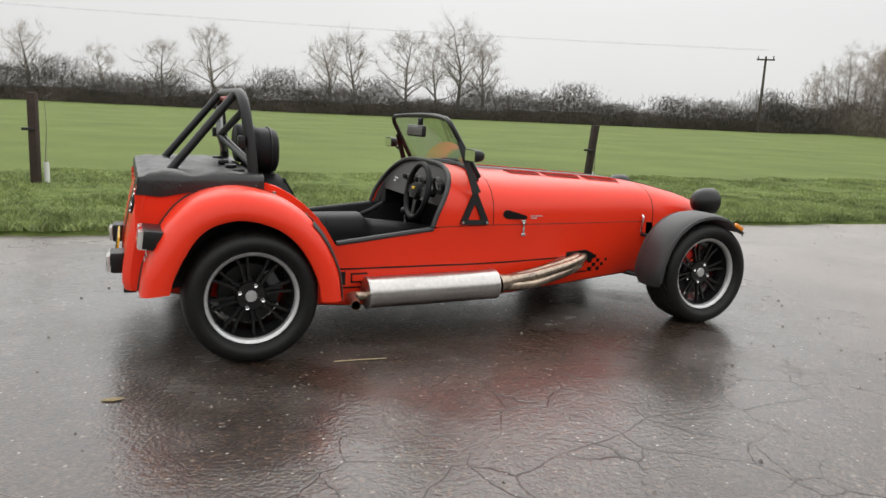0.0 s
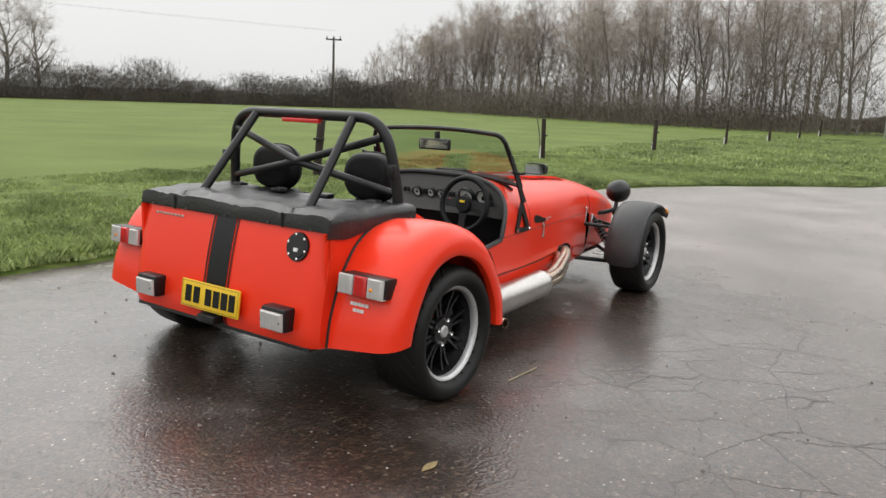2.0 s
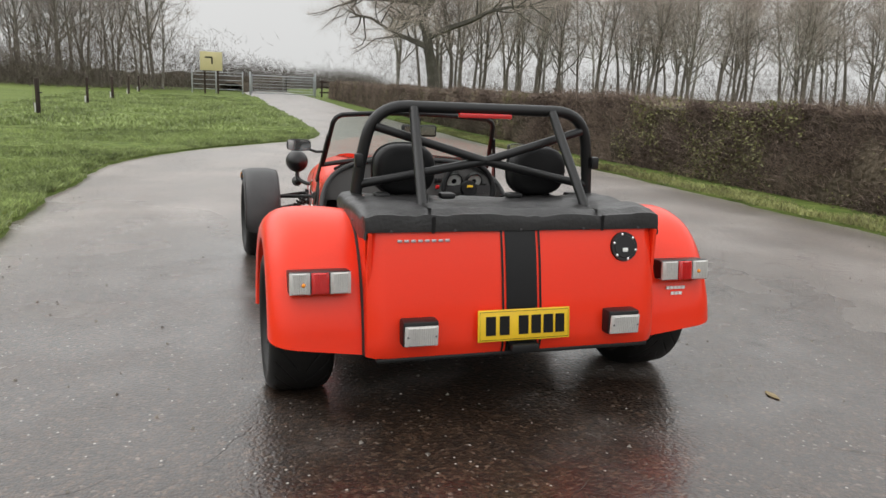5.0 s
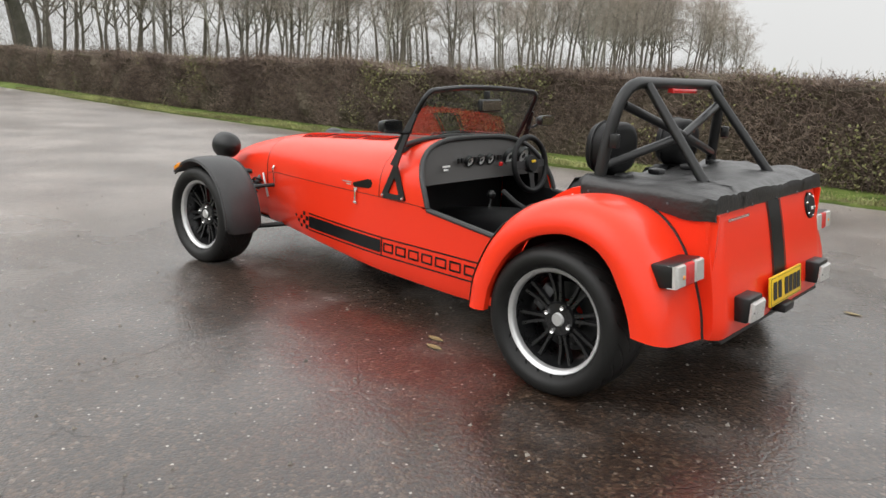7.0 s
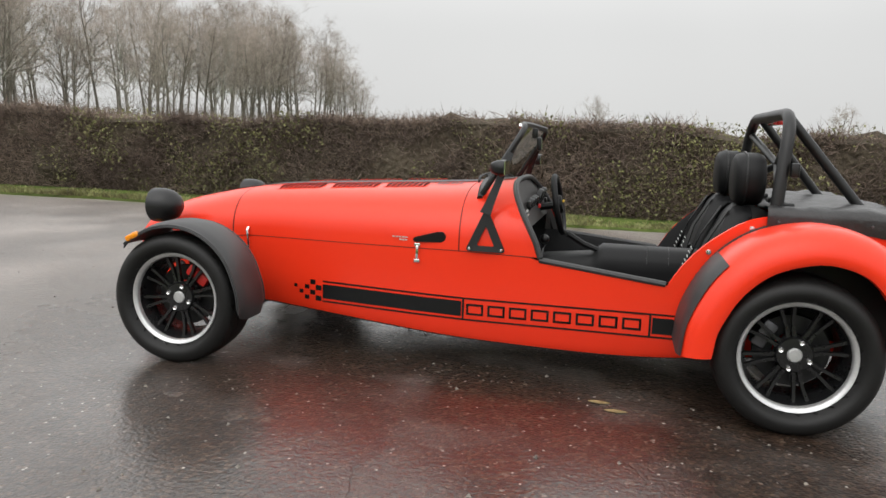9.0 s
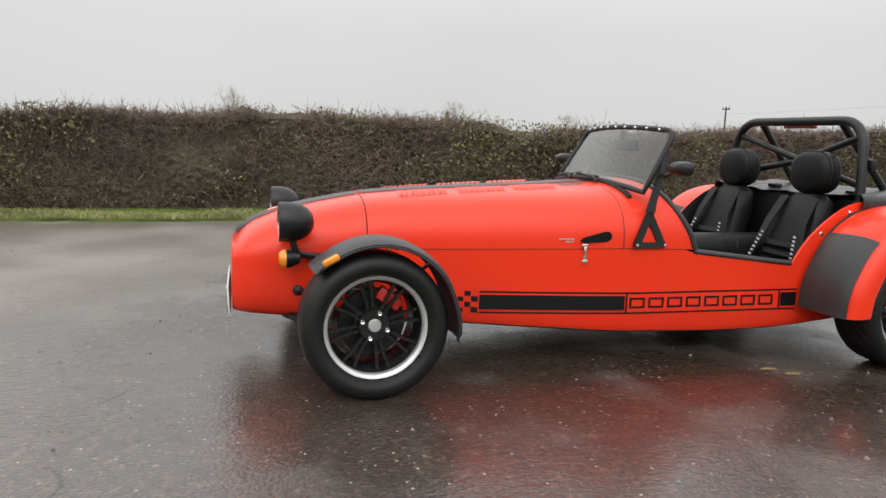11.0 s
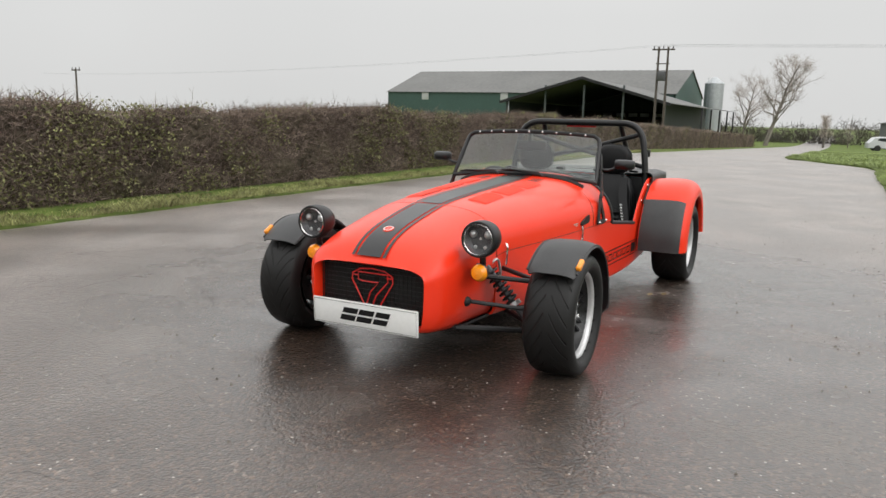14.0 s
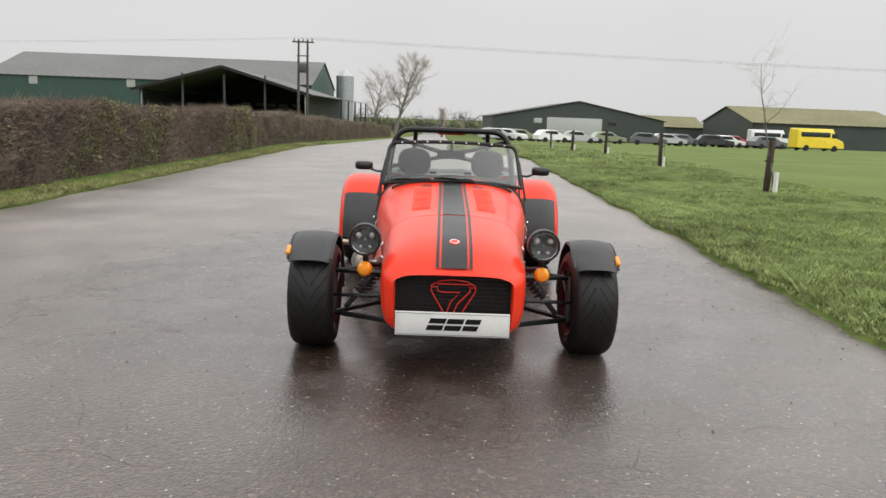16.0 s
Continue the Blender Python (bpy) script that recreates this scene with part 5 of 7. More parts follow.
part("scuttle_lining", bm, LEATHER, sports, "black felt lining under the scuttle", 50)
bm = bmesh.new()
block(bm, (1.19, 0, 0.36), (0.01, 0.86, 0.40))
part("bulkhead", bm, POWDER, sports, "black bulkhead below the dash")
bm = bmesh.new()
loft(bm, [[(0.06, y, 0.15), (0.10, y, 0.45), (0.06, y, 0.70)] for y in (-0.51, 0, 0.51)])
part("rear_bulkhead", bm, LEATHER, sports, "black carpeted bulkhead behind the seats")
# tunnel
bm = bmesh.new()
prof = lambda x: [(x, -0.105, 0.15), (x, -0.105, 0.305), (x, -0.102, 0.345), (x, -0.09, 0.378), (x, -0.065, 0.397), (x, -0.03, 0.404), (x, 0, 0.405), (x, 0.03, 0.404), (x, 0.065, 0.397), (x, 0.09, 0.378), (x, 0.102, 0.345), (x, 0.105, 0.305), (x, 0.105, 0.15)]
loft(bm, [[(a, b * lerp(x, [0.1, 1.18], [0.95, 1.25]), c + (lerp(x, [0.1, 0.66, 0.70, 0.9, 1.18], [0.085, 0.085, 0.05, 0.03, -0.01]) if c > 0.3 else 0)) for a, b, c in prof(x)] for x in stations(0.1, 1.18, 54)], False, False)
part("tunnel", bm, LEATHER, sports, "black padded transmission tunnel", 80)
for x in (0.20, 0.29, 0.38, 0.47):
    bm = bmesh.new()
    tube(bm, [(x, b * lerp(x, [0.1, 1.18], [0.95, 1.25]), c + 0.0845) for _, b, c in prof(x)[2:-2]], 0.0022, 5)
    part("tunnel_seam", bm, POWDER, sports)
bm = bmesh.new()
tube(bm, [(0.66, 0.05, 0.46), (0.74, 0.05, 0.490), (0.81, 0.05, 0.530)], [0.013, 0.013, 0.014], 8)
part("handbrake", bm, LEATHER, sports, "black handbrake lever")
bm = bmesh.new()
tube(bm, [(0.93, 0.0, 0.41), (0.92, 0.0, 0.48)], 0.006, 8)
part("gear_lever", bm, CHROME, sports)
bm = bmesh.new()
bmesh.ops.create_uvsphere(bm, u_segments=12, v_segments=8, radius=0.022, matrix=pose(0.918, 0, 0.495))
part("gear_knob", bm, POWDER, sports, "black round gear knob")


def seat(y):
    st = empty("seat", "", "")
    st.parent = sports
    for k in ("label", "category"):
        if k in st:
            del st[k]
    bm = bmesh.new()
    block(bm, (0.50, y, 0.24), (0.50, 0.37, 0.14), 0.05, pose(0, 0, 0, 0, -6, 0), 3)
    part("cushion", bm, LEATHER, st, "black quilted seat cushion")
    bm = bmesh.new()
    rows = []
    for z, x, w, d in ((0.22, 0.30, 0.17, 0.05), (0.34, 0.265, 0.19, 0.055), (0.48, 0.225, 0.185, 0.05), (0.60, 0.185, 0.165, 0.05), (0.68, 0.160, 0.135, 0.04), (0.715, 0.148, 0.08, 0.02)):
        rows.append([(x + d * math.copysign(abs(math.cos(a)) ** 0.5, math.cos(a)) + 0.035 * (abs(math.sin(a)) > 0.8) * math.cos(a), y + w * math.copysign(abs(math.sin(a)) ** 0.6, math.sin(a)), z) for a in (k * 2 * math.pi / 24 for k in range(24))])
    loft(bm, rows, True, True)
    part("backrest", bm, LEATHER, st, "black leather seat back with ribs")
    for k in range(5):
        bm = bmesh.new()
        z = 0.30 + k * 0.042
        tube(bm, [(0.335 - (z - .22) * .25, y - 0.10, z), (0.345 - (z - .22) * .25, y, z), (0.335 - (z - .22) * .25, y + 0.10, z)], 0.02, 8)
        part("rib", bm, LEATHER, st)
    for s in (1, -1):
        bm = bmesh.new()
        loft(bm, [[(0.20, y + s * 0.07, 0.70), (0.20, y + s * 0.125, 0.70)], [(0.272, y + s * 0.085, 0.58), (0.268, y + s * 0.14, 0.58)], [(0.33, y + s * 0.125, 0.42), (0.31, y + s * 0.175, 0.42)], [(0.38, y + s * 0.14, 0.30), (0.35, y + s * 0.19, 0.30)]])
        solid(bm, 0.004)
        part("harness_strap", bm, LEATHER, st, "black harness strap")
        bm = bmesh.new()
        for q in range(8):
            f = q / 7
            block(bm, (0.300 + 0.045 * f, y + s * (0.112 + 0.035 * f), 0.52 - 0.13 * f), (0.004, 0.014, 0.009), 0, pose(0, 0, 0, 0, 20, 0))
        part("strap_mark", bm, WHITE, st, "small white plain bars on the strap")
    bm = bmesh.new()
    rows = []
    for x, k in ((0.070, 0.72), (0.077, 0.92), (0.095, 1.0), (0.150, 1.0), (0.170, 0.93), (0.180, 0.75)):
        rows.append([(x, y + 0.123 * k * math.copysign(abs(math.cos(a)) ** 0.75, math.cos(a)), 0.815 + 0.10 * k * math.copysign(abs(math.sin(a)) ** 0.8, math.sin(a))) for a in (q * 2 * math.pi / 28 for q in range(28))])
    loft(bm, rows, True, True)
    hr = part("headrest", bm, LEATHER, st, "round padded black headrest", 50)
    bm = bmesh.new()
    ring = [(0.143, y + 0.125 * math.copysign(abs(math.cos(a)) ** 0.75, math.cos(a)), 0.815 + 0.102 * math.copysign(abs(math.sin(a)) ** 0.8, math.sin(a))) for a in (q * 2 * math.pi / 28 for q in range(28))]
    tube(bm, ring, 0.004, 5, closed=True)
    part("headrest_piping", bm, POWDER, st)
    return st


for y in (0.285, -0.285):
    seat(y)

# steering wheel (driver on the right)
wheel_m = Matrix.Translation((0.885, -0.265, 0.632)) @ pose(0, 0, 0, 0, 11, 0) @ pose(0, 0, 0, 0, 0, 90)
bm = bmesh.new()
tube(bm, [wheel_m @ Vector((0.135 * math.cos(a), 0, 0.135 * math.sin(a))) for a in (k * 2 * math.pi / 32 for k in range(32))], 0.0145, 10, closed=True)
swheel = part("steering_wheel", bm, LEATHER, sports, "black three-spoke steering wheel")
for a in (0, 180, 270):
    c, s_ = math.cos(radians(a)), math.sin(radians(a))
    bm = bmesh.new()
    n_ = Vector((-s_, 0, c))
    d = Vector((c, 0, s_))
    loft(bm, [[wheel_m @ (d * r + n_ * w + Vector((0, o, 0))) for w, o in ((-k, -.003), (k, -.003), (k, .003), (-k, .003))] for r, k in ((0.03, 0.026), (0.08, 0.018), (0.13, 0.02))], True, True)
    part("spoke", bm, POWDER, swheel)
bm = bmesh.new()
lathe(bm, [(0.0005, 0.02), (0.04, 0.018), (0.046, 0.004), (0.046, -0.01)], 20, wheel_m)
part("wheel_boss", bm, LEATHER, swheel)
bm = bmesh.new()
block(bm, wheel_m @ Vector((0, 0.024, 0.012)), (0.006, 0.03, 0.012), 0.001, pose(0, 0, 0, 0, 11, 0))
part("boss_mark", bm, YELLOW, swheel, "small yellow plain mark")
bm = bmesh.new()
tube(bm, [wheel_m @ Vector((0, -0.01, 0)), wheel_m @ Vector((0, -0.24, 0))], 0.018, 8)
part("steering_column", bm, POWDER, sports)
# lining behind rear wings, inside mirror of the cockpit
for s in (1, -1):
    bm = bmesh.new()
    loft(bm, [[(x, s * (half_width(x) - 0.002), side_top(x) + 0.002), (x, s * (half_width(x) - 0.012), side_top(x) + 0.004)] for x in stations(0.02, 0.40, 10)])
    solid(bm, 0.006)
    part("rear_quarter_edge", bm, RED, sports)
    for x, dz in ((0.13, -0.03), (0.27, -0.035)):
        bm = bmesh.new()
        lathe(bm, [(0.0003, 0.004), (0.009, 0.003), (0.011, 0.0)], 10, pose(x, s * half_width(x), side_top(x) + dz, 0, 0, 0 if s > 0 else 180))
        part("panel_screw", bm, CHROME, sports)

# windscreen
def screen_pt(y, f):
    """f: 0 at the foot, 1 at the top; the glass bows forward in the middle."""
    w0, w1 = 0.455, 0.408
    b = 1 - (y / (w0 + (w1 - w0) * f)) ** 2
    z0 = 0.725 + 0.035 * b
    z1 = 0.985 + 0.018 * b
    return Vector((1.125 + 0.045 * b + (0.975 - 1.125) * f, y, z0 + (z1 - z0) * f))


outline = [screen_pt(y, 0) for y in stations(-0.455, 0.455, 14)] + [screen_pt(0.455 - 0.035 * f, f) for f in (0.15, 0.3, 0.45, 0.6, 0.75)] \
    + [screen_pt(0.425, 0.86), screen_pt(0.412, 0.95), screen_pt(0.385, 1.0)] + [screen_pt(y, 1) for y in stations(0.34, -0.34, 10)] \
    + [screen_pt(-0.385, 1.0), screen_pt(-0.412, 0.95), screen_pt(-0.425, 0.86)] + [screen_pt(-0.455 + 0.035 * f, f) for f in (0.75, 0.6, 0.45, 0.3, 0.15)]
bm = bmesh.new()
tube(bm, outline, 0.0125, 8, closed=True)
screen = part("windscreen_frame", bm, POWDER, sports, "black windscreen frame")
bm = bmesh.new()
rows = []
for f in stations(0, 1, 8):
    w = (0.452 - 0.045 * f) if f < 0.86 else 0.412 - 0.03 * (f - 0.86) / 0.14
    rows.append([screen_pt(w * k, f) for k in [j / 8 for j in range(-8, 9)]])
loft(bm, rows)
pane = part("windscreen_glass", bm, SCREEN, screen, "lightly tinted wet windscreen glass", 80)
for i in range(9):
    y = -0.34 + 0.085 * i
    bm = bmesh.new()
    lathe(bm, [(0.0003, 0.02), (0.006, 0.018), (0.007, 0.0)], 8, Matrix.Translation(screen_pt(y, 1.0)) @ pose(0, 0, 0, 0, 0, -90))
    part("popper", bm, CHROME, screen, "chrome popper stud")
bm = bmesh.new()
tube(bm, [(x, y, z + 0.004) for x, y, z in (hull(1.165 - 0.06 * abs(u) ** 2, u) for u in [k / 10 * 0.50 for k in range(-10, 11)])], 0.012, 6)
part("screen_seal", bm, RUBBER, screen, "black rubber seal below the screen")
for y0, y1 in ((-0.12, -0.39), (0.16, -0.10)):
    bm = bmesh.new()
    p0, p1 = screen_pt(y0, 0.0) + Vector((0.035, 0, -0.005)), screen_pt(y1 + 0.02, 0.10) + Vector((0.02, 0, 0))
    tube(bm, [p0, p0 + Vector((0.0, -0.03, 0.02)), p0.lerp(p1, 0.55) + Vector((0.012, 0, 0.008)), p1], [0.007, 0.006, 0.005, 0.004], 6)
    part("wiper_arm", bm, POWDER, screen, "black wiper arm")
    bm = bmesh.new()
    a = screen_pt(y0 - 0.04, 0.06) + Vector((0.014, 0, 0))
    b_ = screen_pt(y1 - 0.02, 0.075) + Vector((0.014, 0, 0))
    tube(bm, [a, a.lerp(b_, .5) + Vector((0.006, 0, 0)), b_], 0.0055, 5)
    part("wiper_blade", bm, RUBBER, screen, "black wiper blade")
for s in (1, -1):
    # stay with its triangular foot
    def sy(z):
        return s * lerp(z, [0.48, 0.56, 0.64, 0.72, 0.90], [0.492, 0.492, 0.482, 0.462, 0.438])
    bm = bmesh.new()
    foot = [(1.018, 0.494), (1.182, 0.494), (1.104, 0.672)]
    corners = [Vector((x, sy(z) + s * 0.006, z)) for x, z in foot]
    cyc = rounded([corners[0].lerp(corners[1], .5), corners[1], corners[2], corners[0], corners[0].lerp(corners[1], .5)], 0.02, 3)
    inner_c = (corners[0] + corners[1] + corners[2]) / 3
    inn = [inner_c + (p - inner_c) * 0.44 + Vector((0.0, 0, -0.010)) for p in cyc]
    vs = loft(bm, [cyc, inn])
    solid(bm, 0.008)
    st = part("windscreen_stay", bm, POWDER, screen, "black triangular windscreen stay")
    bm = bmesh.new()
    a, b_ = Vector((1.106, sy(0.645) + s * 0.003, 0.645)), Vector((1.022, s * 0.440, 0.885))
    rows = []
    for f, w in ((0, 0.021), (0.15, 0.017), (0.5, 0.013), (1, 0.012)):
        c = a.lerp(b_, f)
        rows.append([c + Vector((w, 0, w * .3)), c + Vector((w, s * .009, w * .3)), c + Vector((-w, s * .009, -w * .3)), c + Vector((-w, 0, -w * .3))])
    loft(bm, rows, True, True)
    part("stay_arm", bm, POWDER, screen)
    for x, z in ((1.035, 0.506), (1.163, 0.506)):
        bm = bmesh.new()
        lathe(bm, [(0.0003, 0.008), (0.006, 0.007), (0.0075, 0.0)], 8, pose(x, sy(z) + s * 0.008, z, 0, 0, 0 if s > 0 else 180))
        part("stay_bolt", bm, CHROME, screen)
    # door mirror
    bm = bmesh.new()
    tube(bm, [(1.045, s * 0.445, 0.800), (1.05, s * 0.50, 0.797), (1.045, s * 0.56, 0.820)], 0.007, 6)
    part("mirror_arm", bm, POWDER, screen)
    bm = bmesh.new()
    rows = []
    for x, k in ((1.015, 0.97), (1.03, 1.0), (1.052, 0.9), (1.07, 0.6), (1.076, 0.2)):
        rows.append([(x, s * 0.588 + 0.060 * k * math.copysign(abs(math.cos(a)) ** .5, math.cos(a)), 0.832 + 0.029 * k * math.copysign(abs(math.sin(a)) ** .5, math.sin(a))) for a in (q * 2 * math.pi / 20 for q in range(20))])
    loft(bm, rows, True, True)
    mir = part("mirror_shell", bm, POWDER, screen, "black door mirror shell")
    bm = bmesh.new()
    block(bm, (1.0135, s * 0.588, 0.832), (0.003, 0.106, 0.048), 0.0)
    part("mirror_glass", bm, CHROME, screen, "mirror glass")
bm = bmesh.new()
block(bm, (0.965, -0.01, 0.920), (0.022, 0.19, 0.060), 0.010, pose(0, 0, 0, 0, 2, 6), 3)
part("inner_mirror", bm, POWDER, screen, "black interior mirror")
bm = bmesh.new()
block(bm, (0.9530, -0.012, 0.920), (0.003, 0.168, 0.044), 0.0, pose(0, 0, 0, 0, 2, 6))
part("inner_mirror_glass", bm, CHROME, screen)
bm = bmesh.new()
block(bm, (0.985, -0.01, 0.965), (0.025, 0.022, 0.045), 0.004)
part("mirror_bracket", bm, POWDER, screen)

# roll-over bar
TR = 0.0222
bm = bmesh.new()
tube(bm, rounded([(0.055, -0.495, 0.60), (0.045, -0.485, 0.80), (0.015, -0.435, 1.062), (0.015, 0.435, 1.062), (0.045, 0.485, 0.80), (0.055, 0.495, 0.60)], 0.17, 8), TR, 12)
roll = part("roll_bar", bm, POWDER, sports, "black tubular roll-over bar")
for s in (1, -1):
    bm = bmesh.new()
    tube(bm, [(0.0, s * 0.285, 1.055), (-0.275, s * 0.315, 0.72)], 0.0185, 10)
    part("rear_stay", bm, POWDER, roll)
    bm = bmesh.new()
    tube(bm, [(0.015, s * 0.425, 0.985), (-0.03, 0.0, 0.865), (-0.03, -s * 0.0, 0.865)][:2], 0.0168, 10)
    part("cross_brace", bm, POWDER, roll)
    bm = bmesh.new()
    tube(bm, [(-0.03, 0.0, 0.865), (0.045, s * 0.478, 0.765)], 0.0168, 10)
    part("cross_brace", bm, POWDER, roll)
    bm = bmesh.new()
    block(bm, (0.0, s * 0.49, 0.86), (0.03, 0.03, 0.05), 0.006)
    part("strap_clip", bm, POWDER, roll)
    for k in (0.14, 0.40):
        bm = bmesh.new()
        block(bm, (0.0, s * k, 0.728), (0.05, 0.06, 0.022), 0.008)
        part("harness_eye", bm, POWDER, roll, "black harness mounting")
bm = bmesh.new()
block(bm, (-0.005, -0.0, 1.036), (0.026, 0.215, 0.018), 0.004)
part("brake_light", bm, RED_LENS, roll, "slim red high brake light")

# boot cover
def cover(x, y):
    z = 0.735 - 0.028 * max(0, (x + 0.2) / 0.285) * (1 - (y / 0.55) ** 2)
    z += 0.013 * noise.noise((x * 7, y * 5, 0)) + 0.007 * noise.noise((x * 22, y * 12, 3)) + 0.006 * noise.noise((x * 12 + y * 30, y * 6, 7))
    return z
bm = bmesh.new()
rows = []
for x in stations(-0.385, 0.085, 20):
    row = []
    for y in stations(-0.535, 0.535, 40):
        row.append((x, y, cover(x, y) - 0.008 * max(0, (abs(y) - 0.49) / 0.045) ** 2 - 0.015 * max(0, (-0.35 - x) / 0.035) ** 2))
    sk = 0.10 + 0.30 * noise.noise((x * 8, 1, 0))
    left = [(x, -0.548 - 0.004 * noise.noise((x * 20, 4, 1)), 0.715), (x, -0.553 - 0.008 * noise.noise((x * 14, 2, 0)), 0.695), (x, -0.549, lerp(x, [-0.385, -0.1, 0.085], [0.650, 0.662, 0.684]) - sk * .1)]
    right = [(p[0], -p[1], p[2]) for p in left]
    rows.append(left[::-1] + row + right)
back = []
for dz, dx in ((0.0, -0.02), (-0.03, -0.026), (-0.058, -0.026)):
    back.append([(-0.385 + dx + 0.002 * noise.noise((p[1] * 12, dz * 30, 2)), p[1] * (1.0 if abs(p[1]) < .54 else .992), min(p[2], 0.722 + dz) if abs(p[1]) < 0.545 else min(p[2], 0.712 + dz)) for p in rows[0]])
loft(bm, back[::-1] + rows)
solid(bm, 0.005)
boot = part("boot_cover", bm, VINYL, sports, "black vinyl boot cover with press studs", 60)
for y in (-0.315, 0.315):
    bm = bmesh.new()
    loft(bm, [[(x, y - 0.006, cover(x, y) + 0.003), (x, y + 0.006, cover(x, y) + 0.003)] for x in stations(-0.38, -0.27, 6)])
    loft(bm, [[(-0.413, y - .006, z), (-0.413, y + .006, z)] for z in (0.66, 0.70, 0.715)])
    part("cover_slit", bm, DECAL, boot)
for y in (-0.46, -0.24, 0.0, 0.24, 0.46):
    bm = bmesh.new()
    lathe(bm, [(0.0003, 0.004), (0.004, 0.003), (0.005, 0)], 8, pose(-0.414, y, 0.668, 0, 0, 90))
    part("press_stud", bm, GUN, boot)
for s in (1, -1):
    for x in (-0.25, -0.08, 0.05):
        bm = bmesh.new()
        lathe(bm, [(0.0003, 0.004), (0.004, 0.003), (0.005, 0)], 8, pose(x, s * 0.556, 0.680, 0, 0, 0 if s > 0 else 180))
        part("press_stud", bm, GUN, boot)

# rear wings: an arch with a rounded outer shoulder and a rolled lip
WA = [0, 0.12, 0.26, 0.40, 0.52, 0.62, 0.72, 0.82, 0.91, 1.0]
WX = [0.372, 0.352, 0.27, 0.14, -0.03, -0.17, -0.27, -0.345, -0.395, -0.415]
WZ = [0.235, 0.365, 0.522, 0.634, 0.682, 0.661, 0.598, 0.490, 0.365, 0.262]


def wing_arc(a, v):
    """a: 0 at the front foot to 1 at the tail; v: 0 at the body to 1 at the outer lip."""
    x, z = smooth_lerp(a, WA, WX), smooth_lerp(a, WA, WZ)
    k = max(0, (v - 0.55) / 0.45)
    drop = 0.092 * k ** 2.4
    y = 0.54 + 0.31 * ((v / 0.55 * 0.66) if v <= 0.55 else 0.66 + 0.34 * math.sin(k * math.pi / 2))
    d = Vector((-0.02 - x, 0, 0.27 - z)).normalized()
    bulge = 0.012 * math.sin(math.pi * min(1, v / 0.8)) * math.sin(math.pi * a)
    z_ = z + d.z * (drop - bulge)
    if a > 0.9:
        z_ = min(z_, z + 0.05)
    t_ = max(0.0, (a - 0.8) / 0.2)
    return (x + d.x * (drop - bulge), y, z_ + t_ * (0.048 * v - 0.012))


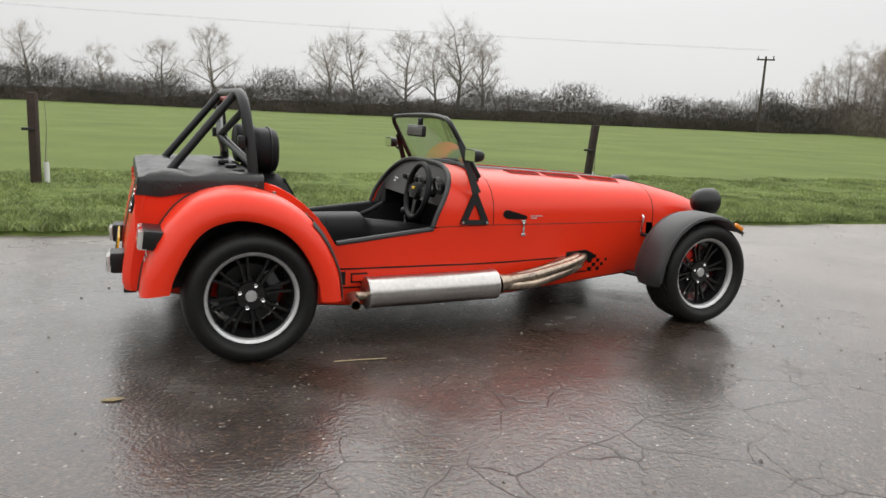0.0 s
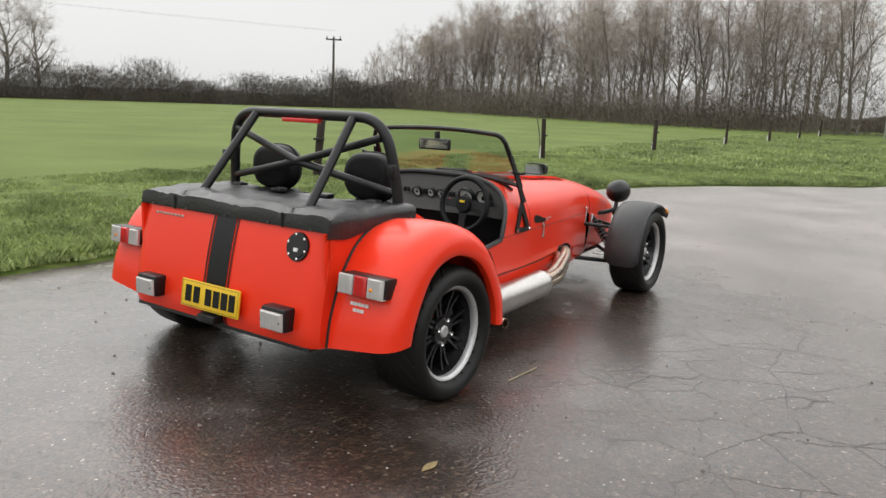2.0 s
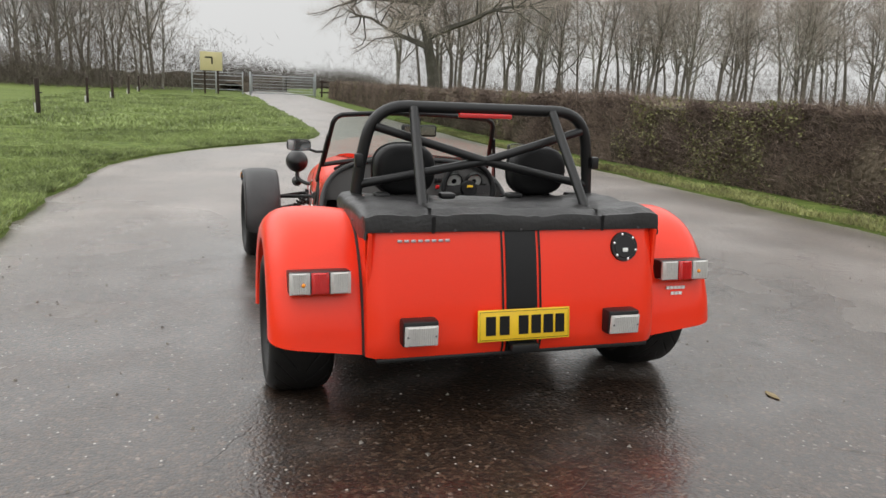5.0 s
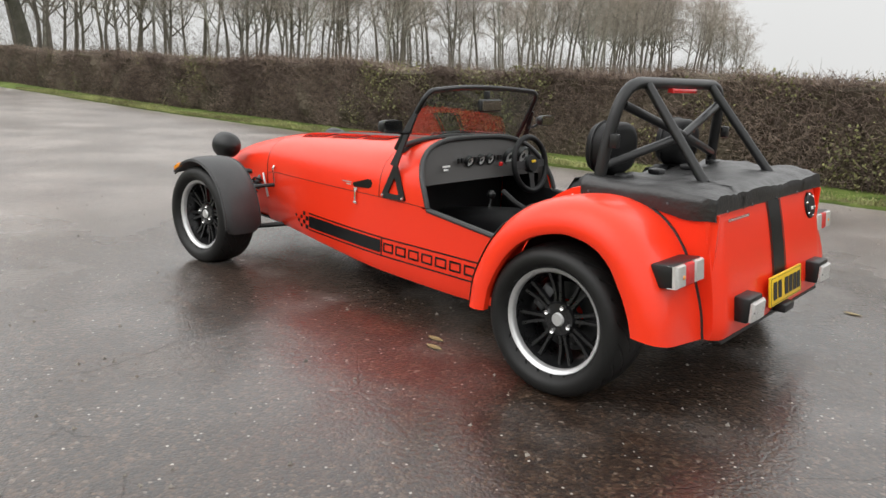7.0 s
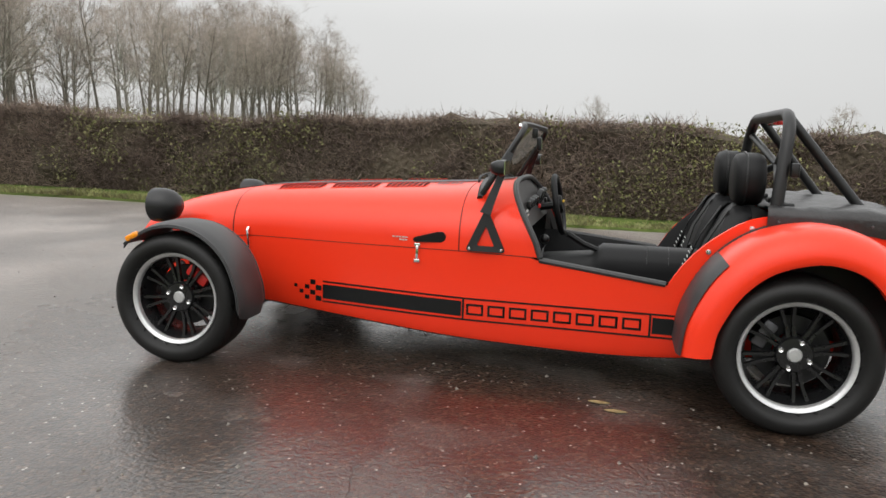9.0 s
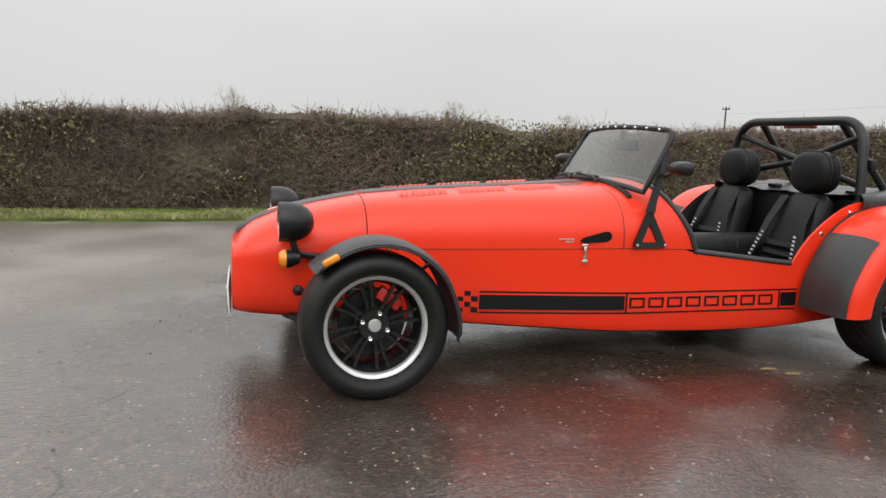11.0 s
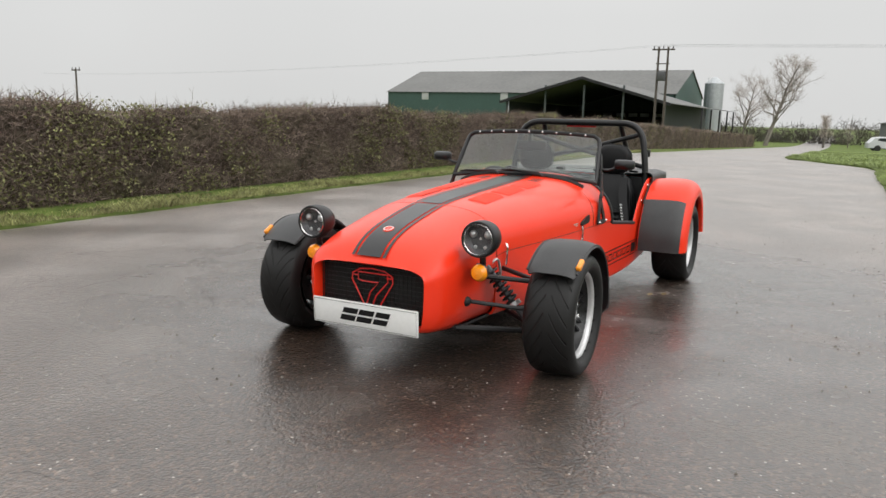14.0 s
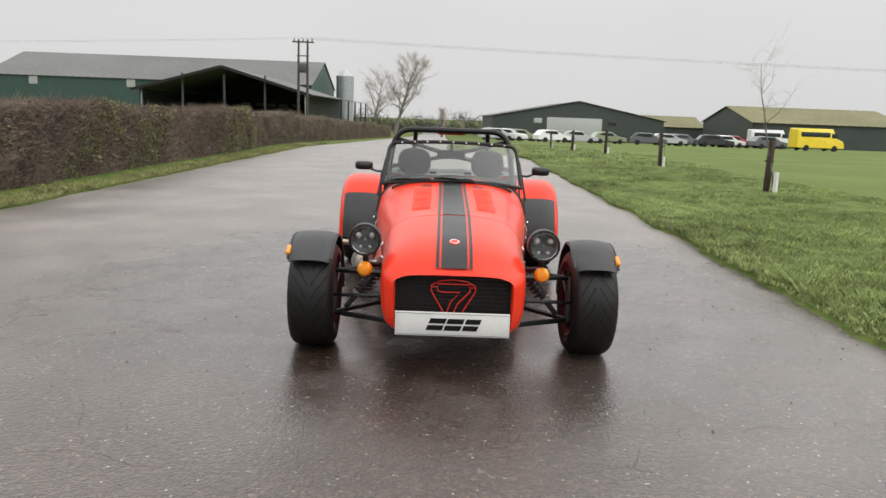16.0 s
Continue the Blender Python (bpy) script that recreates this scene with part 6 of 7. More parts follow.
for s in (1, -1):
    bm = bmesh.new()
    vs = [0, 0.1, 0.22, 0.36, 0.5, 0.6, 0.68, 0.76, 0.84, 0.91, 0.96, 1.0]
    rows = []
    for a in stations(0, 1, 40):
        r = [wing_arc(a, v) for v in vs]
        e = r[-1]
        c = Vector((-0.025, e[1] - 0.012, 0.27))
        d = (c - Vector(e)).normalized() * 0.012
        r.append((e[0] + d.x, e[1] - 0.006, e[2] + d.z))
        r.append((e[0] + d.x * 1.2, e[1] - 0.03, e[2] + d.z * 1.2))
        rows.append([(x, s * y, z) for x, y, z in r])
    loft(bm, rows)
    solid(bm, 0.004)
    wing = part("rear_wing", bm, RED, sports, "orange-red rear wing over the wheel", 50)
    bm = bmesh.new()
    tube(bm, [(p[0], s * 0.543, p[2] + 0.001) for p in (wing_arc(a, 0.0) for a in stations(0.27, 1, 34))], 0.006, 6)
    part("wing_piping", bm, RUBBER, wing, "black wing piping")
    # stone guard on the front of the wing
    bm = bmesh.new()
    rows = []
    for a in stations(0.0, 0.30, 14):
        out_ = Vector((smooth_lerp(a, WA, WX) + 0.02, 0, smooth_lerp(a, WA, WZ) - 0.27)).normalized() * 0.004
        rows.append([(p[0] + out_.x, s * (p[1] + 0.001), p[2] + out_.z) for p in (wing_arc(a, v) for v in (0.015, 0.15, 0.3, 0.45, 0.55, 0.62, 0.69, 0.75))])
    loft(bm, rows)
    solid(bm, -0.0012)
    part("stone_guard", bm, BLACK_GRP, wing, "scuffed black stone guard")
    # inner arch
    bm = bmesh.new()
    loft(bm, [[(p[0] * 0.97, s * 0.546, p[2] * 0.985), (-0.02, s * 0.546, 0.28)] for p in (wing_arc(a, 0.0) for a in stations(0, 1, 24))])
    part("inner_arch", bm, POWDER, wing, "black inside of the wheel arch")
    # tail lamp
    y, z = s * 0.688, 0.497
    lamp_m = pose(0, 0, 0, 0, 6, 0)
    bm = bmesh.new()
    block(bm, (-0.365, y, z), (0.075, 0.200, 0.074), 0.006, lamp_m)
    tl = part("tail_lamp", bm, POWDER, sports, "rectangular tail lamp with black housing")
    for k, (dy, w, m_) in enumerate(((0.066, 0.070, CLEAR_LENS), (0.0, 0.060, RED_LENS), (-0.066, 0.070, CLEAR_LENS))):
        bm = bmesh.new()
        ribbed_lens(bm, 0.017, -0.016, 0, w * 0.95, -0.035, 0.035, 7)
        bmesh.ops.transform(bm, matrix=Matrix.Translation((-0.398, y + dy, z + 0.002)) @ lamp_m, verts=bm.verts)
        part("lens", bm, m_, tl, ["clear ribbed lens", "red lens", "clear ribbed lens"][k])
    bm = bmesh.new()
    bmesh.ops.create_uvsphere(bm, u_segments=10, v_segments=6, radius=0.008, matrix=pose(-0.4125, y + 0.055 * (1 if s > 0 else -1) , z))
    part("bulb", bm, AMBER, tl)
    # fog / reversing lamp on the rear panel
    y, z = s * 0.375, 0.345
    bm = bmesh.new()
    block(bm, (-0.488, y, z), (0.058, 0.122, 0.086), 0.008, pose(0, 0, 0, 0, 0, 0))
    fl = part("rear_fog_lamp", bm, POWDER, sports, "square rear lamp in a black box")
    bm = bmesh.new()
    ribbed_lens(bm, -0.519, -0.531, y, 0.112, z - 0.037, z + 0.029, 13)
    part("lens", bm, CLEAR_LENS, fl, "clear ribbed lens")
    for q in (-0.047, 0.047):
        bm = bmesh.new()
        lathe(bm, [(0.0003, 0.003), (0.0035, 0.002), (0.004, 0.0)], 8, pose(-0.5312, y + q, z - 0.004, 0, 0, 90))
        part("lens_screw", bm, GUN, fl)
    # small white bars under the tail lamp
    if s < 0:
        for k, (dy, dz, w) in enumerate(((0.02, -0.075, 0.085), (0.0, -0.092, 0.05))):
            bm = bmesh.new()
            for q in range(5 if k == 0 else 3):
                wp = wing_arc(0.868 + 0.014 * k, 0.375)
                block(bm, (wp[0] - 0.005, -0.635 - q * 0.017 - 0.018 * k, wp[2]), (0.004, 0.013, 0.0115), 0, lamp_m)
            part("wing_mark", bm, WHITE, wing, "small white plain bars on the wing")

# filler cap, badge bars and stripe on the rear panel
bm = bmesh.new()
fm = Matrix.Translation(tail(-0.405, 0.60)) @ pose(0, 0, 0, 0, 13, 0) @ pose(0, 0, 0, 0, 0, 90)
lathe(bm, [(0.0004, 0.012), (0.040, 0.012), (0.042, 0.009), (0.052, 0.009), (0.054, 0.0)], 28, fm)
cap = part("fuel_filler", bm, POWDER, sports, "round black fuel filler with bolts")
for k in range(6):
    a = k * math.pi / 3 + .3
    bm = bmesh.new()
    lathe(bm, [(0.0003, 0.014), (0.005, 0.013), (0.006, 0.008)], 8, fm @ Matrix.Translation((0.045 * math.cos(a), 0, 0.045 * math.sin(a))))
    part("bolt", bm, CHROME, cap)
bm = bmesh.new()
block(bm, fm @ Vector((0, 0.013, -0.012)), (0.004, 0.02, 0.014), 0.001, pose(0, 0, 0, 0, 13, 0))
part("lock", bm, WHITE, cap, "pale lock cover")
def on_tail(y, z, o=0.003):
    return tail(y, z) - Vector((o, 0, 0))
for y0, y1 in ((-0.058, 0.058), (0.066, 0.074), (-0.074, -0.066)):
    bm = bmesh.new()
    loft(bm, [[on_tail(y0, z), on_tail(y1, z)] for z in stations(0.245, 0.672, 16)])
    part("rear_stripe", bm, DECAL, sports, "black stripe down the rear panel")
for k in range(8):
    bm = bmesh.new()
    block(bm, on_tail(0.43 - k * 0.0235, 0.635, 0.005), (0.004, 0.017, 0.010), 0.0015)
    part("badge_bar", bm, CHROME, sports, "small chrome plain bar")
# number plates
def plate(x, z, w, h, lean, face, col, bars, nm, lab):
    m = Matrix.Translation((x, 0, z)) @ pose(0, 0, 0, 0, lean, 0)
    bm = bmesh.new()
    block(bm, (0, 0, 0), (0.008, w, h), 0.0015)
    bmesh.ops.transform(bm, matrix=m, verts=bm.verts)
    p = part(nm, bm, col, sports, lab)
    d = -0.0055 if face < 0 else 0.0055
    for y, bw, sk in bars:
        bm = bmesh.new()
        hh = h * (0.30 if nm == "rear_plate" else 0.23)
        for sg in ((0,) if nm == "rear_plate" else (-1, 1)):
            zz = sg * hh * 0.62
            b2 = hh if nm == "rear_plate" else hh * 0.46
            loft(bm, [[(d, y - bw / 2 + sk * (zz - b2), zz - b2), (d, y + bw / 2 + sk * (zz - b2), zz - b2)], [(d, y - bw / 2 + sk * (zz + b2), zz + b2), (d, y + bw / 2 + sk * (zz + b2), zz + b2)]])
        solid(bm, 0.001)
        bmesh.ops.transform(bm, matrix=m, verts=bm.verts)
        part("plate_bar", bm, DECAL, p, "black plain bar")
    bm = bmesh.new()
    e = [(d, sy_ * (w / 2 - .006), sz * (h / 2 - .006)) for sy_, sz in ((-1, -1), (1, -1), (1, 1), (-1, 1))]
    tube(bm, [m @ Vector(q) for q in e], 0.0009, 4, closed=True)
    part("plate_border", bm, DECAL, p)
    return p


plate(-0.492, 0.352, 0.340, 0.108, 8, -1, YELLOW, [(0.125, 0.036, 0), (0.075, 0.036, 0), (0.005, 0.036, 0), (-0.042, 0.036, 0), (-0.088, 0.036, 0), (-0.132, 0.034, 0)], "rear_plate", "yellow rear number plate with black bars")
plate(2.818, 0.262, 0.51, 0.110, 3, 1, WHITE, [(-0.072, 0.072, 0.4), (0.008, 0.072, 0.4), (0.086, 0.066, 0.4)], "front_plate", "white front plate with black plain bars")
bm = bmesh.new()
block(bm, (-0.495, 0, 0.272), (0.05, 0.10, 0.032), 0.006)
part("plate_lamp", bm, POWDER, sports, "black plate lamp under the rear plate")

# stripes on bonnet, scuttle and nose
def crown_at(x, y):
    """The upper skin at half-breadth y."""
    lo, hi = 0.0, 1.0
    for _ in range(18):
        m_ = (lo + hi) / 2
        if hull(x, m_)[1] < abs(y):
            lo = m_
        else:
            hi = m_
    p = hull(x, lo)
    return Vector((x, y, p[2] + 0.0035))
for y0, y1 in ((-0.058, 0.058), (0.0675, 0.082), (-0.082, -0.0675)):
    for xa, xb, n_ in ((1.216, 2.27, 30), (2.286, 2.792, 30), (1.06, 1.206, 5)):
        bm = bmesh.new()
        loft(bm, [[crown_at(x, y0 + (y1 - y0) * k / 4) for k in range(5)] for x in stations(xa, xb, n_)])
        part("bonnet_stripe", bm, DECAL_GREY, sports, "dark grey stripe along the bonnet", 60)
bm = bmesh.new()
bc = crown_at(2.636, 0)
bn = Matrix.Translation(bc) @ pose(0, 0, 0, 0, 17, 0) @ pose(0, 0, 0, 90, 0, 0)
lathe(bm, [(0.0004, 0.003), (0.020, 0.003), (0.024, 0.002), (0.026, -0.002)], 20, bn)
bd = part("nose_badge", bm, RED, sports, "round red and chrome nose badge")
bm = bmesh.new()
lathe(bm, [(0.018, 0.0035), (0.020, 0.0045), (0.022, 0.0035)], 20, bn)
part("badge_ring", bm, CHROME, bd)

# bonnet louvres
for s in (1, -1):
    for bank, (xa, cnt) in enumerate(((1.43, 8), (1.66, 9), (1.92, 9))):
        lv = None
        for k in range(cnt):
            x = xa + k * 0.024
            bm = bmesh.new()
            rows = []
            for j, y in enumerate(stations(0.125, 0.235 - 0.02 * (x - 1.4), 6)):
                p = crown_at(x, s * y)
                up = 0.0058 * min(1, 1.7 * math.sin(math.pi * min(1, max(0.12, j / 6))))
                rows.append([p + Vector((0.0125, 0, -0.004)), p + Vector((0.006, 0, up * 0.6)), p + Vector((0.0, 0, up)), p + Vector((-0.0004, 0, up * 0.55))])
            loft(bm, rows)
            part("louvre", bm, RED, sports)
            bm = bmesh.new()
            loft(bm, [[r[3] + Vector((0.0006, 0, 0)), Vector((r[3].x + 0.001, r[3].y, r[0].z + 0.001))] for r in rows])
            loft(bm, [[crown_at(x + 0.001, s * y), crown_at(x - 0.0048, s * y)] for y in stations(0.128, 0.23 - 0.02 * (x - 1.4), 5)])
            part("louvre_slot", bm, DECAL, sports)
    for k in range(6):
        x = 1.28 + k * 0.02
        bm = bmesh.new()
        loft(bm, [[crown_at(x, s * y), crown_at(x - 0.009, s * y)] for y in stations(0.13, 0.19, 3)])
        part("louvre_slot", bm, DECAL, sports)
    # catches, side vent
    x = 1.385
    y = half_width(x)
    bm = bmesh.new()
    block(bm, (x, s * (y + 0.006), 0.502), (0.026, 0.008, 0.014), 0.003)
    block(bm, (x, s * (y + 0.008), 0.470), (0.012, 0.008, 0.058), 0.003)
    block(bm, (x, s * (y + 0.007), 0.436), (0.026, 0.010, 0.014), 0.003)
    part("bonnet_catch", bm, CHROME, sports, "chrome over-centre bonnet catch")
    x = 2.195
    y = half_width(x)
    bm = bmesh.new()
    tube(bm, [(x, s * (y + 0.004), 0.515), (x + 0.004, s * (y + 0.012), 0.500), (x, s * (y + 0.010), 0.46), (x, s * (y + 0.006), 0.418)], [0.006, 0.007, 0.0045, 0.006], 8)
    part("bonnet_catch", bm, CHROME, sports, "chrome spring bonnet catch")
    bm = bmesh.new()
    out = [(1.265, 0.545), (1.268, 0.528), (1.285, 0.517), (1.395, 0.513), (1.405, 0.522), (1.395, 0.533), (1.30, 0.560), (1.278, 0.560)]
    prism(bm, out, "y", s * (half_width(1.33) - 0.012), s * (half_width(1.33) + 0.004))
    part("side_vent", bm, DECAL, sports, "black teardrop side vent")
    bm = bmesh.new()
    for k in range(5):
        block(bm, (1.435 + k * 0.014, s * (half_width(1.46) + 0.001), 0.528), (0.010, 0.003, 0.006))
    for k in range(3):
        block(bm, (1.437 + k * 0.012, s * (half_width(1.46) + 0.001), 0.517), (0.009, 0.003, 0.006))
    part("side_mark", bm, ALU, sports, "small silver plain bars")


# side stripe: bands, blocks and checks
def stripe_z(x):
    return lerp(x, [0.36, 1.16, 1.82, 2.0], [0.262, 0.254, 0.262, 0.270])


def side_patch(s, x0, x1, z0, z1, n_=None, skew=0.0):
    bm = bmesh.new()
    rows = []
    for x in stations(x0, x1, n_ or max(1, int(abs(x1 - x0) / 0.05))):
        y, c = half_width(x) + 0.0025, stripe_z(x)
        rows.append([(x, s * y, c + z0), (x, s * y, c + z1)])
    loft(bm, rows)
    return bm


for s in (1, -1):
    lab = "black side stripe"
    tag = part("side_stripe", side_patch(s, 0.37, 1.82, 0.040, 0.047), DECAL, sports, lab)
    part("side_stripe_lower", side_patch(s, 0.37, 1.82, -0.047, -0.040), DECAL, sports, lab)
    if s > 0:
        part("side_stripe_block", side_patch(s, 1.192, 1.82, -0.031, 0.031), DECAL, sports, lab)
        part("side_stripe_block", side_patch(s, 0.37, 0.448, -0.031, 0.031), DECAL, sports, lab)
        part("stripe_upright", side_patch(s, 1.180, 1.188, -0.04, 0.04), DECAL, sports)
        part("stripe_upright", side_patch(s, 0.452, 0.460, -0.04, 0.04), DECAL, sports)
        for k in range(8):
            xa = 1.170 - k * 0.0875
            w, t = 0.070, 0.0085
            bm = bmesh.new()
            for a0, a1, b0, b1 in ((xa - w, xa, 0.023 - t, 0.023), (xa - w, xa, -0.023, -0.023 + t), (xa - t, xa, -0.023, 0.023), (xa - w, xa - w + t, -0.023, 0.023)):
                rows = [[(x, s * (half_width(x) + 0.0025), stripe_z(x) + b0), (x, s * (half_width(x) + 0.0025), stripe_z(x) + b1)] for x in (a0, a1)]
                loft(bm, rows)
            part("stripe_box", bm, DECAL, sports, "black plain box outline")
    else:
        part("side_stripe_block", side_patch(s, 0.40, 0.455, -0.031, 0.031), DECAL, sports, lab)
        for k in range(1):
            bm = bmesh.new()
            for a0, a1, b0, b1 in ((0.48, 0.56, 0.015, 0.023), (0.48, 0.56, -0.023, -0.015), (0.48, 0.488, -0.023, 0.023)):
                loft(bm, [[(x, s * (half_width(x) + 0.0025), stripe_z(x) + b0), (x, s * (half_width(x) + 0.0025), stripe_z(x) + b1)] for x in (a0, a1)])
            part("stripe_box", bm, DECAL, sports, "black plain box outline")
    for i in range(5):
        for j in range(4):
            if (i + j) % 2 == 0 and not (i == 4 and j in (0,)) and not (i == 3 and j == 3):
                x0 = 1.826 + i * 0.030
                part("check", side_patch(s, x0, x0 + 0.028 - 0.003 * i, -0.045 + j * 0.023, -0.045 + j * 0.023 + 0.0225 - 0.002 * i, 1), DECAL, sports, "black chequer square")


# wheels
def tyre_mat():
    """Rubber with swept tread grooves on the running face."""
    m = bpy.data.materials.new("tyre_tread")
    m.use_nodes = True
    n, l = m.node_tree.nodes, m.node_tree.links
    b = n["Principled BSDF"]
    tc, sep = n.new("ShaderNodeTexCoord"), n.new("ShaderNodeSeparateXYZ")
    l.new(tc.outputs["Object"], sep.inputs[0])
    at = n.new("ShaderNodeMath")
    at.operation = "ARCTAN2"
    l.new(sep.outputs["Z"], at.inputs[0])
    l.new(sep.outputs["X"], at.inputs[1])
    ab = n.new("ShaderNodeMath")
    ab.operation = "ABSOLUTE"
    l.new(sep.outputs["Y"], ab.inputs[0])
    sw = n.new("ShaderNodeMath")
    sw.operation = "POWER"
    sw.inputs[1].default_value = 0.7
    l.new(ab.outputs[0], sw.inputs[0])
    k = n.new("ShaderNodeMath")
    k.operation = "MULTIPLY_ADD"
    k.inputs[1].default_value = 3.2
    l.new(sw.outputs[0], k.inputs[0])
    l.new(at.outputs[0], k.inputs[2])
    sn = n.new("ShaderNodeMath")
    sn.operation = "MULTIPLY"
    sn.inputs[1].default_value = 22
    l.new(k.outputs[0], sn.inputs[0])
    si = n.new("ShaderNodeMath")
    si.operation = "SINE"
    l.new(sn.outputs[0], si.inputs[0])
    gr = n.new("ShaderNodeMapRange")
    gr.inputs["From Min"].default_value, gr.inputs["From Max"].default_value = 0.80, 0.95
    l.new(si.outputs[0], gr.inputs["Value"])
    lim = n.new("ShaderNodeMapRange")
    lim.inputs["From Min"].default_value, lim.inputs["From Max"].default_value = 0.085, 0.095
    lim.inputs["To Min"].default_value, lim.inputs["To Max"].default_value = 1, 0
    l.new(ab.outputs[0], lim.inputs["Value"])
    lim2 = n.new("ShaderNodeMapRange")
    lim2.inputs["From Min"].default_value, lim2.inputs["From Max"].default_value = 0.012, 0.02
    l.new(ab.outputs[0], lim2.inputs["Value"])
    mu, mu2 = n.new("ShaderNodeMath"), n.new("ShaderNodeMath")
    mu.operation = mu2.operation = "MULTIPLY"
    l.new(gr.outputs["Result"], mu.inputs[0])
    l.new(lim.outputs["Result"], mu.inputs[1])
    l.new(mu.outputs[0], mu2.inputs[0])
    l.new(lim2.outputs["Result"], mu2.inputs[1])
    no = n.new("ShaderNodeTexNoise")
    no.inputs["Scale"].default_value = 70
    l.new(tc.outputs["Object"], no.inputs["Vector"])
    cr_ = n.new("ShaderNodeValToRGB")
    cr_.color_ramp.elements[0].color = (0.007, 0.007, 0.007, 1)
    cr_.color_ramp.elements[1].color = (0.013, 0.0125, 0.012, 1)
    l.new(no.outputs["Fac"], cr_.inputs["Fac"])
    l.new(cr_.outputs["Color"], b.inputs["Base Color"])
    b.inputs["Roughness"].default_value = 0.5
    b.inputs["Specular IOR Level"].default_value = 0.3
    bu = n.new("ShaderNodeBump")
    bu.invert = True
    bu.inputs["Distance"].default_value, bu.inputs["Strength"].default_value = 0.008, 1.0
    l.new(mu2.outputs[0], bu.inputs["Height"])
    l.new(bu.outputs["Normal"], b.inputs["Normal"])
    return m


TREAD = tyre_mat()
GLOSS_BLACK = mat("gloss_black_wheel", (0.007, 0.007, 0.0075), 0.28, var=0.2, big=12, fine=90, bump=0.03, rvar=0.06)
wheel_meshes = {}


def wheel_piece(key, name, build, material, parent, label=""):
    if key not in wheel_meshes:
        bm = bmesh.new()
        build(bm)
        ob = part(name, bm, material, parent, label)
        wheel_meshes[key] = ob.data
        return ob
    ob = new(name, wheel_meshes[key])
    ob.parent = parent
    if label:
        ob["label"] = label
    return ob


R, W = 0.266, 0.119


def build_tyre(bm):
    lathe(bm, [(0.174, W - 0.052), (0.187, W - 0.035), (0.199, W - 0.014), (0.212, W - 0.004), (0.226, W - 0.003), (0.241, W - 0.008), (0.253, W - 0.019), (0.261, W - 0.034), (R - 0.001, 0.045), (R, 0),
               (R - 0.001, -0.045), (0.261, -W + 0.034), (0.253, -W + 0.019), (0.235, -W + 0.005), (0.205, -W), (0.178, -W + 0.02)], 64)


def build_rim(bm):
    lathe(bm, [(0.1860, W - 0.042), (0.1870, W - 0.036), (0.1845, W - 0.033), (0.1815, W - 0.034), (0.1730, W - 0.040), (0.1700, W - 0.045), (0.1690, W - 0.062)], 64)


def build_barrel(bm):
    lathe(bm, [(0.1690, W - 0.060), (0.164, W - 0.080), (0.155, W - 0.100), (0.150, 0.0), (0.150, -W + 0.03), (0.175, -W + 0.01)], 40)


def build_spoke(bm):
    d = W - 0.079
    for sg in (-1, 1):
        rows = []
        for r, off, w, y, t in ((0.036, 0.010, 0.0085, d - 0.006, 0.018), (0.08, 0.0095, 0.0055, d - 0.012, 0.014), (0.12, 0.014, 0.005, d - 0.012, 0.013), (0.1675, 0.0225, 0.0060, d - 0.004, 0.013)):
            rows.append([(r, y + 0.004, sg * off - w), (r, y + 0.004, sg * off + w), (r, y - t, sg * off + w * 1.2), (r, y - t, sg * off - w * 1.2)])
        loft(bm, rows, True, True)


def build_hub(bm):
    d = W - 0.079
    lathe(bm, [(0.0005, d + 0.006), (0.03, d + 0.006), (0.056, d + 0.004), (0.062, d - 0.006), (0.062, d - 0.03), (0.0005, d - 0.03)], 28)


def build_cap(bm):
    d = W - 0.079
    lathe(bm, [(0.0005, d + 0.013), (0.020, d + 0.013), (0.0235, d + 0.010), (0.025, d + 0.005)], 24)


def build_nut(bm):
    d = W - 0.079
    lathe(bm, [(0.0005, d + 0.012), (0.004, d + 0.012), (0.008, d + 0.015), (0.010, d + 0.010), (0.010, d + 0.003)], 10)


def build_disc(bm):
    lathe(bm, [(0.06, -0.02), (0.122, -0.02), (0.124, -0.023), (0.124, -0.037), (0.06, -0.037)], 36)


def build_caliper(bm):
    block(bm, (0.0, -0.03, 0.105), (0.10, 0.055, 0.05), 0.010)


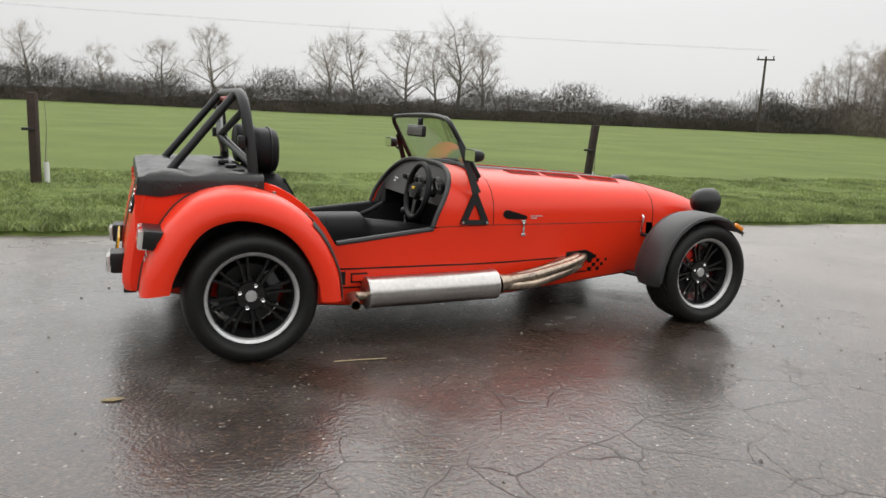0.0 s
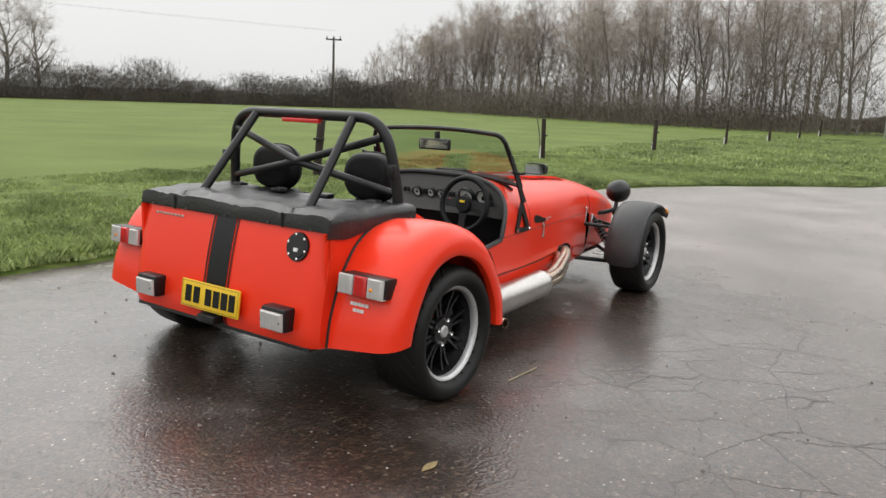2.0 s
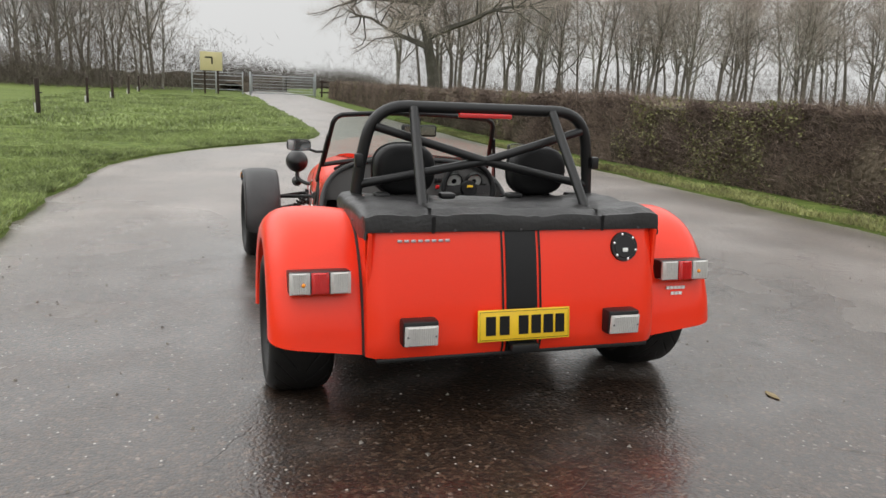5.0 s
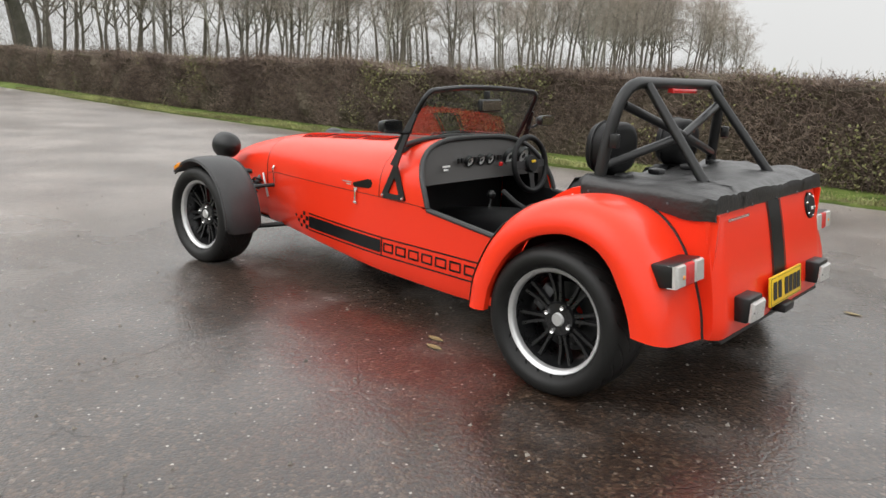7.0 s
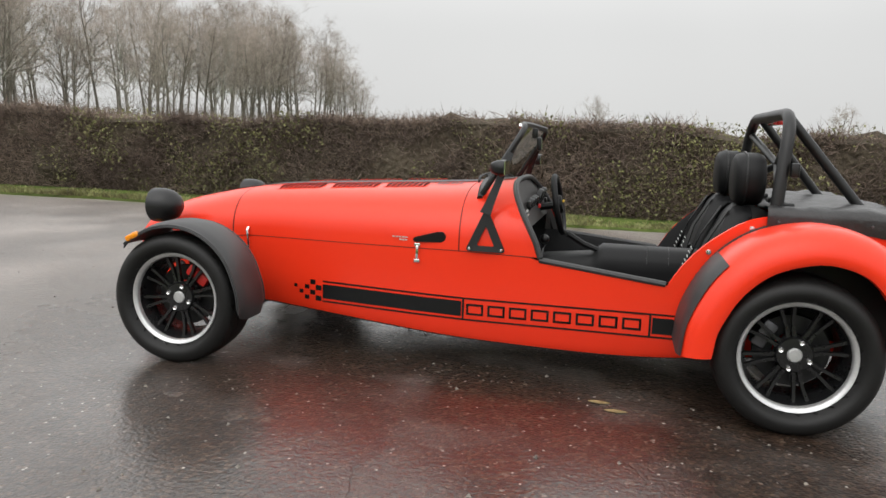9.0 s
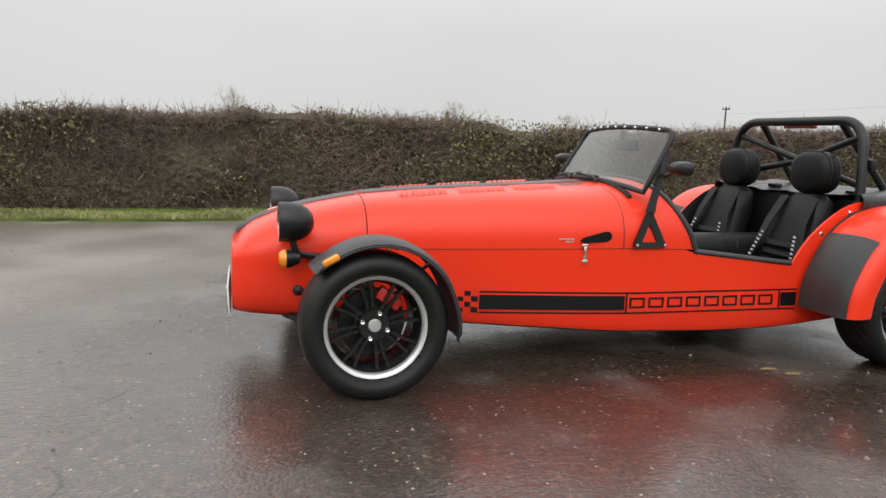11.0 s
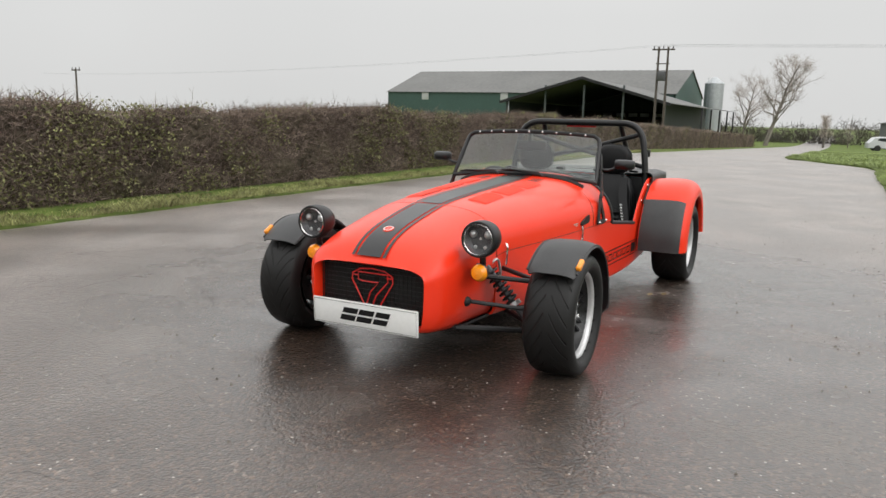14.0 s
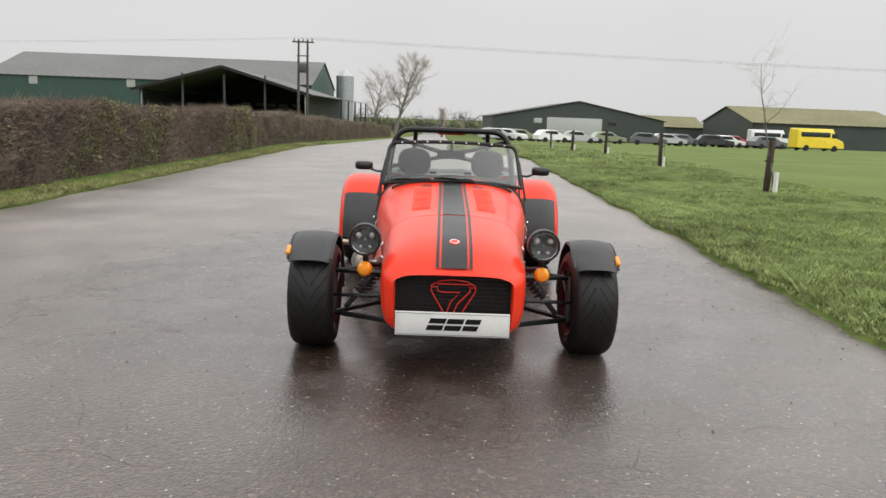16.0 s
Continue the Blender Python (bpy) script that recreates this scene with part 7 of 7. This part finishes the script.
for x, yc in ((0.0, 0.722), (2.31, 0.690)):
    for s in (1, -1):
        wob = wheel_piece("barrel", "wheel", build_barrel, GLOSS_BLACK, sports, "black alloy road wheel with bright rim")
        steer = 1.5 if x > 1 else 0
        wob.matrix_basis = pose(x, s * yc, 0.2620, 0, 0, (0 if s > 0 else 180) + steer) @ Matrix.Diagonal((1, 0.93 if x > 1 else 1, 1, 1))
        wheel_piece("tyre", "tyre", build_tyre, TREAD, wob, "wide black semi-slick tyre")
        wheel_piece("rim", "rim", build_rim, ALU, wob, "bright machined rim")
        wheel_piece("hub", "hub", build_hub, GLOSS_BLACK, wob)
        for k in range(8):
            sp = wheel_piece("spoke", "spoke", build_spoke, GLOSS_BLACK, wob)
            sp.matrix_basis = pose(0, 0, 0, 0, k * 45 + 12, 0)
        wheel_piece("cap", "hub_cap", build_cap, ALU, wob, "small round silver hub cap")
        for k in range(4):
            nu = wheel_piece("nut", "wheel_nut", build_nut, CHROME, wob)
            a = radians(k * 90 + 20)
            nu.location = (0.048 * math.cos(a), 0, 0.048 * math.sin(a))
        wheel_piece("disc", "brake_disc", build_disc, DISC_IRON if x > 1 else POWDER, wob, "grey brake disc")
        ca = wheel_piece("caliper_red" if x > 1 else "caliper", "brake_caliper", build_caliper, CALIPER if x > 1 else GUN, wob, "red brake caliper" if x > 1 else "grey brake caliper")
        ca.matrix_basis = pose(0, 0.012, 0, 0, -35 * s if x > 1 else 60 * s, 0)

# cycle wings over the front wheels
def cycle(a, v):
    """a from the front tip to the rear foot, v across."""
    th = radians(45 + 147 * a)
    c = (2.305, 0.268)
    r = 0.300 + 0.012 * math.sin(math.pi * a) + 0.018 * max(0, a - 0.8) / 0.2
    k = abs(v) ** 4
    drop = 0.022 * k
    flick = 0.014 * max(0, 1 - a / 0.10)
    return (c[0] + (r - drop) * math.cos(th) + flick * 1.4, 0.692 + 0.112 * v, c[1] + (r - drop) * math.sin(th) - flick * 0.4)


for s in (1, -1):
    bm = bmesh.new()
    vs = [-1, -0.97, -0.9, -0.75, -0.5, 0, 0.5, 0.75, 0.9, 0.97, 1]
    rows = []
    for a in stations(0.0, 1.0, 32):
        nar = 1.0 - 0.25 * max(0, (a - 0.93) / 0.07) ** 2 - 0.15 * max(0, (0.05 - a) / 0.05) ** 2
        rows.append([(p[0], s * (0.692 + (p[1] - 0.692) * nar), p[2]) for p in (cycle(a, v) for v in vs)])
    loft(bm, rows)
    solid(bm, 0.006)
    cw = part("front_wing", bm, BLACK_GRP, sports, "grey-black moulded front cycle wing", 50)
    for v in (0.93, -0.93):
        bm = bmesh.new()
        tube(bm, [(p[0], s * p[1], p[2] + 0.001) for p in (cycle(a, v) for a in stations(0.02, 0.97, 28))], 0.005, 6)
        part("wing_bead", bm, BLACK_GRP, cw)
    bm = bmesh.new()
    p = cycle(0.075, 0.88)
    block(bm, (p[0], s * (p[1] + 0.006), p[2] + 0.002), (0.062, 0.022, 0.024), 0.008, pose(0, 0, 0, 0, 28, 0), 3)
    part("side_repeater", bm, AMBER, cw, "amber side repeater lamp")
    # wing stays
    for a in (0.28, 0.62):
        p = cycle(a, -0.4)
        bm = bmesh.new()
        tube(bm, rounded([(p[0], s * (p[1] + 0.08), p[2] - 0.012), (p[0], s * 0.60, p[2] - 0.02), (2.31 + (p[0] - 2.31) * .4, s * 0.585, 0.34), (2.31, s * 0.60, 0.28)], 0.05), 0.008, 6)
        part("wing_stay", bm, POWDER, cw, "black wing stay")
    # headlamp with bracket and indicator
    y = s * 0.415
    bm = bmesh.new()
    hm = pose(2.625, y, 0.596) @ Matrix.Diagonal((0.87, 0.87, 0.87, 1))
    rot = hm @ pose(0, 0, 0, 0, 0, -90)
    lathe(bm, [(0.0005, -0.150), (0.035, -0.143), (0.062, -0.122), (0.080, -0.090), (0.0875, -0.05), (0.0875, -0.006), (0.085, 0.003), (0.078, 0.004), (0.074, 0.0), (0.074, -0.006)], 32, rot)
    hl = part("headlamp_shell", bm, POWDER, sports, "satin black round headlamp shell")
    bm = bmesh.new()
    lathe(bm, [(0.074, -0.004), (0.0745, 0.001), (0.0725, 0.003), (0.070, 0.0)], 32, rot)
    part("headlamp_ring", bm, CHROME, hl, "thin bright headlamp ring")
    bm = bmesh.new()
    lathe(bm, [(0.0005, -0.035), (0.05, -0.03), (0.077, -0.004)], 28, rot)
    part("reflector", bm, GUN, hl, "dark lamp reflector")
    for dy, dz, r_ in ((0.033, 0.018, 0.017), (-0.033, 0.018, 0.017), (0.022, -0.036, 0.009), (-0.022, -0.036, 0.009), (0, 0.0, 0.006)):
        bm = bmesh.new()
        bmesh.ops.create_uvsphere(bm, u_segments=12, v_segments=8, radius=r_, matrix=pose(2.598, y + dy, 0.596 + dz))
        part("led_lens", bm, ALU, hl)
    bm = bmesh.new()
    lathe(bm, [(0.0005, 0.012), (0.04, 0.009), (0.0775, 0.001)], 28, rot)
    part("headlamp_glass", bm, LAMP_GLASS, hl, "clear domed headlamp glass")
    bm = bmesh.new()
    tube(bm, rounded([(2.575, y, 0.53), (2.565, y, 0.475), (2.50, s * 0.37, 0.455), (2.44, s * 0.33, 0.45)], 0.03), 0.014, 8)
    part("lamp_bracket", bm, POWDER, sports, "black headlamp bracket")
    bm = bmesh.new()
    im = pose(2.60, y, 0.455) @ pose(0, 0, 0, 0, 0, -90)
    lathe(bm, [(0.0005, -0.055), (0.02, -0.05), (0.034, -0.02), (0.036, 0.0)], 20, im)
    ind = part("indicator_shell", bm, POWDER, sports, "black indicator housing")
    bm = bmesh.new()
    lathe(bm, [(0.036, 0.0), (0.0345, 0.012), (0.024, 0.026), (0.0005, 0.031)], 20, im)
    part("indicator_lens", bm, AMBER, ind, "amber indicator lens")
    # suspension
    up_, lo_ = s * 0.585, s * 0.60
    bm = bmesh.new()
    tube(bm, [(2.44, s * 0.30, 0.405), (2.325, up_, 0.385)], 0.011, 8)
    tube(bm, [(2.20, s * 0.33, 0.405), (2.325, up_, 0.385)], 0.011, 8)
    part("upper_wishbone", bm, POWDER, sports, "black tubular upper wishbone")
    bm = bmesh.new()
    tube(bm, [(2.60, s * 0.27, 0.205), (2.31, lo_, 0.165)], 0.0135, 8)
    tube(bm, [(2.12, s * 0.33, 0.190), (2.31, lo_, 0.165)], 0.0135, 8)
    part("lower_wishbone", bm, POWDER, sports, "black tubular lower wishbone")
    bm = bmesh.new()
    tube(bm, [(2.545, s * 0.33, 0.315), (2.43, s * 0.59, 0.285)], 0.009, 8)
    part("steering_arm", bm, POWDER, sports, "black track rod")
    bm = bmesh.new()
    bmesh.ops.create_uvsphere(bm, u_segments=12, v_segments=8, radius=0.022, matrix=pose(2.55, s * 0.335, 0.315))
    part("rod_boot", bm, RUBBER, sports, "black rubber gaiter")
    bm = bmesh.new()
    a, b_ = Vector((2.36, s * 0.34, 0.435)), Vector((2.335, s * 0.535, 0.20))
    tube(bm, [a, b_], 0.014, 8)
    part("damper", bm, GUN, sports, "damper body")
    bm = bmesh.new()
    coil = []
    d = (b_ - a).normalized()
    e1 = d.orthogonal().normalized()
    e2 = d.cross(e1)
    for k in range(7 * 12 + 1):
        q = k / 12 * 2 * math.pi
        coil.append(a.lerp(b_, 0.08 + 0.55 * k / 84) + 0.029 * (math.cos(q) * e1 + math.sin(q) * e2))
    tube(bm, coil, 0.0055, 6)
    part("coil_spring", bm, POWDER, sports, "black coil spring")
    bm = bmesh.new()
    lathe(bm, [(0.016, 0), (0.032, 0.0), (0.032, 0.02), (0.016, 0.02)], 16, Matrix.Translation(a.lerp(b_, 0.64)) @ d.to_track_quat("Y", "Z").to_matrix().to_4x4())
    part("spring_collar", bm, ALU, sports, "silver spring collar")
    bm = bmesh.new()
    block(bm, (2.315, s * 0.60, 0.275), (0.05, 0.03, 0.24), 0.012)
    part("upright", bm, GUN, sports, "grey wheel upright")
    bm = bmesh.new()
    tube(bm, rounded([(2.32, s * 0.335, 0.43), (2.30, s * 0.365, 0.47), (2.27, s * 0.37, 0.40), (2.26, s * 0.36, 0.33)], 0.03), 0.006, 6)
    part("brake_hose", bm, ALU, sports, "braided brake hose")
# rear axle and tank seen from behind
bm = bmesh.new()
tube(bm, [(-0.02, -0.6, 0.26), (-0.06, -0.35, 0.24), (-0.06, 0.35, 0.24), (-0.02, 0.6, 0.26)], 0.03, 10)
part("rear_axle", bm, POWDER, sports, "black rear axle tube")
bm = bmesh.new()
block(bm, (-0.20, 0.05, 0.25), (0.22, 0.34, 0.13), 0.04)
part("differential", bm, GUN, sports, "dark differential casing")

# exhaust along the right side
bm = bmesh.new()
ym = -0.585
em = pose(0, 0, 0, 0, 0, 0)
a, b_ = Vector((0.53, ym, 0.205)), Vector((1.19, ym + 0.012, 0.215))
q = (b_ - a).normalized().to_track_quat("Y", "Z").to_matrix().to_4x4()
L_ = (b_ - a).length
lathe(bm, [(0.0005, 0), (0.066, 0.0), (0.072, 0.003), (0.0735, 0.012), (0.0715, 0.022), (0.0715, L_ - 0.022), (0.0735, L_ - 0.012), (0.072, L_ - 0.003), (0.055, L_), (0.0005, L_)], 36, Matrix.Translation(a) @ q)
sil = part("silencer", bm, STEEL, sports, "polished stainless side silencer")
bm = bmesh.new()
for k in range(14):
    w = k * 2 * math.pi / 14
    bmesh.ops.create_uvsphere(bm, u_segments=6, v_segments=4, radius=0.003, matrix=Matrix.Translation(a) @ q @ pose(0.0735 * math.cos(w), 0.012, 0.0735 * math.sin(w)))
part("rivets", bm, CHROME, sil)
bm = bmesh.new()
tube(bm, rounded([(0.55, ym, 0.19), (0.46, ym, 0.195), (0.425, -0.80, 0.208)], 0.09, 8), 0.0215, 14, caps=False)
solid(bm, 0.002)
part("tail_pipe", bm, HEAT, sil, "heat-stained tail pipe")
bm = bmesh.new()
tube(bm, [(1.205, ym + 0.012, 0.215), (1.26, ym + 0.02, 0.22), (1.32, ym + 0.03, 0.226)], [0.05, 0.038, 0.034], 16)
part("collector", bm, HEAT, sil, "bronze-tinted collector pipe")
for k, (xe, ze, yy, zz) in enumerate(((1.80, 0.298, -0.016, 0.020), (1.76, 0.302, 0.020, 0.022), (1.78, 0.262, -0.018, -0.020), (1.66, 0.285, 0.018, -0.016))):
    bm = bmesh.new()
    w_ = half_width(xe)
    tube(bm, rounded([(1.25, ym + 0.02 + yy * .6, 0.215 + zz * .6), (1.40, ym + 0.025 + yy, 0.226 + zz), (xe - 0.14, -w_ - 0.075 + yy * .5, ze - 0.022), (xe - 0.03, -w_ - 0.03, ze), (xe + 0.02, -w_ + 0.04, ze + 0.008)], 0.06, 6), 0.0245, 12)
    part("primary_pipe", bm, HEAT, sil, "bronze-tinted exhaust primary")
bm = bmesh.new()
prism(bm, [(1.60, 0.27), (1.64, 0.262), (1.80, 0.278), (1.845, 0.29), (1.845, 0.32), (1.80, 0.338), (1.64, 0.328), (1.60, 0.31)], "y", -half_width(1.72) - 0.006, -half_width(1.72) + 0.02)
part("exhaust_opening", bm, DECAL, sports, "dark opening in the side panel")

# bits on the ground
def litter(name, lab, cat, x, y, build, material):
    bm = bmesh.new()
    build(bm)
    ob = part(name, bm, material)
    ob.location = (x, y, 0.001)
    return tagged(ob, lab, cat)


STRAW = mat("straw", (0.45, 0.38, 0.22), 0.7, var=0.2, bump=0)
DEAD = mat("dead_leaf", (0.22, 0.165, 0.075), 0.6, var=0.3, big=30, fine=120, bump=0.2)
litter("twig", "pale dry stalk lying on the asphalt", "twig", 0.42, -0.905, lambda bm: tube(bm, [(-0.11, 0.01, 0.004), (0.0, 0, 0.006), (0.11, -0.005, 0.004)], 0.0022, 5), STRAW)


def leaf_shape(bm):
    rows = []
    for i in range(7):
        f = i / 6
        w = 0.016 * math.sin(math.pi * min(0.97, max(0.03, f))) ** 0.8
        rows.append([(-0.04 + 0.08 * f, -w, 0.002 + 0.002 * f), (-0.04 + 0.08 * f, 0, 0.001), (-0.04 + 0.08 * f, w, 0.003)])
    loft(bm, rows)
    solid(bm, 0.001)


for x, y in ((-0.51, -1.08), (0.56, 0.775), (0.62, 0.70)):
    litter("fallen_leaf", "yellow-brown fallen leaf flat on wet asphalt", "leaf", x, y, leaf_shape, DEAD)
rg = np.random.default_rng(8)
n = 4200
px = rg.uniform(-6, 10, n)
py = rg.uniform(-4.9, 2.4, n)
edge = rg.random(n) < 0.25
py = np.where(edge, np.where(rg.random(n) < .5, 2.4 - 0.5 * rg.random(n) ** 2, -4.9 + 0.5 * rg.random(n) ** 2), py)
sz = 0.0024 + 0.0085 * rg.random(n) ** 5
base = np.array([[1, 0, 0], [-.5, .87, 0], [-.5, -.87, 0], [0.1, 0.1, 1]])
ang = rg.uniform(0, 6.28, n)
v = []
for i in range(n):
    c, s_ = math.cos(ang[i]), math.sin(ang[i])
    zz = 0.0
    for b_ in base:
        v.append((px[i] + sz[i] * (b_[0] * c - b_[1] * s_), py[i] + sz[i] * (b_[0] * s_ + b_[1] * c), zz + sz[i] * b_[2] * 0.9))
i4 = np.arange(n)[:, None] * 4
fs = np.concatenate([i4 + np.array(t) for t in ((0, 1, 3), (1, 2, 3), (2, 0, 3))], 0)
tagged(seat_mesh("loose_grit", big_mesh("loose_grit", np.array(v), fs), DEBRIS), "pale and dark loose grit strewn on the asphalt", "grit", kind="stuff")
